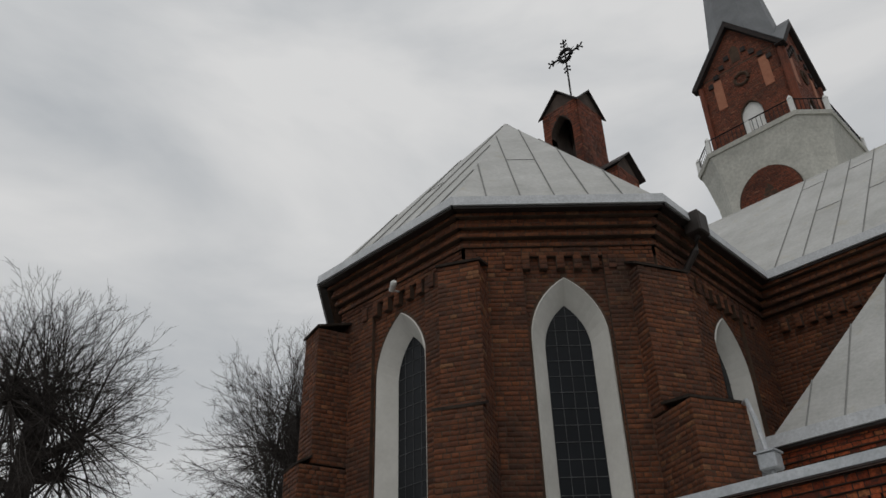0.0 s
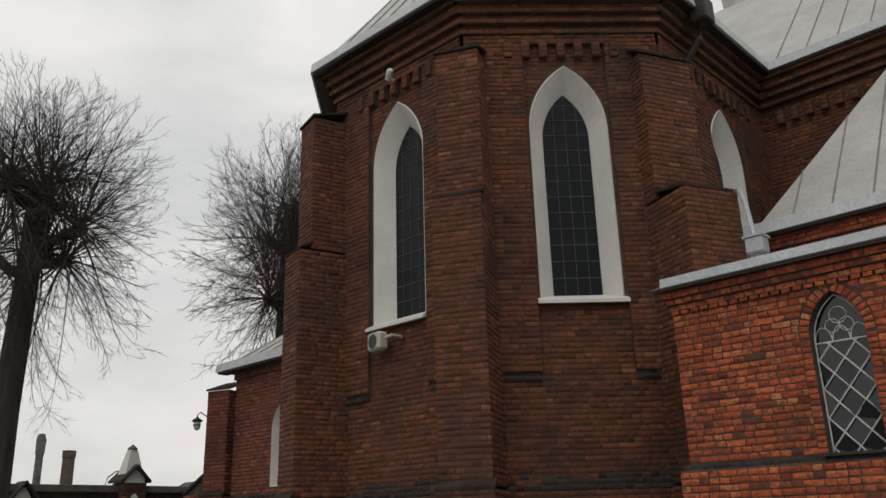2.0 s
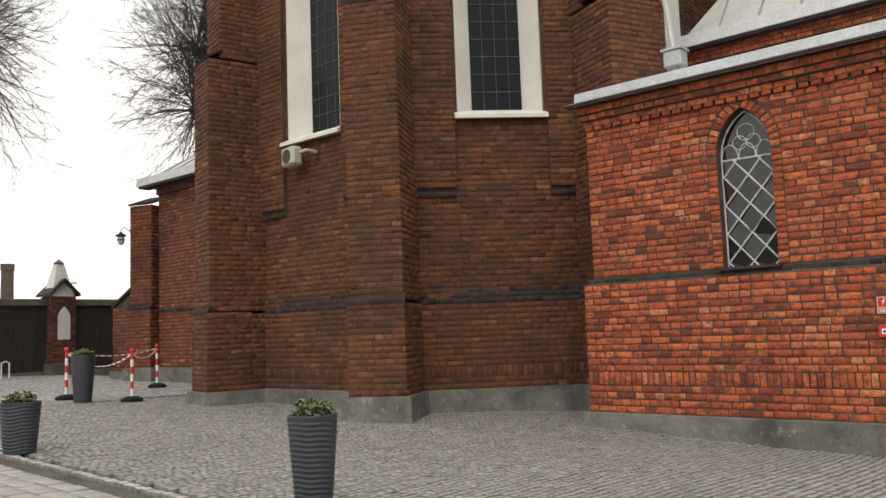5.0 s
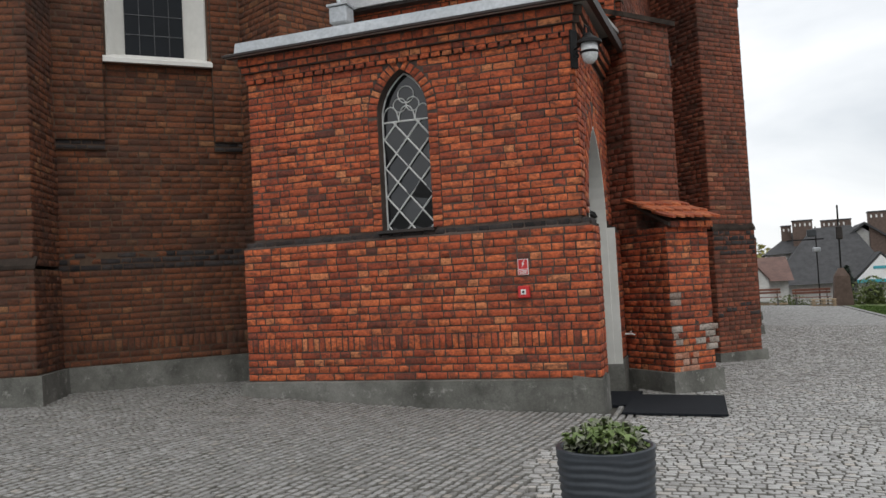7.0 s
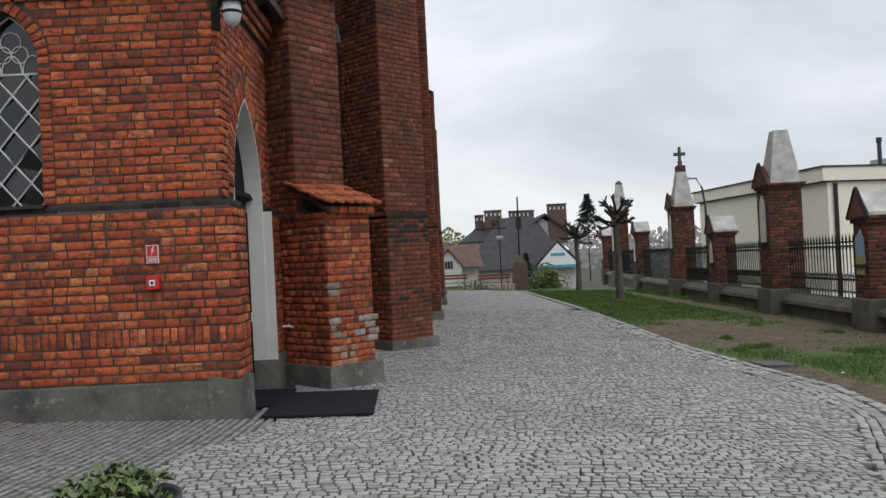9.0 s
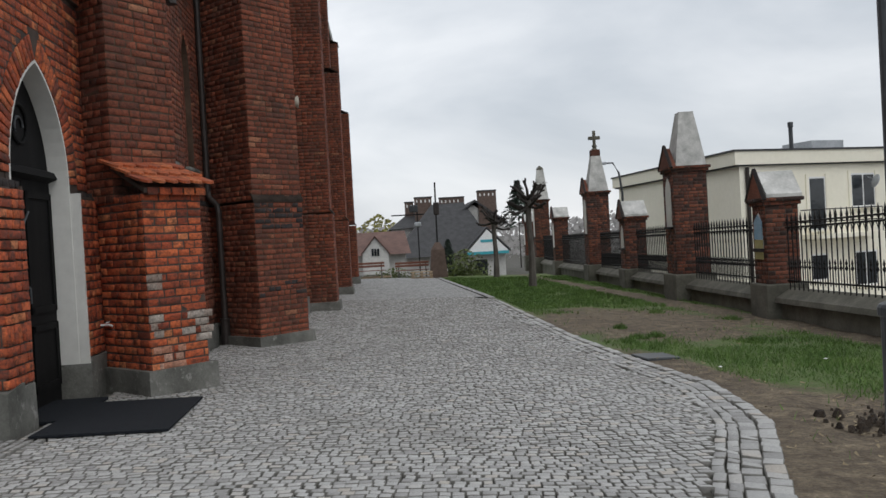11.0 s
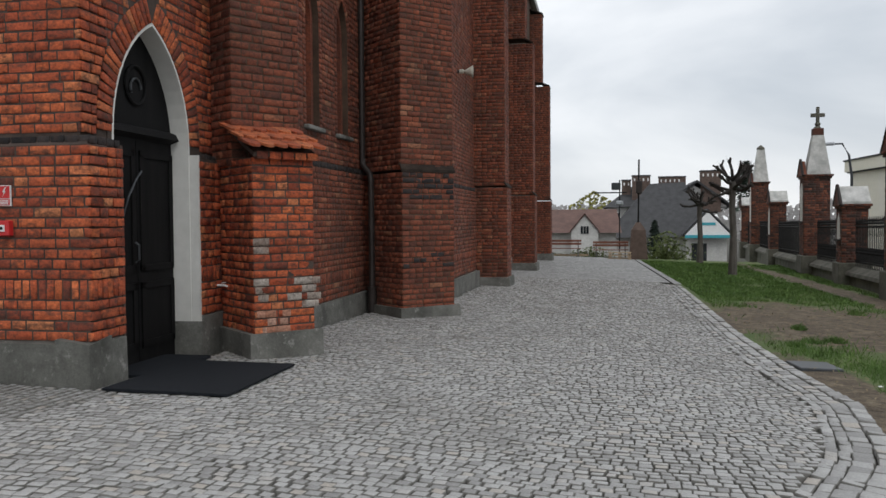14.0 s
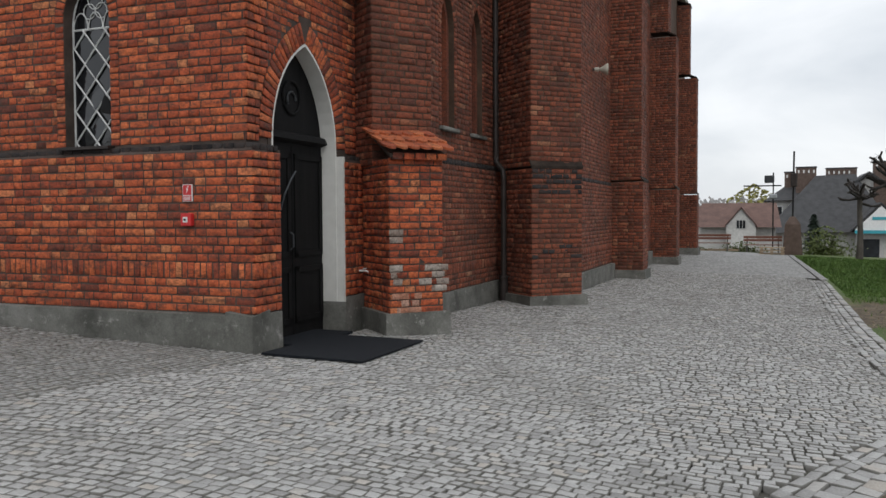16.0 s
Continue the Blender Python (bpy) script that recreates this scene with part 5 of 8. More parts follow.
for i, (a, b) in enumerate(zip(ring, ring[1:] + ring[:1])):
    va, vb = Vector(a), Vector(b)
    part("balustrade_post", boxed(va.x - 0.12, va.x + 0.12, va.y - 0.12, va.y + 0.12, 28.25, 29.15, bevel=0.03), WHITE, tower)
    part("post_cap", lathe([(0.15, 0), (0.15, 0.06), (0.07, 0.2), (0.02, 0.28)], 8, cap=True), WHITE, tower).location = (va.x, va.y, 29.15)
    for z in (28.42, 29.2):
        part("balcony_rail", tube([va + Vector((0, 0, z - 28.3)), vb + Vector((0, 0, z - 28.3))], 0.035, 5), IRON, tower)
    n = max(int((vb - va).length / 0.22), 2)
    for k in range(1, n):
        p = va.lerp(vb, k / n)
        part("baluster", tube([(p.x, p.y, 28.35), (p.x, p.y, 29.2)], 0.018, 4), IRON, tower)
for sx in (-1.0,):
    mid = (ring[0][0] + ring[1][0]) / 2
    part("balustrade_post", boxed(mid - 0.12, mid + 0.12, ring[0][1] - 0.12, ring[0][1] + 0.12, 28.25, 29.15, bevel=0.03), WHITE, tower)
UH = 2.4
ub, ms = bmesh.new(), Masonry()
for a in range(4):
    c = [(-UH, -UH), (UH, -UH), (UH, UH), (-UH, UH)]
    pl = Plane(*c[a], *c[(a + 1) % 4])
    door_a = Arch(UH, 0.6, 28.3, 30.4, 31.3)
    wall_mesh(pl, 0, 2 * UH, 28.25, 34.0, 0.4, [door_a], 0, ub)
    g = [pl.p(0, 0, 34.0), pl.p(2 * UH, 0, 34.0), pl.p(UH, 0, 37.1)]
    prism(ub, g, [q - pl.n * 0.4 for q in g])
    if a < 2:
        lay(ms, pl, 0, 2 * UH, 28.3, 33.9, rng, [door_a])
        for k in range(30):
            half_w = UH * (1 - (k + 0.5) / 33)
            lay(ms, pl, UH - half_w, UH + half_w, 34.0 + k * 0.0925, 34.0 + (k + 1) * 0.0925, rng)
        part("balcony_door", sheet(pl, Arch(UH, 0.6, 28.3, 30.4, 31.3).line(), -0.15), WHITE, tower, "white louvred balcony door")
        for s in (-1.35, 1.35):
            ring4 = [pl.p(UH + s - 0.25, 0.03, 31.6), pl.p(UH + s + 0.25, 0.03, 31.6), pl.p(UH + s + 0.25, 0.03, 33.6), pl.p(UH + s - 0.25, 0.03, 33.6)]
            lb = bmesh.new()
            prism(lb, ring4, [q - pl.n * 0.1 for q in ring4])
            part("louvre_panel", lb, TERRACOTTA, tower, "terracotta louvre panel")
        part("oculus", tube([pl.p(UH + 0.38 * math.cos(math.tau * i / 18), 0.02, 32.9 + 0.38 * math.sin(math.tau * i / 18)) for i in range(19)], 0.1, 6), MORTAR_DARK, tower)
        # Flat dark sheet, with the niche's inner shade put into its colour.
        part("gable_niche", sheet(pl, Arch(UH, 0.25, 34.2, 35.0, 35.4).line(6), 0.02, 0.05), MORTAR_DARK, tower)
        for s in (-1, 1):
            vg = bmesh.new()
            ring4 = [pl.p(UH + s * (UH + 0.35), 0.3, 33.6), pl.p(UH, 0.3, 37.2), pl.p(UH, 0.3, 36.75), pl.p(UH + s * (UH + 0.1), 0.3, 33.5)]
            prism(vg, ring4, [q - pl.n * 0.5 for q in ring4])
            part("gable_moulding", vg, B_BLACK, tower)
            for k in range(4):
                lb = bmesh.new()
                u = UH + s * (0.5 + 0.4 * k)
                z = 34.9 - 0.45 * k
                ring4 = [pl.p(u - 0.14, 0.1, z - 0.3), pl.p(u + 0.14, 0.1, z - 0.3), pl.p(u + 0.14, 0.1, z), pl.p(u - 0.14, 0.1, z)]
                prism(lb, ring4, [q - pl.n * 0.14 for q in ring4])
                part("corbel", lb, B_BLACK, tower)
            part("corner_shaft", tube([pl.p(UH + s * (UH - 0.08), 0.05, 28.3), pl.p(UH + s * (UH - 0.08), 0.05, 33.6)], 0.14, 6), B_SIDE, tower)
part("upper_stage", ub, MORTAR_DARK, tower)
part("gable_roof", cross_gable(UH, 0.3, 33.6, 3.6, 0.12), SPIRE_SHEET, tower, "grey sheet gable roof")
ms.build(tower, B_SIDE, rng)
sp = bmesh.new()
prism(sp, [(2.35 * math.cos(math.tau * (i + 0.5) / 8), 2.35 * math.sin(math.tau * (i + 0.5) / 8), 34.3) for i in range(8)], [(0.06 * math.cos(math.tau * (i + 0.5) / 8), 0.06 * math.sin(math.tau * (i + 0.5) / 8), 56) for i in range(8)])
part("spire", sp, SPIRE_SHEET, tower, "grey sheet metal spire")

# ---- west chapel and yard ----
WS = Plane(-19.6, 12.45, -14.6, 12.45)
wc = tagged(new("wall_chapel_west"), "red brick wall of the west chapel", "wall", kind="structure")
ms, black = Masonry(), Masonry()
wa = Arch(2.15, 0.42, 2.25, 3.6, 4.3)
bm = wall_mesh(WS, 0, WS.len, -0.3, 5.55, 0.5, [wa])
lay(ms, WS, 0, WS.len, 0.62, 5.1, rng, [wa])
cornice(ms, bm, WS, 0, WS.len, [(5.1, 5.25, 0.06), (5.25, 5.55, 0.13)], rng)
lay(black, WS, 0, WS.len, 2.0, 2.1, rng, base=0.02)
part("wall_core", bm, MORTAR_DARK, wc)
ms.build(wc, B_SIDE, rng)
black.build(wc, B_BLACK, rng, "band_course")
part("plinth", wall_mesh(WS, 0, WS.len, -0.3, 0.6, 0.4, (), 0.12), CONCRETE, wc, "grey rendered plinth")
part("window_pane", sheet(WS, wa.line(), -0.25), GLASS_GREY, wc)
part("window_reveal", loft(WS, wa.line(), 0.01, Arch(2.15, 0.34, 2.33, 3.6, 4.2).line(), -0.24), PLASTER, wc, "white plaster reveal")
tagged(part("wall_chapel_west_end", wall_mesh(Plane(-19.6, 18, -19.6, 12.45), 0, 5.5, -0.3, 5.55, 0.4), MORTAR_DARK), "brick end wall of the west chapel", "wall", kind="structure")
roof_piece("roof_chapel_west", [(-19.95, 12.1, 5.45), (-14.6, 12.1, 5.45), (-15.2, 17.6, 9.0), (-17.6, 17.6, 9.0)], slope_seams((-19.95, 12.1, 5.45), (-14.6, 12.1, 5.45), (-17.6, 17.6, 9.0), (-15.2, 17.6, 9.0), 0.6), "weathered grey sheet metal roof of the west chapel")
gutter([(-20.0, 12.15, 5.48), (-14.6, 12.15, 5.48)], "grey metal gutter of the west chapel")
buttress(Plane(-20.3, 11.95, -19.6, 12.2), 0.9, [(0.0, 2.1, 0, 0), (2.15, 4.85, 0.08, 0.03)], 0.6, "stepped brick buttress of the west chapel", B_SIDE, MORTAR_DARK)
stub = tagged(new("wall_stub"), "low sloping brick wing wall", "wall", kind="structure")
SP = Plane(-21.5, 12.2, -20.2, 12.2)
sb = bmesh.new()
ringS = [SP.p(0, 0, 0), SP.p(SP.len, 0, 0), SP.p(SP.len, 0, 2.75), SP.p(0, 0, 2.2)]
prism(sb, ringS, [q - SP.n * 0.4 for q in ringS])
part("wall_core", sb, MORTAR, stub)
ms = Masonry()
lay(ms, SP, 0, SP.len, 0.5, 2.2, rng)
ms.build(stub, B_SIDE, rng)
part("coping", slope_cap(Plane(-20.2, 12.15, -20.2, 12.65), 0, 0.5, 0.02, -1.25, 2.78, 2.2, 0.02, 0.08), B_BLACK, stub)
part("plinth", wall_mesh(SP, 0, SP.len, -0.1, 0.5, 0.3, (), 0.1), CONCRETE, stub)


def wall_lantern(x, y, z, turn, arm=0.3):
    l = thing("wall_lantern", x, y, z, "black iron wall lantern with a clear glass bell", "lantern", "wall lanterns", turn=turn)
    part("back_plate", boxed(-0.02, 0.02, -0.05, 0.05, -0.22, 0.25, bevel=0.008), IRON, l)
    part("scroll_arm", tube([(0, 0, 0.0), (0.1, 0, 0.02), (0.2, 0, 0.12), (arm * 0.8, 0, 0.24), (arm, 0, 0.18), (arm, 0, 0.12)], 0.014, 6), IRON, l)
    part("scroll", tube([(0.02 + 0.06 * (1 - k / 14) * math.cos(k * 0.6) + 0.05, 0, -0.08 + 0.06 * (1 - k / 14) * math.sin(k * 0.6)) for k in range(14)], 0.009, 5), IRON, l)
    hood = part("hood", lathe([(0.03, 0.12), (0.05, 0.09), (0.14, 0.03), (0.145, 0.0)], 16), IRON, l)
    hood.location = (arm, 0, 0)
    bell = part("glass_bell", lathe([(0.095, 0.0), (0.1, -0.1), (0.08, -0.19), (0.03, -0.235)], 16), LANTERN_GLASS, l, "pale glass bell", smooth=True)
    bell.location = (arm, 0, 0)
    part("glass_rim", lathe([(0.1, -0.085), (0.106, -0.1), (0.1, -0.115)], 16), IRON, l).location = (arm, 0, 0)
    return l


LANTERN_GLASS = plain("pale_lantern_glass", (0.5, 0.52, 0.52), (0.62, 0.64, 0.64), 5, 0.15, bump=0)
wall_lantern(-1.53, 11.22, 3.9, -40, 0.28)
wall_lantern(-20.3, 12.2, 4.1, 200, 0.5)

# ---- signs, speaker, floodlight, pipes ----
sign = thing("fire_sign", -2.275, 11.15, 1.39, "red and white fire alarm sign on the brick wall", "sign")
part("plate", boxed(-0.085, 0.085, -0.008, 0.008, -0.12, 0.12), WHITE, sign)
part("red_field", boxed(-0.075, 0.075, -0.012, -0.0085, -0.03, 0.112), RED, sign)
part("red_strip", boxed(-0.075, 0.075, -0.012, -0.0085, -0.112, -0.04), RED, sign)
bolt = bmesh.new()
prism(bolt, [(0.02, -0.0125, 0.1), (-0.02, -0.0125, 0.045), (0.0, -0.0125, 0.045), (-0.02, -0.0125, -0.01), (0.028, -0.0125, 0.055), (0.006, -0.0125, 0.055), (0.034, -0.0125, 0.1)],
      [(0.02, -0.015, 0.1), (-0.02, -0.015, 0.045), (0.0, -0.015, 0.045), (-0.02, -0.015, -0.01), (0.028, -0.015, 0.055), (0.006, -0.015, 0.055), (0.034, -0.015, 0.1)])
part("flash_symbol", bolt, WHITE, sign)
for z in (-0.058, -0.076, -0.095):
    part("text_bar", boxed(-0.06, 0.06, -0.0145, -0.0125, z - 0.005, z + 0.005), WHITE, sign)
sign.scale = (0.74, 1, 0.78)
alarm = thing("alarm_box", -2.275, 11.14, 1.095, "small red fire alarm call point", "alarm")
part("housing", boxed(-0.068, 0.068, -0.04, 0.03, -0.07, 0.07, bevel=0.008), RED, alarm)
part("button_plate", boxed(-0.03, 0.03, -0.046, -0.0405, -0.03, 0.03), WHITE, alarm)
part("button", lathe([(0.014, 0), (0.014, 0.008)], 10), IRON, alarm).matrix_local = pose(0, -0.046, 0, 90, 0, 0)


def downpipe(points, label, foot=True, material=None):
    p0 = Vector(points[-1])
    d = tagged(new("downpipe"), label, "pipe")
    part("pipe", tube(points, 0.055, 10), material or DARK_METAL, d)
    if foot:
        part("cast_foot", lathe([(0.085, 0), (0.085, 0.42), (0.095, 0.44), (0.095, 0.47)], 12), DARK_METAL, d).location = (p0.x, p0.y, p0.z)
    for z in (1.2, 3.0, 4.8):
        part("bracket", tube([(points[0][0] - 0.12, points[0][1], z), (points[0][0], points[0][1], z)], 0.02, 5), DARK_METAL, d)
    return d


gz = G(-1.15, 19.0)
downpipe([(-1.28, 19.12, 6.0), (-1.28, 19.12, 2.3), (-1.26, 19.1, 2.15), (-1.1, 19.0, 1.98), (-1.08, 18.98, 1.85), (-1.08, 18.98, gz)], "dark brown metal downpipe with a cast foot")
downpipe([(-0.1, 28.0, 9.0), (-0.1, 28.0, 2.2), (0.1, 28.0, 1.95), (0.1, 28.0, -0.66)], "dark brown metal downpipe beside a buttress")
sw = thing("rainwater_elbow", -0.85, 14.95, 4.6, "dark metal gutter outlet beside the buttress", "gutter")
part("elbow", tube([(-0.3, 0.1, 0.25), (-0.05, 0.0, 0.22), (0.08, 0, 0.1), (0.1, 0, -0.15)], 0.07, 8), DARK_METAL, sw)


def horn(x, y, z, turn, size, name, label):
    h = thing(name, x, y, z, label, "loudspeaker", turn=turn)
    part("horn", lathe([(0.03, 0), (0.05, 0.06), (0.11, 0.16), (0.16, 0.24), (0.15, 0.245), (0.04, 0.1)], 16), SPEAKER, h, smooth=True).matrix_local = pose(0.06, 0, 0, 0, 90, 0) @ Matrix.Scale(size, 4)
    part("bracket", boxed(-0.45, 0.06, -0.025, 0.025, -0.03, 0.03, bevel=0.006), DARK_METAL, h)
    part("driver", lathe([(0.05, -0.1), (0.06, 0.0), (0.03, 0.02)], 12), SPEAKER, h).matrix_local = pose(0.06, 0, 0, 0, 90, 0) @ Matrix.Scale(size, 4)
    return h


horn(-0.32, 24.2, 4.7, 15, 0.95, "horn_speaker", "beige horn loudspeaker on the buttress")
fld = thing("floodlight", -11.35, 10.25, 4.45, "square beige floodlight under the window sill", "floodlight", turn=-8)
part("housing", boxed(-0.2, 0.2, -0.2, 0.02, -0.17, 0.17, bevel=0.04), SPEAKER, fld)
part("lens_ring", lathe([(0.1, 0), (0.13, 0.02), (0.13, 0.05), (0.1, 0.05)], 16), LAMP_POST, fld).matrix_local = pose(0, -0.16, 0, 90, 0, 0)
part("lens", lathe([(0.1, 0), (0.1, 0.035)], 16), GLASS_WIN, fld).matrix_local = pose(0, -0.165, 0, 90, 0, 0)
part("arm", tube([(0.15, -0.05, 0.05), (0.35, 0.0, 0.08), (0.36, 0.2, 0.06)], 0.03, 6), SPEAKER, fld)
cam_ = thing("security_camera", -11.0, 10.12, 9.75, "small white security camera under the eave", "camera")
part("body", lathe([(0.06, 0), (0.07, 0.2), (0.05, 0.24)], 12), WHITE, cam_).matrix_local = pose(0, 0, 0, 70, 0, 60)
part("bracket", tube([(0, 0, 0.0), (0, 0.2, 0.05)], 0.02, 5), WHITE, cam_)

# ---- mats ----
mat_ = bmesh.new()
mat_ring = [(-1.2, 10.92), (-0.075, 11.03), (-0.165, 12.8), (-1.3, 12.64)]
prism(mat_, [(x, y, G(x, y) + 0.012) for x, y in mat_ring], [(x * 0.99, y, G(x, y) + 0.032) for x, y in mat_ring])
dm = tagged(part("door_mat", mat_, RUBBER), "large black rubber mat before the church door", "mat")
part("threshold_mat", boxed(-1.75, -1.2, 11.75, 12.95, -0.36, -0.33), RUBBER, None)
tagged(bpy.data.objects["threshold_mat"], "narrow black mat on the door threshold", "mat")


# ---- planters ----
def planter(x, y, height, top, foot, seed, label, plants=55):
    r = random.Random(seed)
    p = thing("planter", x, y, G(x, y), label, "planter", "planters in the yard")
    bm, segs, n = bmesh.new(), 48, 96
    rings = []
    for j in range(n + 1):
        z = height * j / n
        base = foot + (top - foot) * (j / n) ** 0.85
        ringv = []
        for i in range(segs):
            a = math.tau * i / segs
            wv = 0.0032 * math.sin(z * 165 + 1.4 * math.sin(2 * a + seed) + 0.8 * math.sin(5 * a)) if 0.03 < j / n < 0.95 else 0
            ringv.append(bm.verts.new(((base + wv) * math.cos(a), (base + wv) * math.sin(a), z)))
        rings.append(ringv)
    for q, z in ((top - 0.025, height), (top - 0.03, height - 0.12)):
        rings.append([bm.verts.new((q * math.cos(math.tau * i / segs), q * math.sin(math.tau * i / segs), z)) for i in range(segs)])
    for a, b in zip(rings, rings[1:]):
        for i in range(segs):
            bm.faces.new((a[i], a[(i + 1) % segs], b[(i + 1) % segs], b[i]))
    bm.faces.new(rings[0][::-1])
    part("pot", bm, PLANTER, p, "anthracite pot with a wavy relief", smooth=True)
    part("soil", lathe([(0.02, height - 0.06), (top - 0.035, height - 0.07)], 24), SOIL, p)
    for kind, material, count in (("leaves", LEAF, int(plants * 1.2)), ("dull_leaves", LEAF_DULL, plants)):
        V, F = [], []
        for _ in range(count):
            a, q = r.uniform(0, math.tau), (top - 0.05) * math.sqrt(r.random())
            bx, by = q * math.cos(a), q * math.sin(a)
            hz = height - 0.05 + r.uniform(0.02, 0.15) * (1.25 - 0.7 * q / top)
            for _k in range(5):
                d, tilt, ln = r.uniform(0, math.tau), r.uniform(-0.1, 0.9), r.uniform(0.026, 0.058)
                dx, dy, dz = math.cos(d) * math.cos(tilt), math.sin(d) * math.cos(tilt), math.sin(tilt)
                sx, sy = -math.sin(d) * ln * 0.38, math.cos(d) * ln * 0.38
                o = len(V)
                V += [(bx, by, hz), (bx + dx * ln * 0.5 + sx, by + dy * ln * 0.5 + sy, hz + dz * ln * 0.5 + 0.01), (bx + dx * ln, by + dy * ln, hz + dz * ln - 0.015), (bx + dx * ln * 0.5 - sx, by + dy * ln * 0.5 - sy, hz + dz * ln * 0.5 + 0.01)]
                F.append((o, o + 1, o + 2, o + 3))
        tagged(part(kind, (V, F), material, p), kind="stuff")
    for _ in range(14):
        a, q = r.uniform(0, math.tau), (top - 0.06) * math.sqrt(r.random())
        part("stem", tube([(q * math.cos(a) * 0.8, q * math.sin(a) * 0.8, height - 0.07), (q * math.cos(a), q * math.sin(a), height + r.uniform(0.05, 0.12))], 0.004, 4), LEAF, p)
    return p


planter(-4.9, 4.98, 0.72, 0.19, 0.13, 1, "tall anthracite ribbed planter with low leafy plants")
planter(-0.48, 5.62, 0.62, 0.235, 0.19, 2, "anthracite ribbed planter with green and grey leaves", 75)
planter(-14.95, 8.15, 0.85, 0.215, 0.15, 3, "tall anthracite ribbed planter beside the chain posts")
planter(-9.45, 4.75, 0.55, 0.21, 0.16, 4, "low anthracite ribbed planter with leafy plants")


# ---- chain posts ----
def chain_post(x, y):
    p = thing("chain_post", x, y, G(x, y), "red and white striped chain post on a black foot", "post", "red and white chain posts")
    part("foot", lathe([(0.2, 0), (0.2, 0.05), (0.12, 0.09), (0.05, 0.1)], 16), RUBBER, p)
    for k in range(6):
        part("stripe", lathe([(0.03, 0.1 + k * 0.135), (0.03, 0.1 + (k + 1) * 0.135)], 12), WHITE if k % 2 == 0 else RED, p)
    part("knob", lathe([(0.03, 0.91), (0.045, 0.94), (0.03, 0.98), (0.005, 0.99)], 12), RED, p)
    return p


posts = [(-15.7, 8.2), (-14.5, 8.86), (-17.25, 11.0)]
for x, y in posts:
    chain_post(x, y)
for a, b, sag in ((0, 1, 0.25), (1, 2, 0.14), (0, 2, 0.1)):
    ch = tagged(new("barrier_chain"), "red and white plastic barrier chain", "chain")
    (xa, ya), (xb, yb) = posts[a], posts[b]
    for k in range(40):
        f = (k + 0.5) / 40
        x, y = xa + (xb - xa) * f, ya + (yb - ya) * f
        z = G(x, y) + 0.88 - sag * 4 * f * (1 - f)
        ln = math.hypot(xb - xa, yb - ya) / 40 * 0.62
        d = Vector((xb - xa, yb - ya, 0)).normalized()
        lk = tube([(x - d.x * ln, y - d.y * ln, z), (x + d.x * ln, y + d.y * ln, z)], 0.012, 5)
        part("link", lk, WHITE if k % 3 else RED, ch)

# ---- boarded fence on the west side ----
XF = -24.3


def pyramid_pillar(x, y, w, h, tip, label):
    p = thing("fence_pillar", x, y, G(x, y) - 0.1, label, "pillar", "west fence pillars")
    ms_, core = Masonry(), bmesh.new()
    box(core, -w / 2, w / 2, -w / 2, w / 2, 0.4, h)
    for fx0, fy0, fx1, fy1 in ((-w / 2, -w / 2, w / 2, -w / 2), (w / 2, -w / 2, w / 2, w / 2)):
        lay(ms_, Plane(fx0, fy0, fx1, fy1), 0, w, 0.4, h, rng)
    part("shaft_core", core, MORTAR, p)
    ms_.build(p, B_FENCE, rng)
    part("foot", boxed(-w / 2 - 0.08, w / 2 + 0.08, -w / 2 - 0.08, w / 2 + 0.08, 0, 0.42, bevel=0.02), WALL_STONE, p)
    part("gable", gable_roof(bmesh.new(), -w / 2, w / 2, -w / 2, w / 2, h, 0.45, 0.1, "x"), B_BLACK, p)
    cap = bmesh.new()
    prism(cap, [(-w * 0.46, -w * 0.46, h), (w * 0.46, -w * 0.46, h), (w * 0.46, w * 0.46, h), (-w * 0.46, w * 0.46, h)], [(-w * 0.16, -w * 0.16, tip), (w * 0.16, -w * 0.16, tip), (w * 0.16, w * 0.16, tip), (-w * 0.16, w * 0.16, tip)])
    part("pyramid_cap", cap, PLASTER, p, "pale stone cap")
    part("knob", lathe([(w * 0.2, tip), (w * 0.2, tip + 0.05), (0.02, tip + 0.16)], 10), WALL_STONE, p)
    npl = Plane(w / 2, -w / 2, w / 2, w / 2)
    part("niche", sheet(npl, Arch(w / 2, w * 0.26, h - 1.25, h - 0.65, h - 0.3).line(6), 0.02, 0.03), PLASTER, p, "pale niche")
    return p


pyramid_pillar(XF, 12.0, 0.7, 2.35, 3.3, "brick fence pillar with a pale pyramid cap")
pyramid_pillar(XF + 0.1, 8.95, 0.52, 1.75, 2.1, "small brick fence pillar with a white niche")
bf = thing("boarded_fence", XF, 10, 0.4, "tall blackened wooden board fence with a grey coping", "fence")
for k in range(52):
    y = -9.5 + k * 0.32
    part("board", boxed(-0.03, 0.03 + 0.012 * (k % 2), y, y + 0.3, 0.05, 2.0), BOARD, bf)
part("coping", boxed(-0.12, 0.12, -9.6, 7.2, 2.0, 2.2, bevel=0.02), WALL_STONE, bf)
part("base_wall", boxed(-0.15, 0.15, -9.6, 7.2, -0.4, 0.12), WALL_STONE, bf)
for y in (8.0, 9.6, 10.0):
    rk = thing("bike_rack", XF + 1.1, y, G(XF + 1.1, y), "pale metal bicycle rack", "rack", "bicycle racks")
    part("hoop", tube([(0, 0, 0), (0, 0, 0.4), (0, 0.1, 0.45), (0, 0.2, 0.4), (0, 0.2, 0)], 0.02, 6), WHITE, rk)


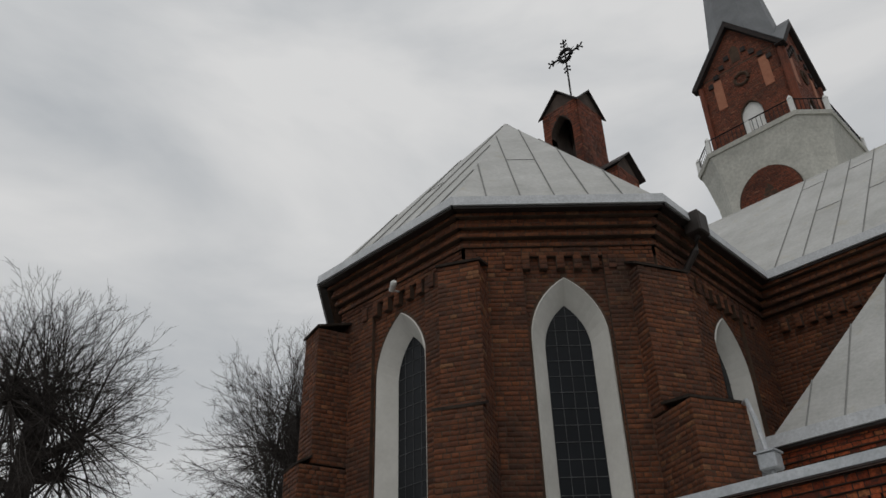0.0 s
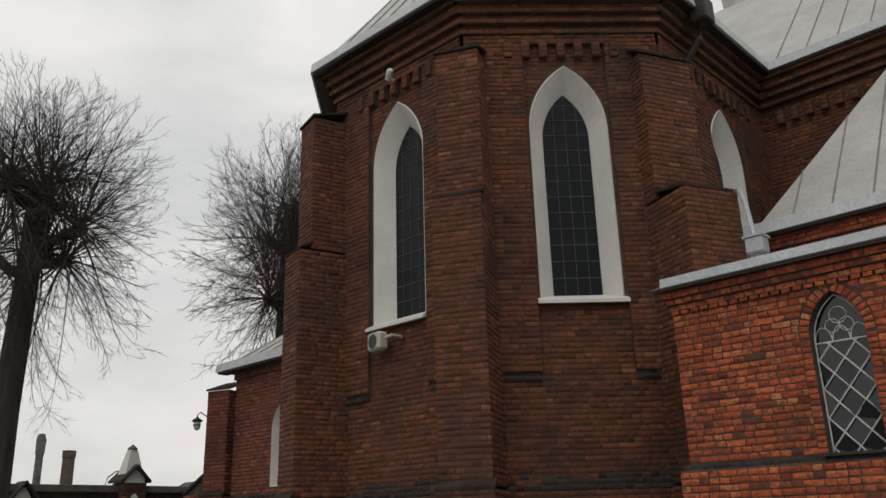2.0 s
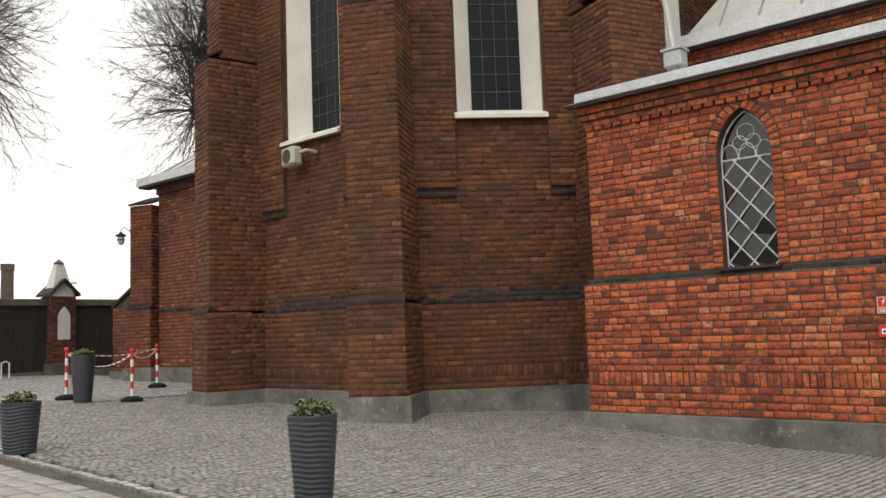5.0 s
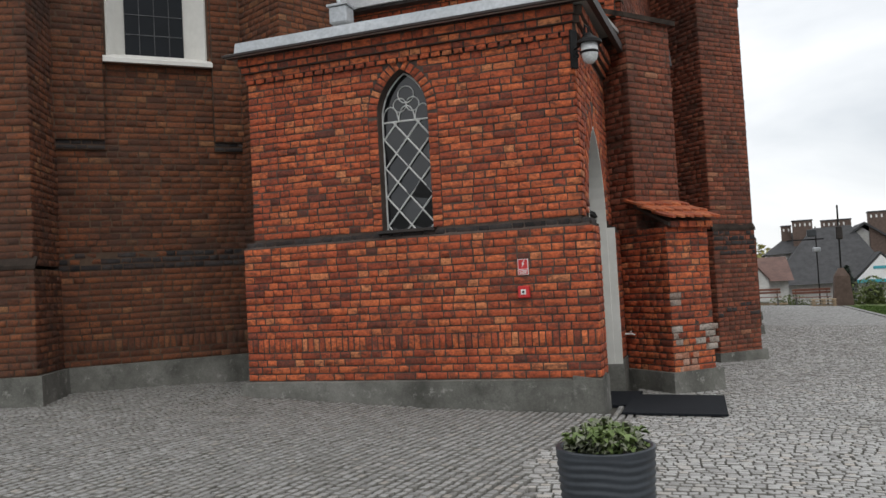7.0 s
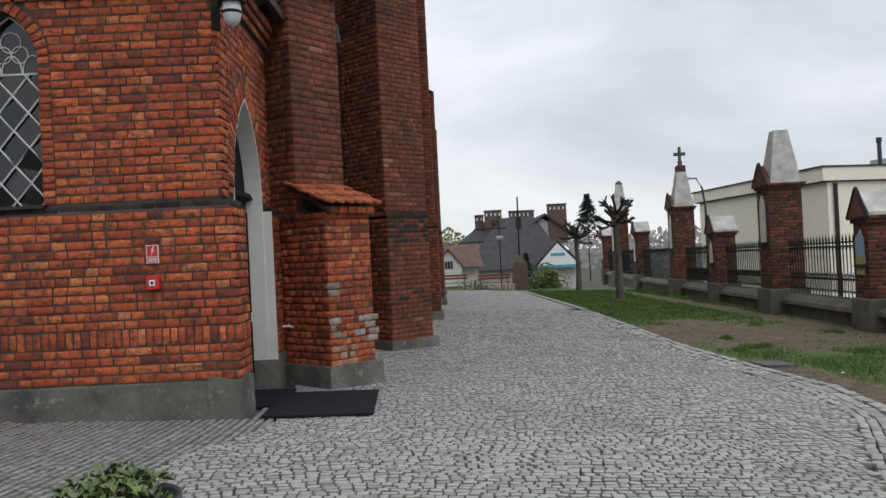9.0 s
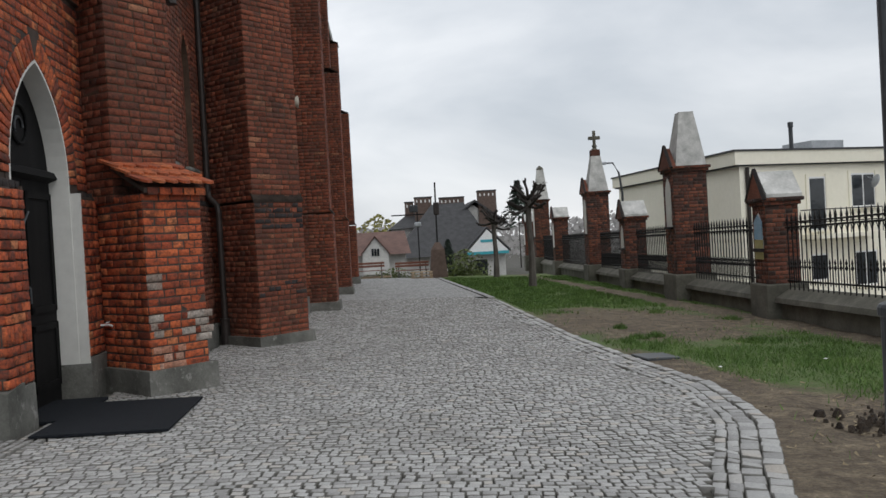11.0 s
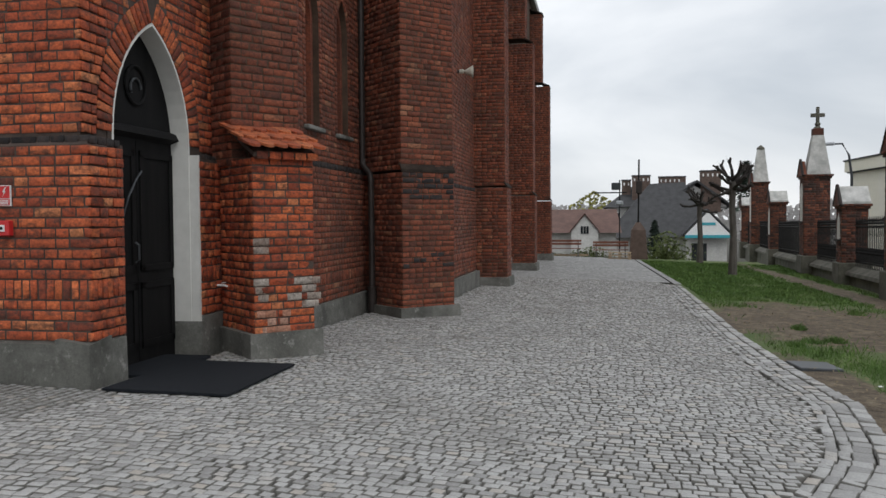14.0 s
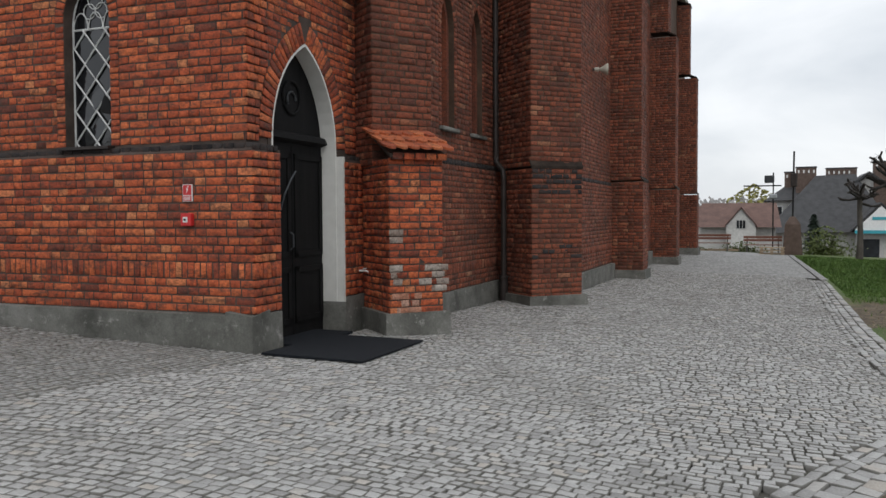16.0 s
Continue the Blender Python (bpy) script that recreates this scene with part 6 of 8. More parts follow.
# ---- street lamps, stacks behind the west fence ----
def round_stack(x, y, r, z1, label, material, collar=False):
    s = thing("factory_chimney", x, y, -2, label, "chimney")
    part("shaft", lathe([(r * 1.15, 0), (r, z1 + 2)], 20), material, s)
    part("rim", lathe([(r * 1.12, z1 + 1.6), (r * 1.12, z1 + 2.05)], 20), material, s)
    if collar:
        part("platform", lathe([(r, z1 - 1.6), (r * 1.9, z1 - 1.5), (r * 1.9, z1 - 1.0), (r, z1 - 0.9)], 16), material, s)
        part("head", lathe([(r * 1.2, z1 + 1.2), (r * 1.35, z1 + 2.2), (r * 0.8, z1 + 2.6)], 16), material, s)
    return s


round_stack(-60, 22.9, 0.24, 7.4, "slim pale factory chimney with a platform", CONCRETE, True)
round_stack(-60, 24.9, 0.4, 6.9, "brown brick factory chimney", CHIMNEY)


def street_lamp(x, y, z0, z1, turn, reach, label):
    l = thing("street_lamp", x, y, z0, label, "street lamp", "street lamps", turn=turn)
    h = z1 - z0
    part("pole", tube([(0, 0, 0), (0, 0, h * 0.8), (reach * 0.15, 0, h * 0.93), (reach * 0.5, 0, h), (reach, 0, h)], [0.09, 0.06, 0.05, 0.045, 0.04], 8), LAMP_POST, l)
    part("lamp_head", boxed(reach - 0.1, reach + 0.55, -0.12, 0.12, h - 0.06, h + 0.08, bevel=0.04), ZINC, l)
    return l


street_lamp(-60, 27.6, 0, 5.6, 35, 1.7, "curved grey street lamp beyond the fence")
street_lamp(-60, 37.5, 0, 6.6, 25, 1.7, "curved grey street lamp beyond the fence")
street_lamp(14.1, 45, -3, 4.5, 165, 0.8, "curved grey street lamp beyond the railings")
for (x, y, z, w_, h_) in ((-58, 20.3, 1, 3.0, 2.6), (-58, 34.0, 1, 2.0, 3.2), (-62, 45.0, 1, 2.6, 3.4)):
    hh = thing("house", x, y, z, "grey house top beyond the boarded fence", "house", "houses beyond the west fence")
    part("wall", boxed(-2, 2, -w_ / 2, w_ / 2, 0, h_), CHIMNEY, hh)
    part("roof", gable_roof(bmesh.new(), -2, 2, -w_ / 2, w_ / 2, h_, 0.7, 0.2, "x"), SLATE, hh)

tap = thing("garden_tap", -1.5, 13.72, 0.38, "pale metal tap on the porch wall", "tap")
part("pipe", tube([(-0.02, 0, 0), (0.1, 0, 0), (0.16, 0, -0.02), (0.17, 0, -0.08)], 0.014, 6), WHITE, tap)
part("handle", tube([(0.09, -0.05, 0.03), (0.09, 0.05, 0.03)], 0.008, 5), WHITE, tap)

# ---- east railings with brick pillars ----
def fence_x(y):
    return 10.13 + 0.057 * (y - 19.6)


def fence_z(y):
    """Foot of the railings, level with the yard to its far end."""
    return G(min(fence_x(y), 11.2), min(y, 50.0)) - 0.1


def gate_pillar(y, tall, seed, label, picture=False, cross=False, rounded=False, extra=0.0):
    x = fence_x(y)
    zg = fence_z(y)
    p = thing("railing_pillar", x, y, zg, label, "pillar", "railing pillars", turn=-3.3)
    w = 0.96 if tall else (0.69 if picture else 0.78)
    foot, top_ = (0.86, 3.75 + extra) if tall else (0.84, 2.55 + extra)
    ms_, core = Masonry(), bmesh.new()
    h = w / 2
    box(core, -h, h, -h, h, foot - 0.1, top_)
    for a in ((-h, -h, h, -h), (-h, h, -h, -h)):
        lay(ms_, Plane(*a), 0, w, foot, top_ - 0.16, rng)
    for pr, z in ((0.05, top_ - 0.16), (0.1, top_ - 0.08)):
        box(core, -h - pr, h + pr, -h - pr, h + pr, z, z + 0.08)
        for a in ((-h - pr, -h - pr, h + pr, -h - pr), (-h - pr, h + pr, -h - pr, -h - pr)):
            lay(ms_, Plane(*a), 0, w + 2 * pr, z, z + 0.08, rng)
    part("shaft_core", core, MORTAR, p)
    ms_.build(p, B_FENCE, rng)
    part("foot", boxed(-h - 0.1, h + 0.1, -h - 0.1, h + 0.1, -0.3, foot, bevel=0.025), WALL_STONE, p, "mossy concrete foot")
    gb = bmesh.new()
    prism(gb, [(-h - 0.08, -h - 0.06, top_), (-h - 0.08, h + 0.06, top_), (-h - 0.08, 0, top_ + 0.55)], [(-h + 0.1, -h - 0.06, top_), (-h + 0.1, h + 0.06, top_), (-h + 0.1, 0, top_ + 0.55)])
    part("gable", gb, B_FENCE, p, "brick gable")
    for s in (-1, 1):
        part("gable_edge", tube([(-h - 0.06, s * (h + 0.14), top_ - 0.04), (-h - 0.06, 0, top_ + 0.62)], 0.05, 4), B_BLACK, p, "blackened gable edging")
    if tall:
        tip = top_ + (1.55 if not rounded else 1.95)
        q = 0.2
        cap = bmesh.new()
        prism(cap, [(-h + 0.1, -h, top_), (h + 0.02, -h, top_), (h + 0.02, h, top_), (-h + 0.1, h, top_)], [(-q + 0.08, -q, tip), (q + 0.08, -q, tip), (q + 0.08, q, tip), (-q + 0.08, q, tip)])
        part("white_cap", cap, CAP_RENDER, p, "white rendered tapering cap")
        if rounded:
            part("cap_top", lathe([(q * 1.2, tip), (q * 1.1, tip + 0.12), (0.03, tip + 0.28)], 12), WALL_STONE, p).location = (0.08, 0, 0)
        if cross:
            part("collar", boxed(-0.12, 0.28, -0.2, 0.2, tip, tip + 0.28, bevel=0.02), B_FENCE, p)
            z = tip + 0.28
            part("cross_foot", lathe([(0.16, z), (0.08, z + 0.1), (0.12, z + 0.18), (0.07, z + 0.24)], 10), WALL_STONE, p).location = (0.08, 0, 0)
            part("cross_post", boxed(0.02, 0.14, -0.07, 0.07, z + 0.2, z + 0.85, bevel=0.02), WALL_STONE, p)
            part("cross_arm", boxed(-0.18, 0.34, -0.06, 0.06, z + 0.45, z + 0.6, bevel=0.02), WALL_STONE, p)
    else:
        sd = bmesh.new()
        for s in (-1, 1):
            ringr = [(-h, s * (h + 0.1), top_), (h + 0.06, s * (h + 0.1), top_), (h + 0.06, 0, top_ + 0.5), (-h, 0, top_ + 0.5)]
            prism(sd, ringr, [(a, b, c + 0.07) for a, b, c in ringr])
        prism(sd, [(h, -h, top_), (h, h, top_), (h, 0, top_ + 0.55)], [(h - 0.2, -h, top_), (h - 0.2, h, top_), (h - 0.2, 0, top_ + 0.55)])
        part("white_cap", sd, CAP_RENDER, p, "white rendered saddle cap")
    npl = Plane(-h, h, -h, -h)
    na = Arch(h, w * 0.27, foot + (1.35 if tall else 0.75), top_ - 0.75, top_ - 0.3)
    part("niche", sheet(npl, na.line(6), 0.018, 0.03), PLASTER, p, "white plastered niche")
    part("niche_sill", boxed(-h - 0.09, -h + 0.05, -w * 0.32, w * 0.32, na.sill - 0.07, na.sill), B_BLACK, p)
    if picture:
        part("picture_sky", sheet(npl, [(h - 0.2, 1.78), (h + 0.2, 1.78), (h + 0.2, 2.16), (h, 2.3), (h - 0.2, 2.16)], 0.04, 0.02), PIC_BLUE, p, "blue upper half of a faded picture")
        part("picture_field", sheet(npl, [(h - 0.2, 1.36), (h + 0.2, 1.36), (h + 0.2, 1.77), (h - 0.2, 1.77)], 0.04, 0.02), PIC_YELLOW, p, "yellow lower half of a faded picture")
    return p


PIC_BLUE = plain("faded_blue", (0.2, 0.36, 0.5), (0.32, 0.45, 0.55), 4, 0.7, bump=0)
PIC_YELLOW = plain("faded_yellow", (0.36, 0.32, 0.12), (0.45, 0.4, 0.18), 6, 0.7, bump=0)
PILLARS = [(14.7, True), (20.85, False), (26.9, True), (33.2, False), (39.6, True), (49.8, False), (57.5, True), (64.0, False)]
gate_pillar(14.7, True, 0, "tall brick railing pillar with a white tapering cap", extra=-0.25)
gate_pillar(20.85, False, 1, "low brick railing pillar with saddle cap and picture", picture=True, extra=0.1)
gate_pillar(26.9, True, 2, "tall brick railing pillar with a white tapering cap", extra=0.15)
gate_pillar(33.2, False, 3, "low brick railing pillar with white saddle cap", extra=0.17)
gate_pillar(39.6, True, 4, "tall brick railing pillar crowned by a stone cross", cross=True, extra=0.3)
gate_pillar(49.8, False, 5, "low brick railing pillar with white saddle cap", extra=0.72)
gate_pillar(57.5, True, 6, "tall brick railing pillar with rounded white cap", rounded=True, extra=0.88)
gate_pillar(64.0, False, 7, "low brick railing pillar with white saddle cap", extra=0.75)

bar_me = mesh_of("bar", lathe([(0.015, 0), (0.015, 1.45), (0.03, 1.47), (0.014, 1.5), (0.028, 1.56), (0.0015, 1.7)], 6))
bar_me.materials.append(IRON)
knob_me = mesh_of("lance", lathe([(0.01, 0.0), (0.01, 0.3), (0.034, 0.35), (0.012, 0.4), (0.026, 0.44), (0.002, 0.52)], 6))
knob_me.materials.append(IRON)
arch_me = mesh_of("arch", tube([(0, 0, 0), (0, 0.012, 0.16), (0, 0.05, 0.25), (0, 0.1, 0.31), (0, 0.15, 0.25), (0, 0.188, 0.16), (0, 0.2, 0)], 0.011, 4))
arch_me.materials.append(IRON)
ends = [9.4] + [y for y, _ in PILLARS]
for ya, yb in zip(ends, ends[1:]):
    ta = dict(PILLARS).get(ya, True)
    tb_ = dict(PILLARS)[yb]
    y0, y1 = ya + (0.58 if ta else 0.49), yb - (0.58 if tb_ else 0.49)
    x0, x1 = fence_x(y0), fence_x(y1)
    z0, z1 = fence_z(y0), fence_z(y1)
    wl = tagged(new("railing_wall"), "low mossy concrete wall with a sloped coping", "wall", "railing walls")
    pl = Plane(x0, y0, x1, y1)
    lo = bmesh.new()
    prism(lo, [pl.p(0, 0.16, z0 - 0.4), pl.p(pl.len, 0.16, z1 - 0.4), pl.p(pl.len, -0.16, z1 - 0.4), pl.p(0, -0.16, z0 - 0.4)], [pl.p(0, 0.16, z0 + 0.46), pl.p(pl.len, 0.16, z1 + 0.46), pl.p(pl.len, -0.16, z1 + 0.46), pl.p(0, -0.16, z0 + 0.46)])
    part("wall_body", lo, WALL_STONE, wl)
    cp = bmesh.new()
    prism(cp, [pl.p(0, 0.26, z0 + 0.46), pl.p(pl.len, 0.26, z1 + 0.46), pl.p(pl.len, -0.3, z1 + 0.46), pl.p(0, -0.3, z0 + 0.46)], [pl.p(0, 0.06, z0 + 0.76), pl.p(pl.len, 0.06, z1 + 0.76), pl.p(pl.len, -0.27, z1 + 0.56), pl.p(0, -0.27, z0 + 0.56)])
    part("coping", cp, WALL_STONE, wl, "sloped mossy coping")
    rl = tagged(new("iron_railing"), "black wrought iron railing with spear points", "railing", "iron railings")
    for hz in (0.9, 2.0, 2.1):
        part("rail", tube([(x0, y0, z0 + hz), (x1, y1, z1 + hz)], 0.02, 5), IRON, rl)
    n = max(int(round((y1 - y0) / 0.2)), 4)
    if ya < 34:
        for k in range(n):
            f = (k + 0.5) / n
            o = new("bar", bar_me)
            o.parent = rl
            o.location = (x0 + (x1 - x0) * f, y0 + (y1 - y0) * f, z0 + (z1 - z0) * f + 0.6)
            if k < n - 1:
                o = new("arch", arch_me)
                o.parent = rl
                o.location = (x0 + (x1 - x0) * f, y0 + (y1 - y0) * f, z0 + (z1 - z0) * f + 1.7)
                o.scale = (1, (y1 - y0) / n / 0.2, 1)
                o = new("lance", knob_me)
                o.parent = rl
                o.location = (x0 + (x1 - x0) * (f + 0.5 / n), y0 + (y1 - y0) * (f + 0.5 / n), z0 + (z1 - z0) * f + 0.84)
    else:
        for k in range(n):
            f = (k + 0.5) / n
            o = new("bar", bar_me)
            o.parent = rl
            o.location = (x0 + (x1 - x0) * f, y0 + (y1 - y0) * f, z0 + (z1 - z0) * f + 0.6)


# ---- cream building beyond the railings ----
blk = thing("office_building", 0, 0, 0, "cream rendered flat-roofed building with windows", "building")
outline = [(16.4, 53.4), (17.5, 38.8), (30.0, 42.4), (38, 52), (30, 66)]


def slab(bm, pts, z0, z1):
    return prism(bm, [(x, y, z0) for x, y in pts], [(x, y, z1) for x, y in pts])


def spread(pts, by):
    return [(x + (by if x > 25 else -by), y + (by if y > 50 else -by)) for x, y in pts]


part("wall", slab(bmesh.new(), outline, -6, 3.58), CREAM, blk)
part("parapet", slab(bmesh.new(), spread(outline, 0.3), 3.62, 4.2), CREAM, blk, "cream parapet band")
part("roof_edge", slab(bmesh.new(), spread(outline, 0.37), 4.2, 4.28), SLATE, blk, "dark sheet edge")
# Dark slab drawn in for the shade under the parapet.
part("shadow_strip", slab(bmesh.new(), spread(outline, 0.2), 3.56, 3.62), SLATE, blk)
WP = Plane(17.5, 38.8, 30.0, 42.4)
FACE = WP.n if WP.n.y < 0 else -WP.n


def on_face(u, out_by, z):
    q = WP.p(u, 0, z)
    return q + FACE * out_by


def face_box(u0, u1, d0, d1, z0, z1):
    return prism(bmesh.new(), [on_face(u0, d1, z0), on_face(u1, d1, z0), on_face(u1, d0, z0), on_face(u0, d0, z0)],
                 [on_face(u0, d1, z1), on_face(u1, d1, z1), on_face(u1, d0, z1), on_face(u0, d0, z1)])


part("roof_stair_house", face_box(6.6, 8.6, -4.5, -2.5, 4.28, 4.95), ZINC, blk)
part("flue", lathe([(0.1, 4.28), (0.1, 5.6), (0.13, 5.62), (0.13, 5.85)], 12), LAMP_POST, blk).location = on_face(5.3, -2.5, 0)
part("roof_box", boxed(22.4, 23.0, 43.2, 43.8, 4.28, 4.6), LAMP_POST, blk)
for u0, u1, z0, z1, panes in ((3.79, 4.77, 0.56, 3.0, 1), (6.29, 7.76, 1.52, 3.1, 2), (3.76, 4.75, -1.73, -0.5, 1), (6.33, 7.7, -2.14, -0.5, 2), (10.0, 11.4, 1.52, 3.1, 2), (10.0, 11.4, -2.14, -0.5, 2)):
    wn_ = part("window", face_box(u0, u1, -0.1, 0.012, z0, z1), WHITE, blk, "white framed window")
    wd = (u1 - u0 - 0.07 * (panes + 1)) / panes
    for k in range(panes):
        ua = u0 + 0.07 + k * (wd + 0.07)
        part("pane", face_box(ua, ua + wd, 0.0, 0.016, z0 + 0.08, z1 - 0.08), GLASS_WIN, wn_)
    part("reveal", face_box(u0 - 0.16, u0, 0.0, 0.05, z0, z1 + 0.12), CREAM, wn_)
    part("reveal", face_box(u1, u1 + 0.16, 0.0, 0.05, z0, z1 + 0.12), CREAM, wn_)
    part("sill", face_box(u0 - 0.15, u1 + 0.15, 0.0, 0.14, z0 - 0.07, z0), CREAM, wn_)
part("downpipe", tube([on_face(0.35, 0.1, 3.5), on_face(0.35, 0.1, -6)], 0.09, 8), DARK_METAL, blk)
part("balcony_slab", face_box(3.3, 7.2, 0.0, 1.0, 0.2, 0.4), CREAM, blk)
for z in (0.95, 1.5):
    part("balcony_rail", tube([on_face(3.3, 0.0, z), on_face(3.3, 0.95, z), on_face(7.1, 0.95, z), on_face(7.1, 0.0, z)], 0.025, 5), IRON, blk)
for k in range(5):
    part("balcony_post", tube([on_face(3.3 + k * 0.95, 0.95, 0.4), on_face(3.3 + k * 0.95, 0.95, 1.5)], 0.02, 4), IRON, blk)
part("satellite_arm", tube([on_face(7.3, 0.05, 2.9), on_face(7.3, 0.5, 2.75)], 0.02, 5), ZINC, blk)
part("satellite_dish", lathe([(0.01, -0.06), (0.16, -0.045), (0.3, 0.0), (0.31, 0.015), (0.16, -0.03), (0.01, -0.045)], 16), ZINC, blk).matrix_local = Matrix.Translation(on_face(7.2, 0.55, 2.7)) @ Matrix.Rotation(1.9, 4, "Y")

# Unseen pale ground, added to bounce light onto the cream wall.
V, F = [], []
for i in range(14):
    for xv in (13.2, 15.0, 17.5, 22.0, 30.0):
        V.append((xv, 14 + i * 2.2, G(xv, 14 + i * 2.2) + 0.02))
    if i:
        o = (i - 1) * 5
        F += [(o + j, o + j + 1, o + j + 6, o + j + 5) for j in range(4)]
tagged(part("pavement_lower_yard", (V, F), PAVER), "pale ground sheet added to bounce light onto the cream building", "paving", kind="structure")

# ---- houses down the hill ----
house = thing("pension_house", -1.36, -3.06, 0.28, "large pale house with dark grey hipped roofs", "house")
house.scale = (1.85, 1.85, 1.85)
part("wall", boxed(2.6, 11.2, 76.2, 84, -6, -0.9), PALE_WALL, house)
rf = bmesh.new()
prism(rf, [(2.4, 75.2, -1.15), (11.9, 75.2, -1.0), (11.9, 85, -1.0), (2.4, 85, -1.15)], [(6.4, 80.6, 3.6), (9.4, 80.6, 3.7), (9.4, 81.4, 3.7), (6.4, 81.4, 3.6)])
part("roof", rf, SLATE, house, "dark grey hipped roof")
part("upper_wall", boxed(2.8, 11.4, 81, 90, -1, 1.6), PALE_WALL, house)
rf = bmesh.new()
prism(rf, [(2.3, 80.4, 1.5), (8.6, 80.4, 1.7), (8.6, 91, 1.7), (2.3, 91, 1.5)], [(5, 84, 3.55), (8.2, 84, 3.6), (8.2, 86, 3.6), (5, 86, 3.55)])
part("upper_roof", rf, SLATE, house)
gbm = bmesh.new()
prism(gbm, [(7.9, 80.2, 1.5), (13.0, 80.2, 1.5), (10.2, 80.2, 3.4)], [(7.9, 86, 1.5), (13.0, 86, 1.5), (10.2, 86, 3.4)])
part("gable_wall", gbm, PALE_WALL, house)
part("gable_roof", gable_roof(bmesh.new(), 7.6, 13.2, 79.9, 87, 1.45, 2.2, 0.2, "y", 0.2), SLATE, house)
pg = bmesh.new()
prism(pg, [(8.9, 74.4, -0.9), (12.5, 74.4, -0.9), (10.7, 74.4, 1.0)], [(8.9, 76.5, -0.9), (12.5, 76.5, -0.9), (10.7, 76.5, 1.0)])
part("porch_gable", pg, WHITE, house, "white porch gable with a turquoise strip")
part("porch_roof", gable_roof(bmesh.new(), 8.8, 12.6, 74.45, 78, -0.95, 2.05, 0.1, "y", 0.14), SLATE, house)
part("sign_strip", boxed(8.9, 12.5, 74.3, 74.39, -1.15, -0.9), SATIN_BLUE, house, "turquoise sign strip")
part("sign_mark", boxed(10.1, 11.3, 74.36, 74.395, -0.1, 0.12), SATIN_BLUE, house)
part("porch_wall", boxed(9.1, 12.3, 75.2, 77, -6, -1.0), PALE_WALL, house)
part("porch_door", boxed(9.5, 10.7, 75.12, 75.22, -3.2, -1.6), GLASS_WIN, house, "grey glazed door")
for x, y, z0, z1, wd in ((11.6, 80.5, 1, 4.6, 1.7), (4.4, 83, 2.0, 4.0, 0.8), (5.7, 82, 1.5, 4.35, 1.6), (8.6, 84, 2.5, 4.3, 2.4)):
    chm = part("chimney", boxed(x - wd / 2, x + wd / 2, y - 0.5, y + 0.5, z0, z1), CHIMNEY, house)
    part("chimney_cap", boxed(x - wd / 2 - 0.05, x + wd / 2 + 0.05, y - 0.55, y + 0.55, z1, z1 + 0.1), SLATE, chm)
    for k in range(int(wd / 0.4)):
        part("vent", boxed(x - wd / 2 + 0.14 + k * 0.4, x - wd / 2 + 0.26 + k * 0.4, y - 0.53, y - 0.49, z1 - 0.45, z1 - 0.2), WHITE, chm)
for x, z in ((3.5, 0.5), (4.6, 0.6)):
    wi = part("window", boxed(x - 0.35, x + 0.35, 80.9, 81.0, z - 0.6, z + 0.6), WHITE, house)
    part("pane", boxed(x - 0.27, x + 0.27, 80.86, 80.9, z - 0.5, z + 0.5), GLASS_WIN, wi)
part("side_wall", boxed(2.2, 3.0, 79, 86, -6, -0.3), PALE_WALL, house)
part("side_roof", gable_roof(bmesh.new(), 2.0, 3.2, 78.6, 86, -0.4, 1.1, 0.2, "x", 0.15), SLATE, house)
part("downpipe", tube([(2.5, 75.3, -1.2), (2.6, 75.9, -1.6), (2.6, 76.05, -6)], 0.07, 6), DARK_METAL, house)

low = thing("red_roofed_house", 0, 0, 0, "low house with weathered red roof and pale gable", "house")
part("wall", boxed(-3.4, 4.4, 100, 108, -6, -0.2), PALE_WALL, low)
rf = bmesh.new()
prism(rf, [(-4, 99, -0.4), (5, 99, -0.4), (5, 109, -0.4), (-4, 109, -0.4)], [(-3.5, 103.8, 2.3), (4.5, 103.8, 2.3), (4.5, 104.2, 2.3), (-3.5, 104.2, 2.3)])
part("roof", rf, RED_ROOF, low)
gbm = bmesh.new()
prism(gbm, [(-0.6, 98.6, -2.6), (2.4, 98.6, -2.6), (2.4, 98.6, -0.2), (0.9, 98.6, 1.6), (-0.6, 98.6, -0.2)], [(-0.6, 103, -2.6), (2.4, 103, -2.6), (2.4, 103, -0.2), (0.9, 103, 1.6), (-0.6, 103, -0.2)])
part("gable_wall", gbm, PALE_WALL, low)
part("gable_roof", gable_roof(bmesh.new(), -0.6, 2.4, 98.5, 103, -0.3, 2.0, 0.15, "y", 0.15), RED_ROOF, low)
for k in (-0.32, 0, 0.32):
    part("window", boxed(0.9 + k - 0.12, 0.9 + k + 0.12, 98.52, 98.6, -0.5, 0.35), GLASS_WIN, low)
for i, (x, y, wd, hz) in enumerate(((-14, 112, 7, 0.5), (-22, 125, 9, 1.5), (-8, 128, 8, 2.0), (-33, 118, 8, 1.2))):
    hs = thing("village_house", x, y, -6, "distant village house with a red-brown roof", "house", "distant houses")
    part("wall", boxed(-wd / 2, wd / 2, -4, 4, 0, 4.5 + hz * 0.5), PALE_WALL, hs)
    part("roof", gable_roof(bmesh.new(), -wd / 2, wd / 2, -4, 4, 4.4 + hz * 0.5, 2.6, 0.4, "x", 0.2), RED_ROOF, hs)
    part("chimney", boxed(1, 1.7, -0.4, 0.4, 6, 8.2 + hz * 0.5), CHIMNEY, hs)


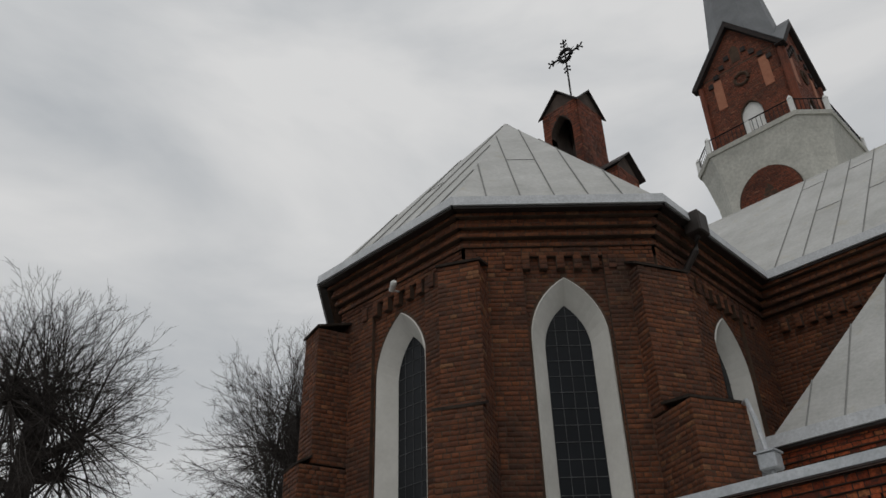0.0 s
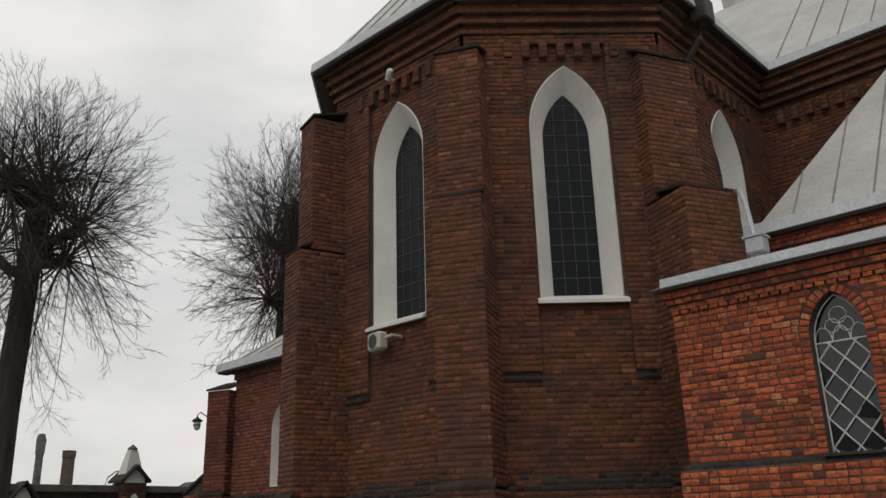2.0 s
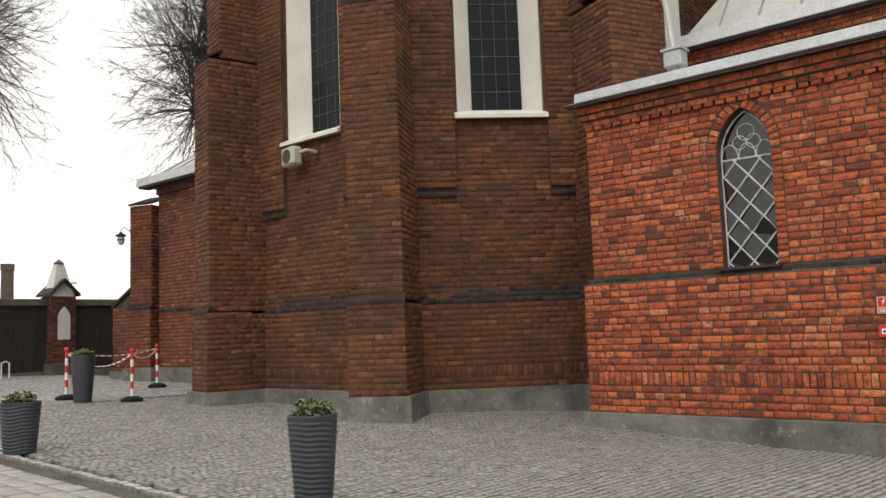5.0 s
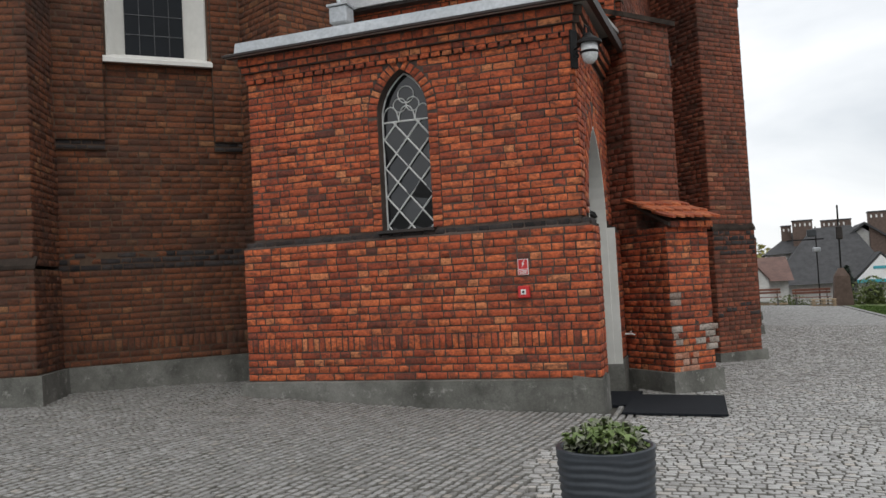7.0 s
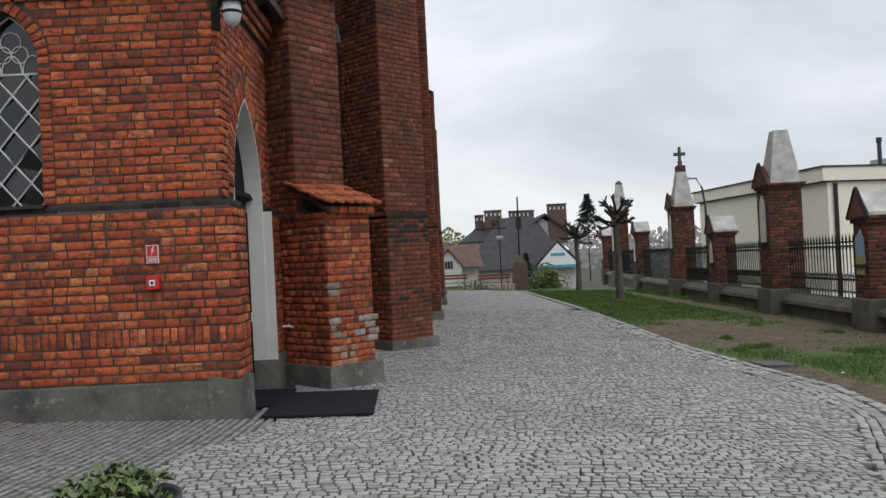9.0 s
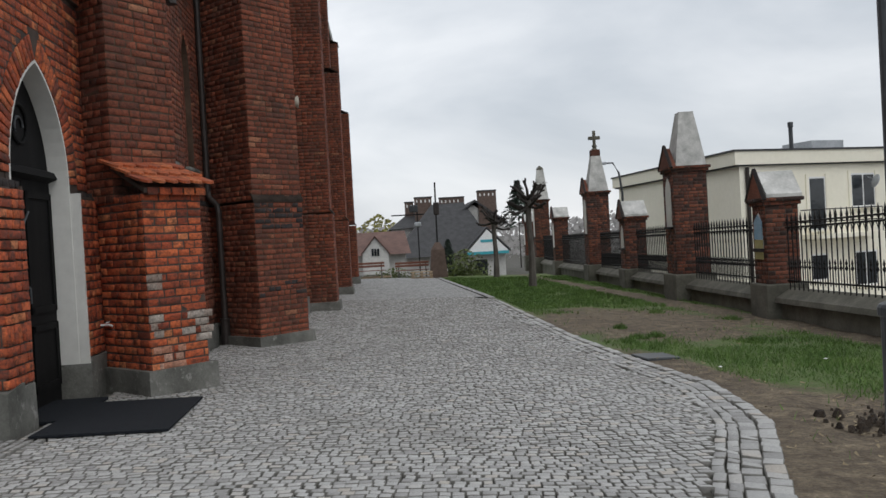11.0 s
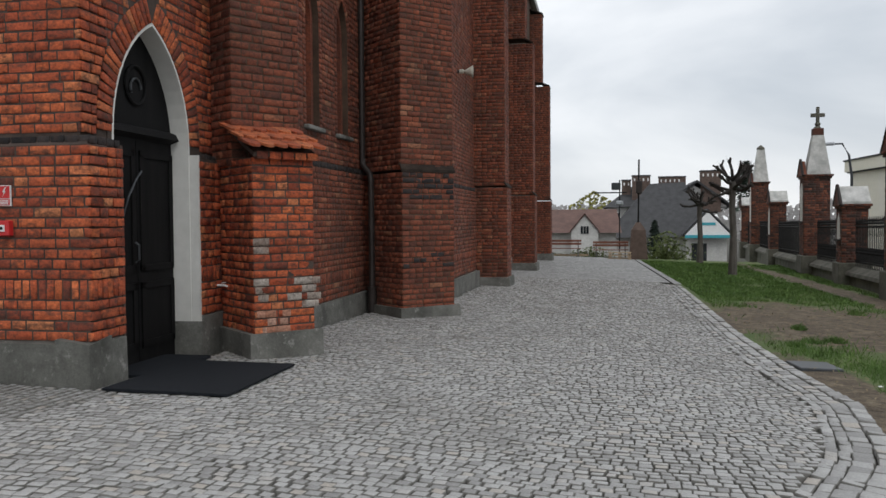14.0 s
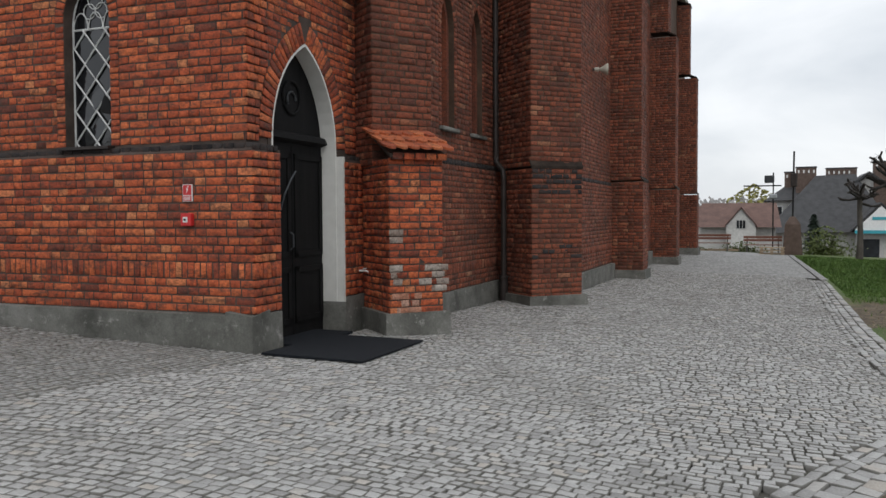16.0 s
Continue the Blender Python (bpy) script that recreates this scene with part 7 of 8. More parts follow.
# ---- trees ----
class Twigs:
    """Branches gathered as tapered three-sided rods."""

    def __init__(self, seed):
        self.r = random.Random(seed)
        self.fine = 0.0045
        self.v, self.f = [], []

    def rod(self, a, b, ra, rb, sides=4):
        d = (b - a)
        if d.length < 1e-5:
            return
        d = d.normalized()
        s = d.cross(Vector((0, 0, 1)) if abs(d.z) < 0.9 else Vector((1, 0, 0))).normalized()
        t = d.cross(s)
        o = len(self.v)
        for c, rad in ((a, ra), (b, rb)):
            for i in range(sides):
                an = math.tau * i / sides
                self.v.append(c + rad * (s * math.cos(an) + t * math.sin(an)))
        for i in range(sides):
            self.f.append((o + i, o + (i + 1) % sides, o + sides + (i + 1) % sides, o + sides + i))

    def grow(self, p, d, length, rad, depth, bend=0.12, lift=0.0, kids=4, spread=0.7):
        r = self.r
        n = 5 if depth > 0 else 3
        pts = [p]
        q, dd = p.copy(), d.normalized()
        for i in range(n):
            dd = (dd + Vector((r.uniform(-bend, bend), r.uniform(-bend, bend), r.uniform(-bend, bend) + lift))).normalized()
            q = q + dd * length / n
            pts.append(q.copy())
        for i, (a, b) in enumerate(zip(pts, pts[1:])):
            ra, rb = rad * (1 - 0.75 * i / n), rad * (1 - 0.75 * (i + 1) / n)
            self.rod(a, b, ra, rb, 3 if rad < 0.02 else 5)
        if depth == 0:
            return
        for k in range(kids):
            f = r.uniform(0.25, 1.0)
            i = min(int(f * n), n - 1)
            base = pts[i].lerp(pts[i + 1], f * n - i if f < 1 else 1)
            axis = (pts[i + 1] - pts[i]).normalized()
            side = Vector((r.uniform(-1, 1), r.uniform(-1, 1), r.uniform(-0.7, 0.9)))
            side = (side - axis * side.dot(axis)).normalized()
            nd = axis * r.uniform(0.6, 1.1) + side * spread
            self.grow(base, nd, length * r.uniform(0.36, 0.56), max(rad * r.uniform(0.35, 0.5), self.fine), depth - 1, bend, lift, kids, spread)


def shoot(tw, p, d, length, rad, sag, twigs):
    """One long shoot, arching under its weight, set with fine side twigs that fork again."""
    r = tw.r
    n = 8
    pts, q, dd = [p.copy()], p.copy(), d.normalized()
    for i in range(n):
        dd = (dd + Vector((r.gauss(0, 0.06), r.gauss(0, 0.06), r.gauss(0, 0.05) + sag * (1 if i < 5 else -0.6)))).normalized()
        q = q + dd * length / n
        pts.append(q.copy())
    for i, (a, b) in enumerate(zip(pts, pts[1:])):
        tw.rod(a, b, max(rad * (1 - 0.85 * i / n), tw.fine), max(rad * (1 - 0.85 * (i + 1) / n), tw.fine * 0.8), 5 if i < 2 else 3)
    for k in range(twigs):
        f = 0.2 + 0.79 * (k + r.random()) / twigs
        i = min(int(f * n), n - 1)
        base = pts[i].lerp(pts[i + 1], f * n - i)
        axis = (pts[i + 1] - pts[i]).normalized()
        side = Vector((r.uniform(-1, 1), r.uniform(-1, 1), r.uniform(-0.8, 0.9)))
        side = (side - axis * side.dot(axis)).normalized()
        ln = length * r.uniform(0.13, 0.25) * (1.15 - 0.5 * f)
        w = (axis + side * r.uniform(0.5, 0.95)).normalized()
        mid = base + w * ln * 0.5 + Vector((r.gauss(0, 0.03), r.gauss(0, 0.03), r.gauss(0, 0.03)))
        end = mid + (w + axis * 0.25 + Vector((0, 0, 0.12))).normalized() * ln * 0.5
        tw.rod(base, mid, tw.fine * 1.15, tw.fine * 0.95, 3)
        tw.rod(mid, end, tw.fine * 0.95, tw.fine * 0.6, 3)
        for _ in range(4):
            b2 = base.lerp(mid, r.uniform(0.5, 1.0)) if r.random() < 0.4 else mid.lerp(end, r.uniform(0, 0.9))
            s2 = Vector((r.uniform(-1, 1), r.uniform(-1, 1), r.uniform(-0.8, 1))) * 0.75 + w
            tw.rod(b2, b2 + s2.normalized() * ln * r.uniform(0.25, 0.5), tw.fine * 0.8, tw.fine * 0.5, 3)


def old_lime(x, y, fork, trunk_r, crown, seed, label, lean=(0, 0), heads=6, stagger=0.2, shoots=34, fine=0.005):
    """A lime once cut back to knuckles, from which long shoots fan out to an even crown; crown: reach sideways, up and down."""
    t = thing("lime_tree", x, y, G(x, y) - 0.1, label, "tree", "bare pollarded limes")
    tw = Twigs(seed)
    tw.fine = fine
    r = tw.r
    wide, up, down = crown
    top_ = Vector((lean[0], lean[1], fork))
    trunk = [Vector((0, 0, 0)), Vector((lean[0] * 0.3, lean[1] * 0.3, fork * 0.4)), Vector((lean[0] * 0.7, lean[1] * 0.7, fork * 0.75)), top_]
    part("trunk", tube(trunk, [trunk_r * 1.35, trunk_r, trunk_r * 0.92, trunk_r * 1.0], 12), BARK, t)
    knuckles = [(top_, Vector((0, 0, 1)))]
    for k in range(heads):
        a = math.tau * k / heads + r.uniform(-0.3, 0.3)
        b = Vector((lean[0] * 0.85, lean[1] * 0.85, fork * (1 - stagger * r.random())))
        d = Vector((math.cos(a), math.sin(a), r.uniform(0.2, 0.8))).normalized()
        e = b + d * trunk_r * r.uniform(2.6, 4.6)
        part("limb", tube([b, b.lerp(e, 0.5) + Vector((0, 0, -0.1)), e, e + d * 0.14], [trunk_r * 0.62, trunk_r * 0.42, trunk_r * 0.5, trunk_r * 0.3], 9), BARK, t)
        knuckles.append((e, d))
    centre = top_ - Vector((0, 0, fork * stagger * 0.4))
    for h, way in knuckles:
        part("knuckle", lathe([(0.05, -0.2), (trunk_r * 0.55, -0.12), (trunk_r * 0.68, 0.02), (trunk_r * 0.5, 0.14), (0.05, 0.2)], 9), BARK, t).location = h
        for k in range(shoots):
            a, sz = r.uniform(0, math.tau), r.uniform(-0.92, 1.0)
            c = math.sqrt(1 - sz * sz)
            d = (Vector((math.cos(a) * c, math.sin(a) * c, sz)) + way * 0.45).normalized()
            reach = centre + Vector((d.x * wide, d.y * wide, d.z * (up if d.z > 0 else down)))
            aim = reach - h
            ln = aim.length * r.uniform(0.72, 1.0)
            sag = -0.05 if d.z > 0.35 else -0.085
            shoot(tw, h, aim.normalized() + Vector((0, 0, 0.12 if d.z > 0.35 else 0.32)), ln, trunk_r * r.uniform(0.05, 0.1), sag, 13)
    tagged(part("crown", ([tuple(q) for q in tw.v], tw.f), TWIG, t, "fine bare twigs"), kind="stuff")
    return t


old_lime(-20.6, 7.0, 9.1, 0.3, (3.2, 4.2, 5.4), 11, "old pollarded lime tree with dense bare twigs", (0.22, 0.1), 7, 0.26, 42, 0.0043)
old_lime(-27.6, 19.3, 13.9, 0.34, (4.6, 6.1, 8.0), 12, "old pollarded lime tree behind the chapel", (0.3, 0.3), 8, 0.34, 38, 0.0066)
old_lime(-33.0, 24.5, 14.0, 0.34, (4.4, 4.8, 5.0), 14, "old pollarded lime tree behind the chapel", (0.3, 0.3), 5, 0.2, 14, 0.008)


def knob_tree(x, y, h, seed, label, reach=1.0):
    """A young lime pollarded hard: short clubbed arms in a tight head on a bare stem."""
    t = thing("young_lime", x, y, G(x, y) - 0.05, label, "tree", "young pollarded limes")
    tw = Twigs(seed)
    r = tw.r
    part("trunk", tube([(0, 0, 0), (0.03, 0.02, h * 0.3), (-0.02, 0.03, h * 0.55), (0, 0, h * 0.72)], [0.17, 0.125, 0.115, 0.13], 9), GREY_BARK, t)
    for k in range(17):
        a, el = math.tau * k / 17 * 5 + r.uniform(-0.3, 0.3), r.uniform(-0.55, 1.3)
        d = Vector((math.cos(a) * math.cos(el), math.sin(a) * math.cos(el), math.sin(el)))
        b = Vector((0, 0, h * r.uniform(0.62, 0.74)))
        m_ = b + d * h * r.uniform(0.07, 0.12) * reach
        e = m_ + (d * 1.4 + Vector((r.uniform(-0.6, 0.6), r.uniform(-0.6, 0.6), r.uniform(-0.1, 0.7)))).normalized() * h * r.uniform(0.06, 0.12) * reach
        part("branch", tube([b, m_, m_.lerp(e, 0.7), e, e + (e - m_) * 0.1], [0.07, 0.052, 0.05, 0.066, 0.03], 7), BARK, t)
        for _ in range(3):
            stub = (d + Vector((r.uniform(-1, 1), r.uniform(-1, 1), r.uniform(-0.4, 1)))).normalized()
            o_ = m_.lerp(e, r.uniform(0.2, 1))
            part("stub", tube([o_, o_ + stub * r.uniform(0.1, 0.24)], [0.04, 0.034], 6), BARK, t)
        for _ in range(6):
            tw.grow(e, Vector((r.uniform(-1, 1), r.uniform(-1, 1), r.uniform(-0.4, 1))), r.uniform(0.12, 0.3), 0.008, 0, 0.2)
    tagged(part("fine_growth", ([tuple(q) for q in tw.v], tw.f), TWIG, t, "short bare twigs"), kind="stuff")
    return t


knob_tree(7.66, 36.1, 4.85, 21, "young pollarded lime with knobbly branches on the lawn")
knob_tree(7.6, 46.1, 4.3, 22, "young pollarded lime with knobbly branches on the lawn")


def spruce(x, y, z, h, r0, seed, label, bare=0.1):
    t = thing("spruce", x, y, z, label, "tree", "spruces")
    r = random.Random(seed)
    part("trunk", lathe([(0.16, 0), (0.02, h)], 8), BARK, t)
    V, F = [], []
    for k in range(800):
        f = r.random() ** 0.7
        zz = h * (bare + (1 - bare) * f)
        rr = r0 * (1 - f) * r.uniform(0.3, 1.08) + 0.05
        a = r.uniform(0, math.tau)
        c = Vector((rr * math.cos(a), rr * math.sin(a), zz - 0.25 * rr))
        ln, wd = r.uniform(0.25, 0.6) * r0 / 2, r.uniform(0.1, 0.22) * r0 / 2
        d = Vector((math.cos(a), math.sin(a), -0.35 + r.uniform(-0.2, 0.3))) * ln
        s = Vector((-math.sin(a), math.cos(a), r.uniform(-0.4, 0.4))) * wd
        o = len(V)
        V += [tuple(c - d * 0.5 - s), tuple(c - d * 0.5 + s), tuple(c + d * 0.5 + s * 0.3), tuple(c + d * 0.5 - s * 0.3)]
        F.append((o, o + 1, o + 2, o + 3))
    tagged(part("needles", (V, F), NEEDLE, t, "dark needle sprays"), kind="stuff")


spruce(29.6, 170, -7, 18.8, 4.6, 31, "dark spruce behind the pale house", 0.55)
spruce(6.4, 62, -4.0, 5.0, 1.5, 32, "young dark spruce beside the yard")


def bush(name, x, y, z, sx, sy, sz, n, leaf, seed, label, material, category="bush", group=""):
    b = thing(name, x, y, z, label, category, group)
    r = random.Random(seed)
    V, F = [], []
    for _ in range(n):
        u, v, w_ = r.gauss(0, 0.45), r.gauss(0, 0.45), abs(r.gauss(0, 0.5))
        c = Vector((u * sx, v * sy, min(w_, 1.1) * sz * (1 - 0.3 * abs(u))))
        d = Vector((r.uniform(-1, 1), r.uniform(-1, 1), r.uniform(-0.5, 1))).normalized() * leaf
        s = d.cross(Vector((r.uniform(-1, 1), r.uniform(-1, 1), r.uniform(-1, 1)))).normalized() * leaf * 0.5
        o = len(V)
        V += [tuple(c - d), tuple(c + s), tuple(c + d), tuple(c - s)]
        F.append((o, o + 1, o + 2, o + 3))
    tagged(part("leaves", (V, F), material, b), kind="stuff")
    for k in range(5):
        part("stem", tube([(0.1 * k - 0.2, 0, -0.1), (r.uniform(-0.5, 0.5) * sx, r.uniform(-0.4, 0.4) * sy, sz * 0.8)], [0.03, 0.01], 5), TWIG, b)
    return b


zb = G(5, 49)
bush("shrub", 6.4, 50.5, zb - 0.2, 1.2, 0.9, 1.5, 1300, 0.09, 41, "loose green shrub beside the wayside cross", HEDGE)
bush("hedge", 2.4, 51.0, zb - 0.5, 1.6, 0.7, 1.0, 1600, 0.08, 42, "low clipped hedge at the end of the yard", HEDGE, "hedge")
bush("hedge", 0.2, 51.0, zb - 0.5, 1.6, 0.7, 0.7, 1300, 0.08, 43, "low clipped hedge at the end of the yard", HEDGE, "hedge")
bush("willow_bush", 1.2, 160, -6, 6, 5, 11, 2200, 0.5, 44, "young yellow-green willow down the valley", YELLOW_LEAF, "tree")
wood = thing("distant_wood", 0, 0, 0, "hazy line of bare woods along the horizon", "wood", kind="stuff")
rr_ = random.Random(5)
V, F = [], []
for k in range(15000):
    a = rr_.uniform(-1.25, 1.75)
    dist = rr_.uniform(240, 320)
    bx, by = dist * math.sin(a * 0.7) - 10, dist * math.cos(a * 0.7)
    hz = 5.5 + 3.0 * noise.noise(Vector((bx * 0.03, by * 0.012, 0))) + 1.4 * noise.noise(Vector((bx * 0.16, by * 0.05, 4)))
    f = rr_.random() ** 0.6
    zc = -9 + f * (hz + 9)
    ln = rr_.uniform(0.35, 1.1)
    d = Vector((rr_.uniform(-0.8, 0.8), rr_.uniform(-0.3, 0.3), 1)).normalized() * ln
    s = Vector((math.cos(a), -math.sin(a), 0)) * rr_.uniform(0.2, 0.8)
    c = Vector((bx, by, zc))
    o = len(V)
    V += [tuple(c - d - s * 0.6), tuple(c - d * 0.4 + s), tuple(c + d + s * 0.3), tuple(c - s + d * 0.5)]
    F.append((o, o + 1, o + 2, o + 3))
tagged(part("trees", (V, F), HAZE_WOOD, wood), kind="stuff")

# ---- end of the yard ----
cross = thing("wayside_cross", 4.82, 49.2, zb - 0.05, "tall dark cross on a brown stepped pedestal", "cross")
prism_b = bmesh.new()
prism(prism_b, [(-0.48, -0.4, 0), (0.48, -0.4, 0), (0.48, 0.4, 0), (-0.48, 0.4, 0)], [(-0.36, -0.3, 1.6), (0.36, -0.3, 1.6), (0.36, 0.3, 1.6), (-0.36, 0.3, 1.6)])
prism(prism_b, [(-0.36, -0.3, 1.6), (0.36, -0.3, 1.6), (0.36, 0.3, 1.6), (-0.36, 0.3, 1.6)], [(-0.12, -0.1, 2.0), (0.12, -0.1, 2.0), (0.12, 0.1, 2.0), (-0.12, 0.1, 2.0)])
part("pedestal", prism_b, CHIMNEY, cross)
part("cross_post", tube([(0, 0, 1.9), (0.03, 0, 5.3)], 0.045, 8), IRON, cross)
part("figure_block", boxed(-0.12, 0.2, -0.14, 0.06, 3.5, 4.2, bevel=0.05), DARK_METAL, cross)
fl2 = thing("lamp_mast", 3.9, 51.5, zb - 0.6, "dark mast with two floodlights and a box", "lamp")
part("mast", tube([(0, 0, 0), (0, 0, 4.9)], 0.035, 8), IRON, fl2)
part("arm", tube([(-1.5, 0, 4.2), (0.4, 0, 4.2)], 0.04, 6), IRON, fl2)
part("lamp_box", boxed(-0.45, 0.05, -0.15, 0.15, 4.35, 4.75, bevel=0.04), LAMP_POST, fl2)
part("lamp_head", boxed(-0.2, 0.2, -0.2, 0.1, 3.5, 3.75, bevel=0.05), ZINC, fl2)
pal = thing("pallet_stack", 3.85, 48.8, zb - 0.03, "small stack of pale timber pallets", "pallets")
for k in range(3):
    for i in range(5):
        part("slat", boxed(-0.6, 0.6, -0.4 + i * 0.18, -0.28 + i * 0.18, 0.1 + k * 0.15, 0.13 + k * 0.15), PALE_WOOD, pal)
    for x in (-0.55, -0.07, 0.42):
        part("bearer", boxed(x, x + 0.14, -0.42, 0.46, 0.02 + k * 0.15, 0.1 + k * 0.15), PALE_WOOD, pal)


def bench(x, y, label):
    b = thing("park_bench", x, y, G(x, y), label, "bench", "benches at the end of the yard")
    for z in (0.62, 0.78):
        part("back_slat", boxed(-0.95, 0.95, 0.18, 0.22, z, z + 0.12, bevel=0.01), RED_WOOD, b)
    for yy in (-0.2, -0.02):
        part("seat_slat", boxed(-0.95, 0.95, yy, yy + 0.15, 0.42, 0.46, bevel=0.01), RED_WOOD, b)
    for xx in (-0.8, 0.74):
        part("leg", boxed(xx, xx + 0.07, -0.2, 0.2, 0, 0.42), CONCRETE, b)
        part("back_post", boxed(xx, xx + 0.06, 0.2, 0.26, 0.3, 0.9), CONCRETE, b)


bench(0.9, 49.6, "red-brown slatted bench on concrete legs")
bench(3.4, 50.2, "red-brown slatted bench on concrete legs")
bench(-3.0, 49.6, "red-brown slatted bench on concrete legs")
rail_ = thing("timber_rail", 0, 50.4, zb, "pale timber rail at the end of the yard", "rail")
part("beam", boxed(-4, 2.2, -0.05, 0.05, 0.12, 0.22), PALE_WOOD, rail_)
for x in (-3, -1, 1):
    part("post", boxed(x, x + 0.1, -0.05, 0.05, -0.2, 0.15), PALE_WOOD, rail_)
LX, LY = 4.285, 7.55
lp = thing("lamp_post", LX, LY, G(LX, LY) - 0.1, "dark grey steel lamp post with a wide collar", "lamp post")
part("pole", lathe([(0.1, 0), (0.1, 1.19), (0.113, 1.2), (0.113, 1.235), (0.104, 1.25), (0.052, 1.275), (0.052, 4.3)], 20), LAMP_POST, lp)
part("base_plate", boxed(-0.16, 0.16, -0.16, 0.16, 0, 0.13, bevel=0.01), LAMP_POST, lp)

# ---- paving ----
prng = random.Random(99)


def blocked(x, y):
    if -6.14 < x < -1.3 and y > 10.95:
        return True
    if (x < -1.15 and y > 14.4 and x > -22) or (x < -0.2 and y > 19.6):
        return True
    if y > CY - R_WALL - 0.05 and x < -6 and x > CX - 6 and abs(x - CX) + abs(y - CY) * 0.0 < R_WALL + 0.1 and (abs(x - CX) + (CY - y)) < R_WALL * 1.4142 + 0.1:
        return True
    if -20.6 < x < -14 and y > 12.4:
        return True
    return False


def sett_verts(l, w, h, tip, ch=0.0045):
    out_ = []
    for dep, s in ((-0.05, 0.002), (h - ch, 0.0), (h, ch)):
        for su, sv in ((-1, -1), (1, -1), (1, 1), (-1, 1)):
            out_.append((su * (l / 2 - s), sv * (w / 2 - s), dep + (tip[0] * su + tip[1] * sv)))
    return np.array(out_)


def darken_edges(me_):
    """Puts the joints' darkness into the colour of the setts' worn rims and sides."""
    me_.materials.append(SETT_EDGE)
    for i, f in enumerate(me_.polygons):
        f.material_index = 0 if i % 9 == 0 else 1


class Setts:
    def __init__(self):
        self.v = []
        self.n = 0

    def add(self, x, y, l, w, yaw, h=0.0, slope=True):
        b = sett_verts(l, w, h + prng.uniform(-0.004, 0.004), (prng.uniform(-0.002, 0.002), prng.uniform(-0.002, 0.002)))
        b[:, :2] += np.array([[prng.uniform(-1, 1), prng.uniform(-1, 1)] for _ in range(4)] * 3) * 0.005
        c, s = math.cos(yaw), math.sin(yaw)
        X = x + b[:, 0] * c - b[:, 1] * s
        Y = y + b[:, 0] * s + b[:, 1] * c
        Z = b[:, 2] + G(x, y) - 0.033 * (X - x) - 0.028 * (Y - y) * (1 if y < 18 else 0.3)
        self.v.append(np.stack([X, Y, Z], 1))

    def build(self, name, material, parent):
        if not self.v:
            return None
        V = np.concatenate(self.v)
        n = len(self.v)
        F = (BRICK_FACES[None] + (np.arange(n) * 12)[:, None, None]).reshape(-1, 4)
        ob = part(name, (V, F), material, parent)
        darken_edges(ob.data)
        return tagged(ob, kind="stuff")


paving = tagged(new("pavement"), "grey granite sett paving of the church yard", "paving", kind="structure")
singles = []
st, west = Setts(), Setts()
S = 0.083
# rows across the road, swinging a little
y = 4.2
row = 0
while y < 31:
    wrow = S * prng.uniform(0.88, 1.1)
    x = -1.6 + prng.uniform(-0.1, 0)
    while x < 5.4:
        l = S * prng.uniform(0.85, 1.35)
        xc = x + l / 2
        yy = y + 0.16 * math.sin(xc * 0.9 + y * 0.13) + 0.05 * math.sin(xc * 2.3 + y)
        lim = kerb_x(yy) - 0.475 * math.hypot(1, (kerb_x(yy + 0.3) - kerb_x(yy - 0.3)) / 0.6)
        left = -1.3 + 0.25 * math.sin(yy * 1.3)
        if left < xc < lim and not blocked(xc, yy):
            yaw = 0.145 * math.cos(xc * 0.9 + y * 0.13) + prng.uniform(-0.06, 0.06)
            if 0.6 < xc < 2.4 and 8.4 < yy < 10.2 and len(singles) < 290:
                singles.append((xc, yy, yaw))
                ln = 0.094
            else:
                st.add(xc, yy, l - 0.008, wrow - 0.0085, yaw)
        x += l
    y += wrow
# rows running up to the church on the west side
x = -1.1
while x > -16:
    wrow = S * prng.uniform(0.9, 1.1)
    y = 4.45 + prng.uniform(-0.1, 0)
    far = x < -7.5
    while y < 12.6:
        l = S * prng.uniform(0.9, 1.4)
        yc = y + l / 2
        xx = x + 0.1 * math.sin(yc * 0.8 + x * 0.3)
        right = -1.3 + 0.25 * math.sin(yc * 1.3)
        if xx < right and yc > 4.75 and not blocked(xx, yc):
            west.add(xx, yc, wrow - 0.027, l - 0.016, prng.uniform(-0.07, 0.07) - 0.08 * math.cos(yc * 0.8 + x * 0.3))
        y += l
    x -= wrow
st.build("setts", SETT, paving)
west.build("older_setts", SETT_WEST, paving)
sett_me = []
for k in range(5):
    me_ = mesh_of("sett", (sett_verts(0.072 + 0.005 * k, 0.071, 0.0, (0.001 * (k - 2), 0.001)), BRICK_FACES))
    me_.materials.append(SETT)
    darken_edges(me_)
    sett_me.append(me_)
for k, (xc, yy, yaw) in enumerate(singles):
    o = new("sett", sett_me[k % 5])
    o.parent = paving
    o.matrix_local = Matrix.Translation((xc, yy, G(xc, yy) + prng.uniform(-0.004, 0.003))) @ Matrix.Rotation(yaw, 4, "Z") @ Matrix.Rotation(0.033, 4, "Y") @ Matrix.Rotation(-0.028, 4, "X")
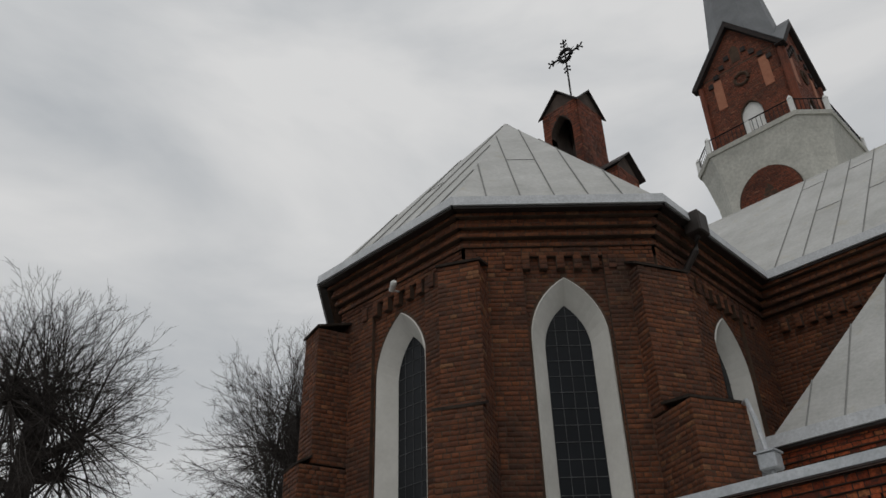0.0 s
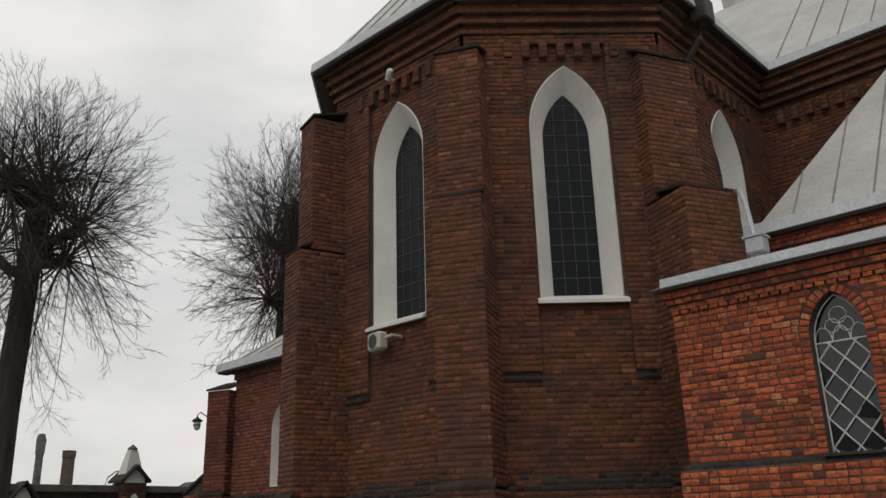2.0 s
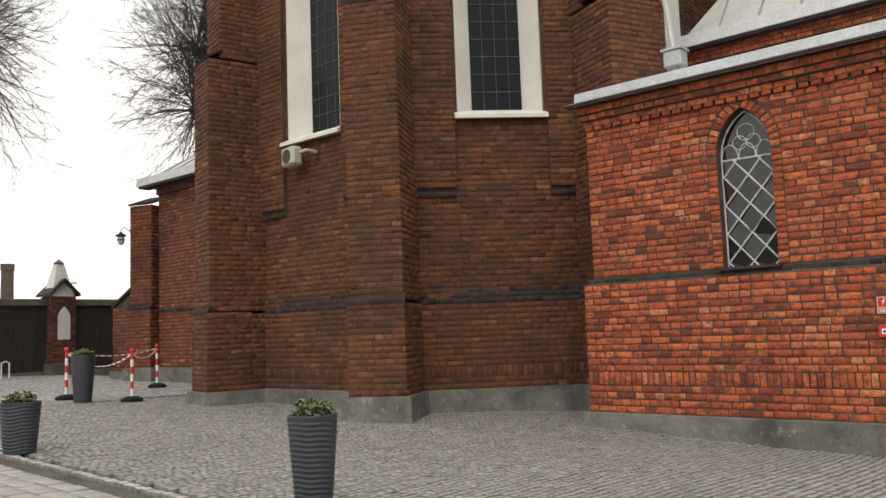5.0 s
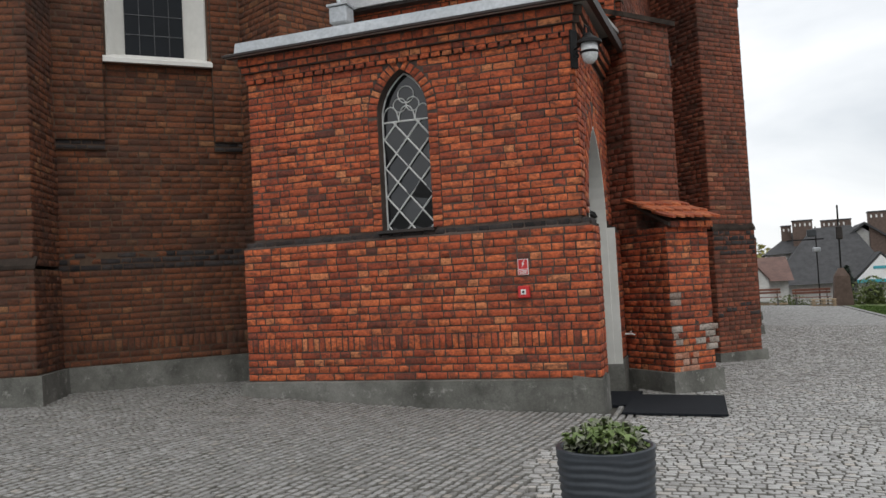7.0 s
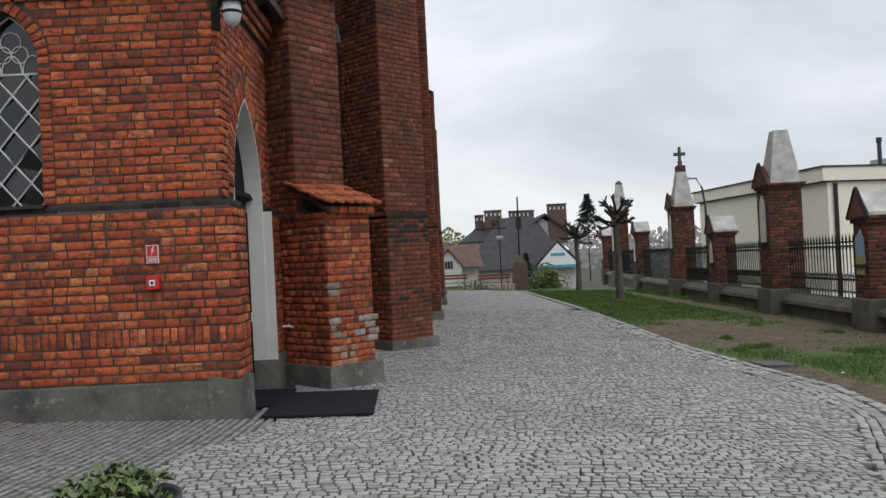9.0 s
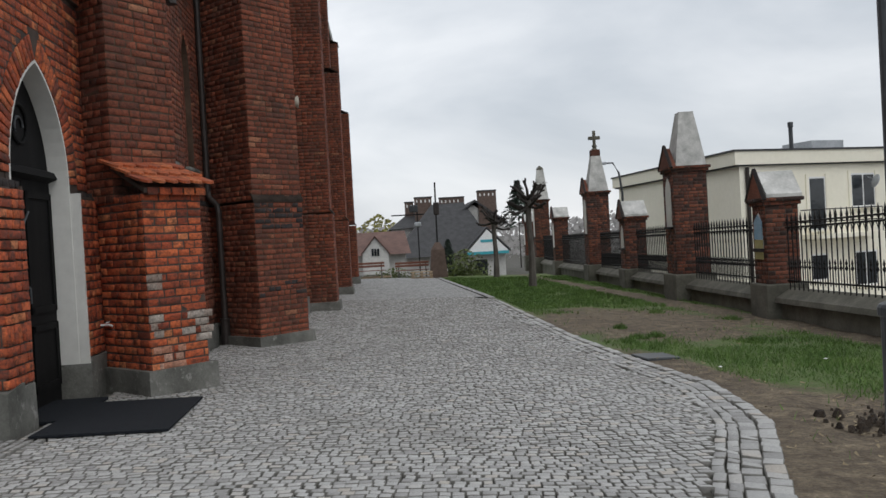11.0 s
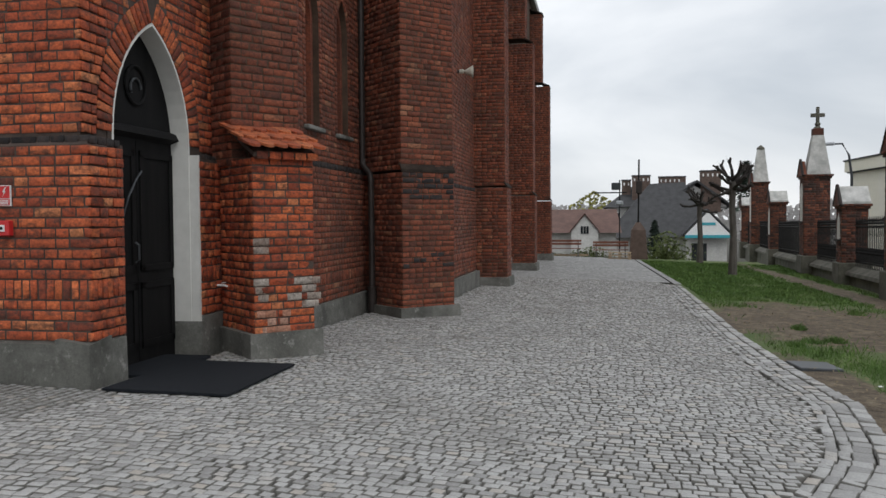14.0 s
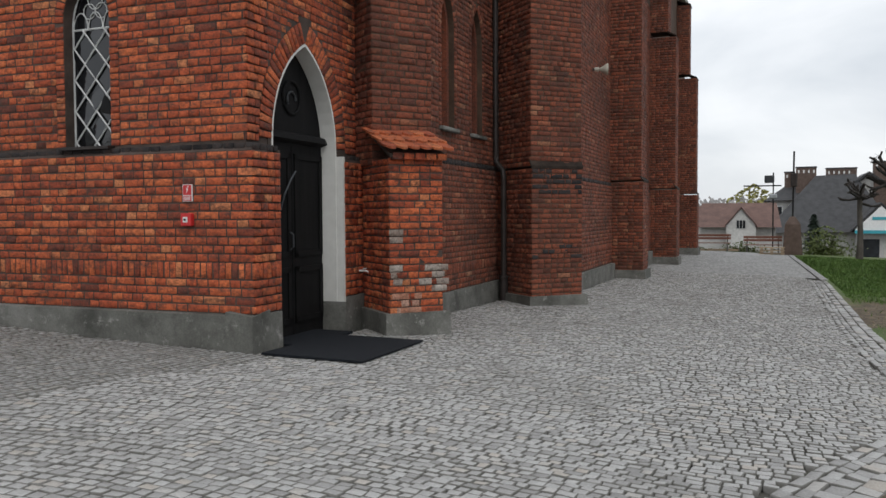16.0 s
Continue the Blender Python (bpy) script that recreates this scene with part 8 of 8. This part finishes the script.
# the road further off
V, F = [], []
ys_ = [30.8 + i * 1.2 for i in range(17)]
for i, yv in enumerate(ys_):
    for f in (0, 0.33, 0.66, 1):
        xv = -0.5 + (kerb_x(yv) - 0.15 + 0.5) * f
        V.append((xv, yv, G(xv, yv)))
    if i:
        o = (i - 1) * 4
        F += [(o + j, o + j + 1, o + j + 5, o + j + 4) for j in range(3)]
part("far_setts", (V, F), FAR_SETT, paving)
V, F = [], []
xs_ = [-30 + i * 1.0 for i in range(16)]
for i, xv in enumerate(xs_):
    for yv in (2, 5, 8, 11, 12.6):
        V.append((xv, yv, G(xv, yv) - 0.004))
    if i:
        o = (i - 1) * 5
        F += [(o + j, o + 5 + j, o + 6 + j, o + 1 + j) for j in range(4)]
part("far_setts", (V, F), FAR_SETT, paving)

V, F = [], []
for i, xv in enumerate([-18 + k * 1.0 for k in range(26)]):
    for yv in (-14, -8, -4, -1, 2, 4.3):
        V.append((xv, yv, G(xv, yv) - 0.012))
    if i:
        o = (i - 1) * 6
        F += [(o + j, o + 6 + j, o + 7 + j, o + 1 + j) for j in range(5)]
part("far_setts", (V, F), FAR_SETT, paving)

kerb = tagged(new("kerb"), "rows of granite kerb setts following the lawn's edge", "kerb", kind="structure")
kb_me = []
for k in range(6):
    me_ = mesh_of("kerb_stone", (sett_verts(0.135, 0.105 + 0.018 * k, 0.0, (0.002 * (k - 2.5), 0.003 * (k % 3 - 1)), 0.007), BRICK_FACES))
    me_.materials.append(SETT)
    darken_edges(me_)
    kb_me.append(me_)
for off, rise, wide in ((0.07, 0.018, 1.0), (0.211, 0.004, 1.0), (0.327, 0.0, 0.62), (0.417, 0.0, 0.62)):
    yv = 4.6
    while yv < 30:
        x0_, x1_ = kerb_x(yv), kerb_x(yv + 0.3)
        lean_ = math.atan2(x1_ - x0_, 0.3)
        px_, py_ = x0_ - off * math.cos(lean_), yv + off * math.sin(lean_)
        k = prng.randrange(6)
        o = new("kerb_stone", kb_me[k])
        o.parent = kerb
        o.matrix_local = (Matrix.Translation((px_ + prng.uniform(-0.008, 0.008), py_, G(px_, py_) + rise + prng.uniform(-0.006, 0.006)))
                          @ Matrix.Rotation(prng.uniform(-0.06, 0.06) - lean_, 4, "Z") @ Matrix.Rotation(0.033, 4, "Y") @ Matrix.Diagonal((wide, 1, 1, 1)))
        yv += (0.105 + 0.018 * k + 0.016) * math.cos(lean_)
kf = bmesh.new()
for a in range(30, 48):
    x0_, x1_ = kerb_x(a), kerb_x(a + 1)
    prism(kf, [(x0_ - 0.12, a, G(x0_, a) - 0.1), (x0_ + 0.08, a, G(x0_, a) - 0.1), (x1_ + 0.08, a + 1, G(x1_, a + 1) - 0.1), (x1_ - 0.12, a + 1, G(x1_, a + 1) - 0.1)],
          [(x0_ - 0.12, a, G(x0_, a) + 0.03), (x0_ + 0.08, a, G(x0_, a) + 0.03), (x1_ + 0.08, a + 1, G(x1_, a + 1) + 0.03), (x1_ - 0.12, a + 1, G(x1_, a + 1) + 0.03)])
part("far_kerb", kf, FAR_SETT, kerb)

pv = Setts()
for i in range(40):
    for j in range(12):
        xx = -12.2 + i * 0.205 + (0.1 if j % 2 else 0)
        yy = 4.3 - (j + 0.5) * 0.205
        pv.add(xx, yy, 0.198, 0.198, 0.02 * prng.uniform(-1, 1), 0.0)
pv.build("concrete_pavers", PAVER, paving)
edge = Setts()
for i in range(90):
    edge.add(-12.4 + i * 0.105, 4.62 + prng.uniform(-0.01, 0.01), 0.095, 0.09, prng.uniform(-0.05, 0.05))
edge.build("edge_setts", SETT, paving)

# ---- lawn ----
V, F = [], []
ys_ = [2.8 + i * 0.8 for i in range(76)]
NX = 14
for i, yv in enumerate(ys_):
    x0_, x1_ = kerb_x(yv) - 0.05, fence_x(yv) + 0.2
    for j in range(NX):
        xv = x0_ + (x1_ - x0_) * j / (NX - 1)
        V.append((xv, yv, G(xv, yv) + 0.015 + (0.04 * noise.noise(Vector((xv * 0.8, yv * 0.8, 3))) if 0 < j else -0.012)))
    if i:
        o = (i - 1) * NX
        F += [(o + j, o + j + 1, o + NX + j + 1, o + NX + j) for j in range(NX - 1)]
lawn = tagged(part("lawn", (V, F), LAWN), "patchy lawn with a bare trodden patch", "lawn", kind="structure")


def turf(x, y):
    n1 = noise.noise(Vector((x * 1.1, y * 1.1, 7))) * 0.5
    d = 1.0
    for (px, py), (sx, sy) in BARE:
        q = math.hypot((x - px) / sx, (y - py) / sy) + n1
        d = min(d, max((q - 0.8) / 0.3, 0.02 if q > 0.55 else 0))
    return d


grng = random.Random(17)
V, F = [], []
made = 0
while made < 95000:
    yv = 6.4 + (grng.random() ** 1.9) * 40
    x0_, x1_ = kerb_x(yv) + 0.1, fence_x(yv) - 0.4
    xv = grng.uniform(x0_, x1_)
    made += 1
    if grng.random() > turf(xv, yv):
        continue
    hgt = grng.uniform(0.03, 0.085) * (1 + 0.6 * noise.noise(Vector((xv, yv, 1))))
    a = grng.uniform(0, math.tau)
    w_ = grng.uniform(0.004, 0.008) * (1 + max(yv - 14, 0) * 0.09)
    lx, ly = grng.uniform(-0.05, 0.05), grng.uniform(-0.05, 0.05)
    z = G(xv, yv) + 0.01
    o = len(V)
    V += [(xv - w_ * math.cos(a), yv - w_ * math.sin(a), z), (xv + w_ * math.cos(a), yv + w_ * math.sin(a), z), (xv + lx + w_ * 0.3, yv + ly, z + hgt), (xv + lx - w_ * 0.3, yv + ly, z + hgt)]
    F.append((o, o + 1, o + 2, o + 3))
gr = tagged(part("grass", (V, F), GRASS), "short green grass on the lawn", "grass", kind="stuff")
for x, y in ((5.7, 13.2), (7.9, 12.4), (8.6, 14.6), (7.2, 13.6), (8.8, 12.9)):
    dz = thing("daisy", x, y, G(x, y), "small white daisy in the grass", "flower", "daisies")
    part("flower_head", lathe([(0.003, 0.09), (0.025, 0.1), (0.003, 0.108)], 8), WHITE, dz)
    part("stalk", tube([(0, 0, 0), (0, 0, 0.1)], 0.003, 4), GRASS, dz)
V, F = [], []
for _ in range(2600):
    xv, yv = grng.uniform(4.6, 9.6), grng.uniform(7.4, 25)
    if xv < kerb_x(yv) + 0.05 or turf(xv, yv) > 0.3:
        continue
    a, ln, wd = grng.uniform(0, math.tau), grng.uniform(0.008, 0.035), grng.uniform(0.003, 0.009)
    dx, dy, z = math.cos(a), math.sin(a), G(xv, yv) + 0.035
    o = len(V)
    V += [(xv - dx * ln - dy * wd, yv - dy * ln + dx * wd, z), (xv + dx * ln - dy * wd, yv + dy * ln + dx * wd, z + grng.uniform(0, 0.02)),
          (xv + dx * ln + dy * wd, yv + dy * ln - dx * wd, z + grng.uniform(0, 0.02)), (xv - dx * ln + dy * wd, yv - dy * ln - dx * wd, z)]
    F.append((o, o + 1, o + 2, o + 3))
tagged(part("straw_litter", (V, F), STRAW), "dry straw and leaf litter on the worn earth", "litter", kind="stuff")
V, F = [], []
for tx, ty, tr in ((6.1, 17.6, 0.2), (6.5, 17.9, 0.16), (9.0, 20.5, 0.2), (5.75, 17.0, 0.14), (7.6, 16.4, 0.15), (8.1, 22.6, 0.18), (6.3, 19.4, 0.12)):
    for _ in range(260):
        a, q = grng.uniform(0, math.tau), tr * math.sqrt(grng.random())
        xv, yv, w_ = tx + q * math.cos(a), ty + q * math.sin(a), grng.uniform(0.005, 0.011)
        z, hgt, b = G(xv, yv) + 0.01, grng.uniform(0.05, 0.14) * (1.1 - q / tr * 0.6), grng.uniform(0, math.tau)
        lx, ly = grng.uniform(-0.06, 0.06), grng.uniform(-0.06, 0.06)
        o = len(V)
        V += [(xv - w_ * math.cos(b), yv - w_ * math.sin(b), z), (xv + w_ * math.cos(b), yv + w_ * math.sin(b), z), (xv + lx + w_ * 0.2, yv + ly, z + hgt), (xv + lx - w_ * 0.2, yv + ly, z + hgt)]
        F.append((o, o + 1, o + 2, o + 3))
tagged(part("weed_tufts", (V, F), GRASS), "low green weed tufts on the worn earth", "weeds", kind="stuff")
hatch = tagged(part("manhole_cover", boxed(-0.24, 0.24, -0.3, 0.3, -0.02, 0.045, bevel=0.01), LAMP_POST), "grey metal inspection cover beside the kerb", "cover")
hatch.matrix_world = pose(5.5, 14.95, G(5.5, 14.95), -1.6, 1.9, 4)
clods = tagged(new("dug_earth"), "dark dug earth clods by the kerb", "earth", kind="stuff")
V, F = [], []
for _ in range(260):
    cx_, cy_ = 6.1 + grng.gauss(0, 0.45), 10.1 + grng.gauss(0, 0.35)
    if cx_ < 5.35:
        continue
    r_ = grng.uniform(0.012, 0.055)
    z = G(cx_, cy_) + 0.02
    o = len(V)
    for k in range(4):
        a = k * math.pi / 2 + grng.uniform(-0.5, 0.5)
        V.append((cx_ + r_ * math.cos(a), cy_ + r_ * math.sin(a), z - 0.01))
    for k in range(4):
        a = k * math.pi / 2 + grng.uniform(-0.5, 0.5)
        V.append((cx_ + 0.55 * r_ * math.cos(a), cy_ + 0.55 * r_ * math.sin(a), z + r_ * grng.uniform(0.5, 1.0)))
    F += [(o + k, o + (k + 1) % 4, o + 4 + (k + 1) % 4, o + 4 + k) for k in range(4)] + [(o + 4, o + 5, o + 6, o + 7)]
tagged(part("clods", (V, F), SOIL, clods), kind="stuff")
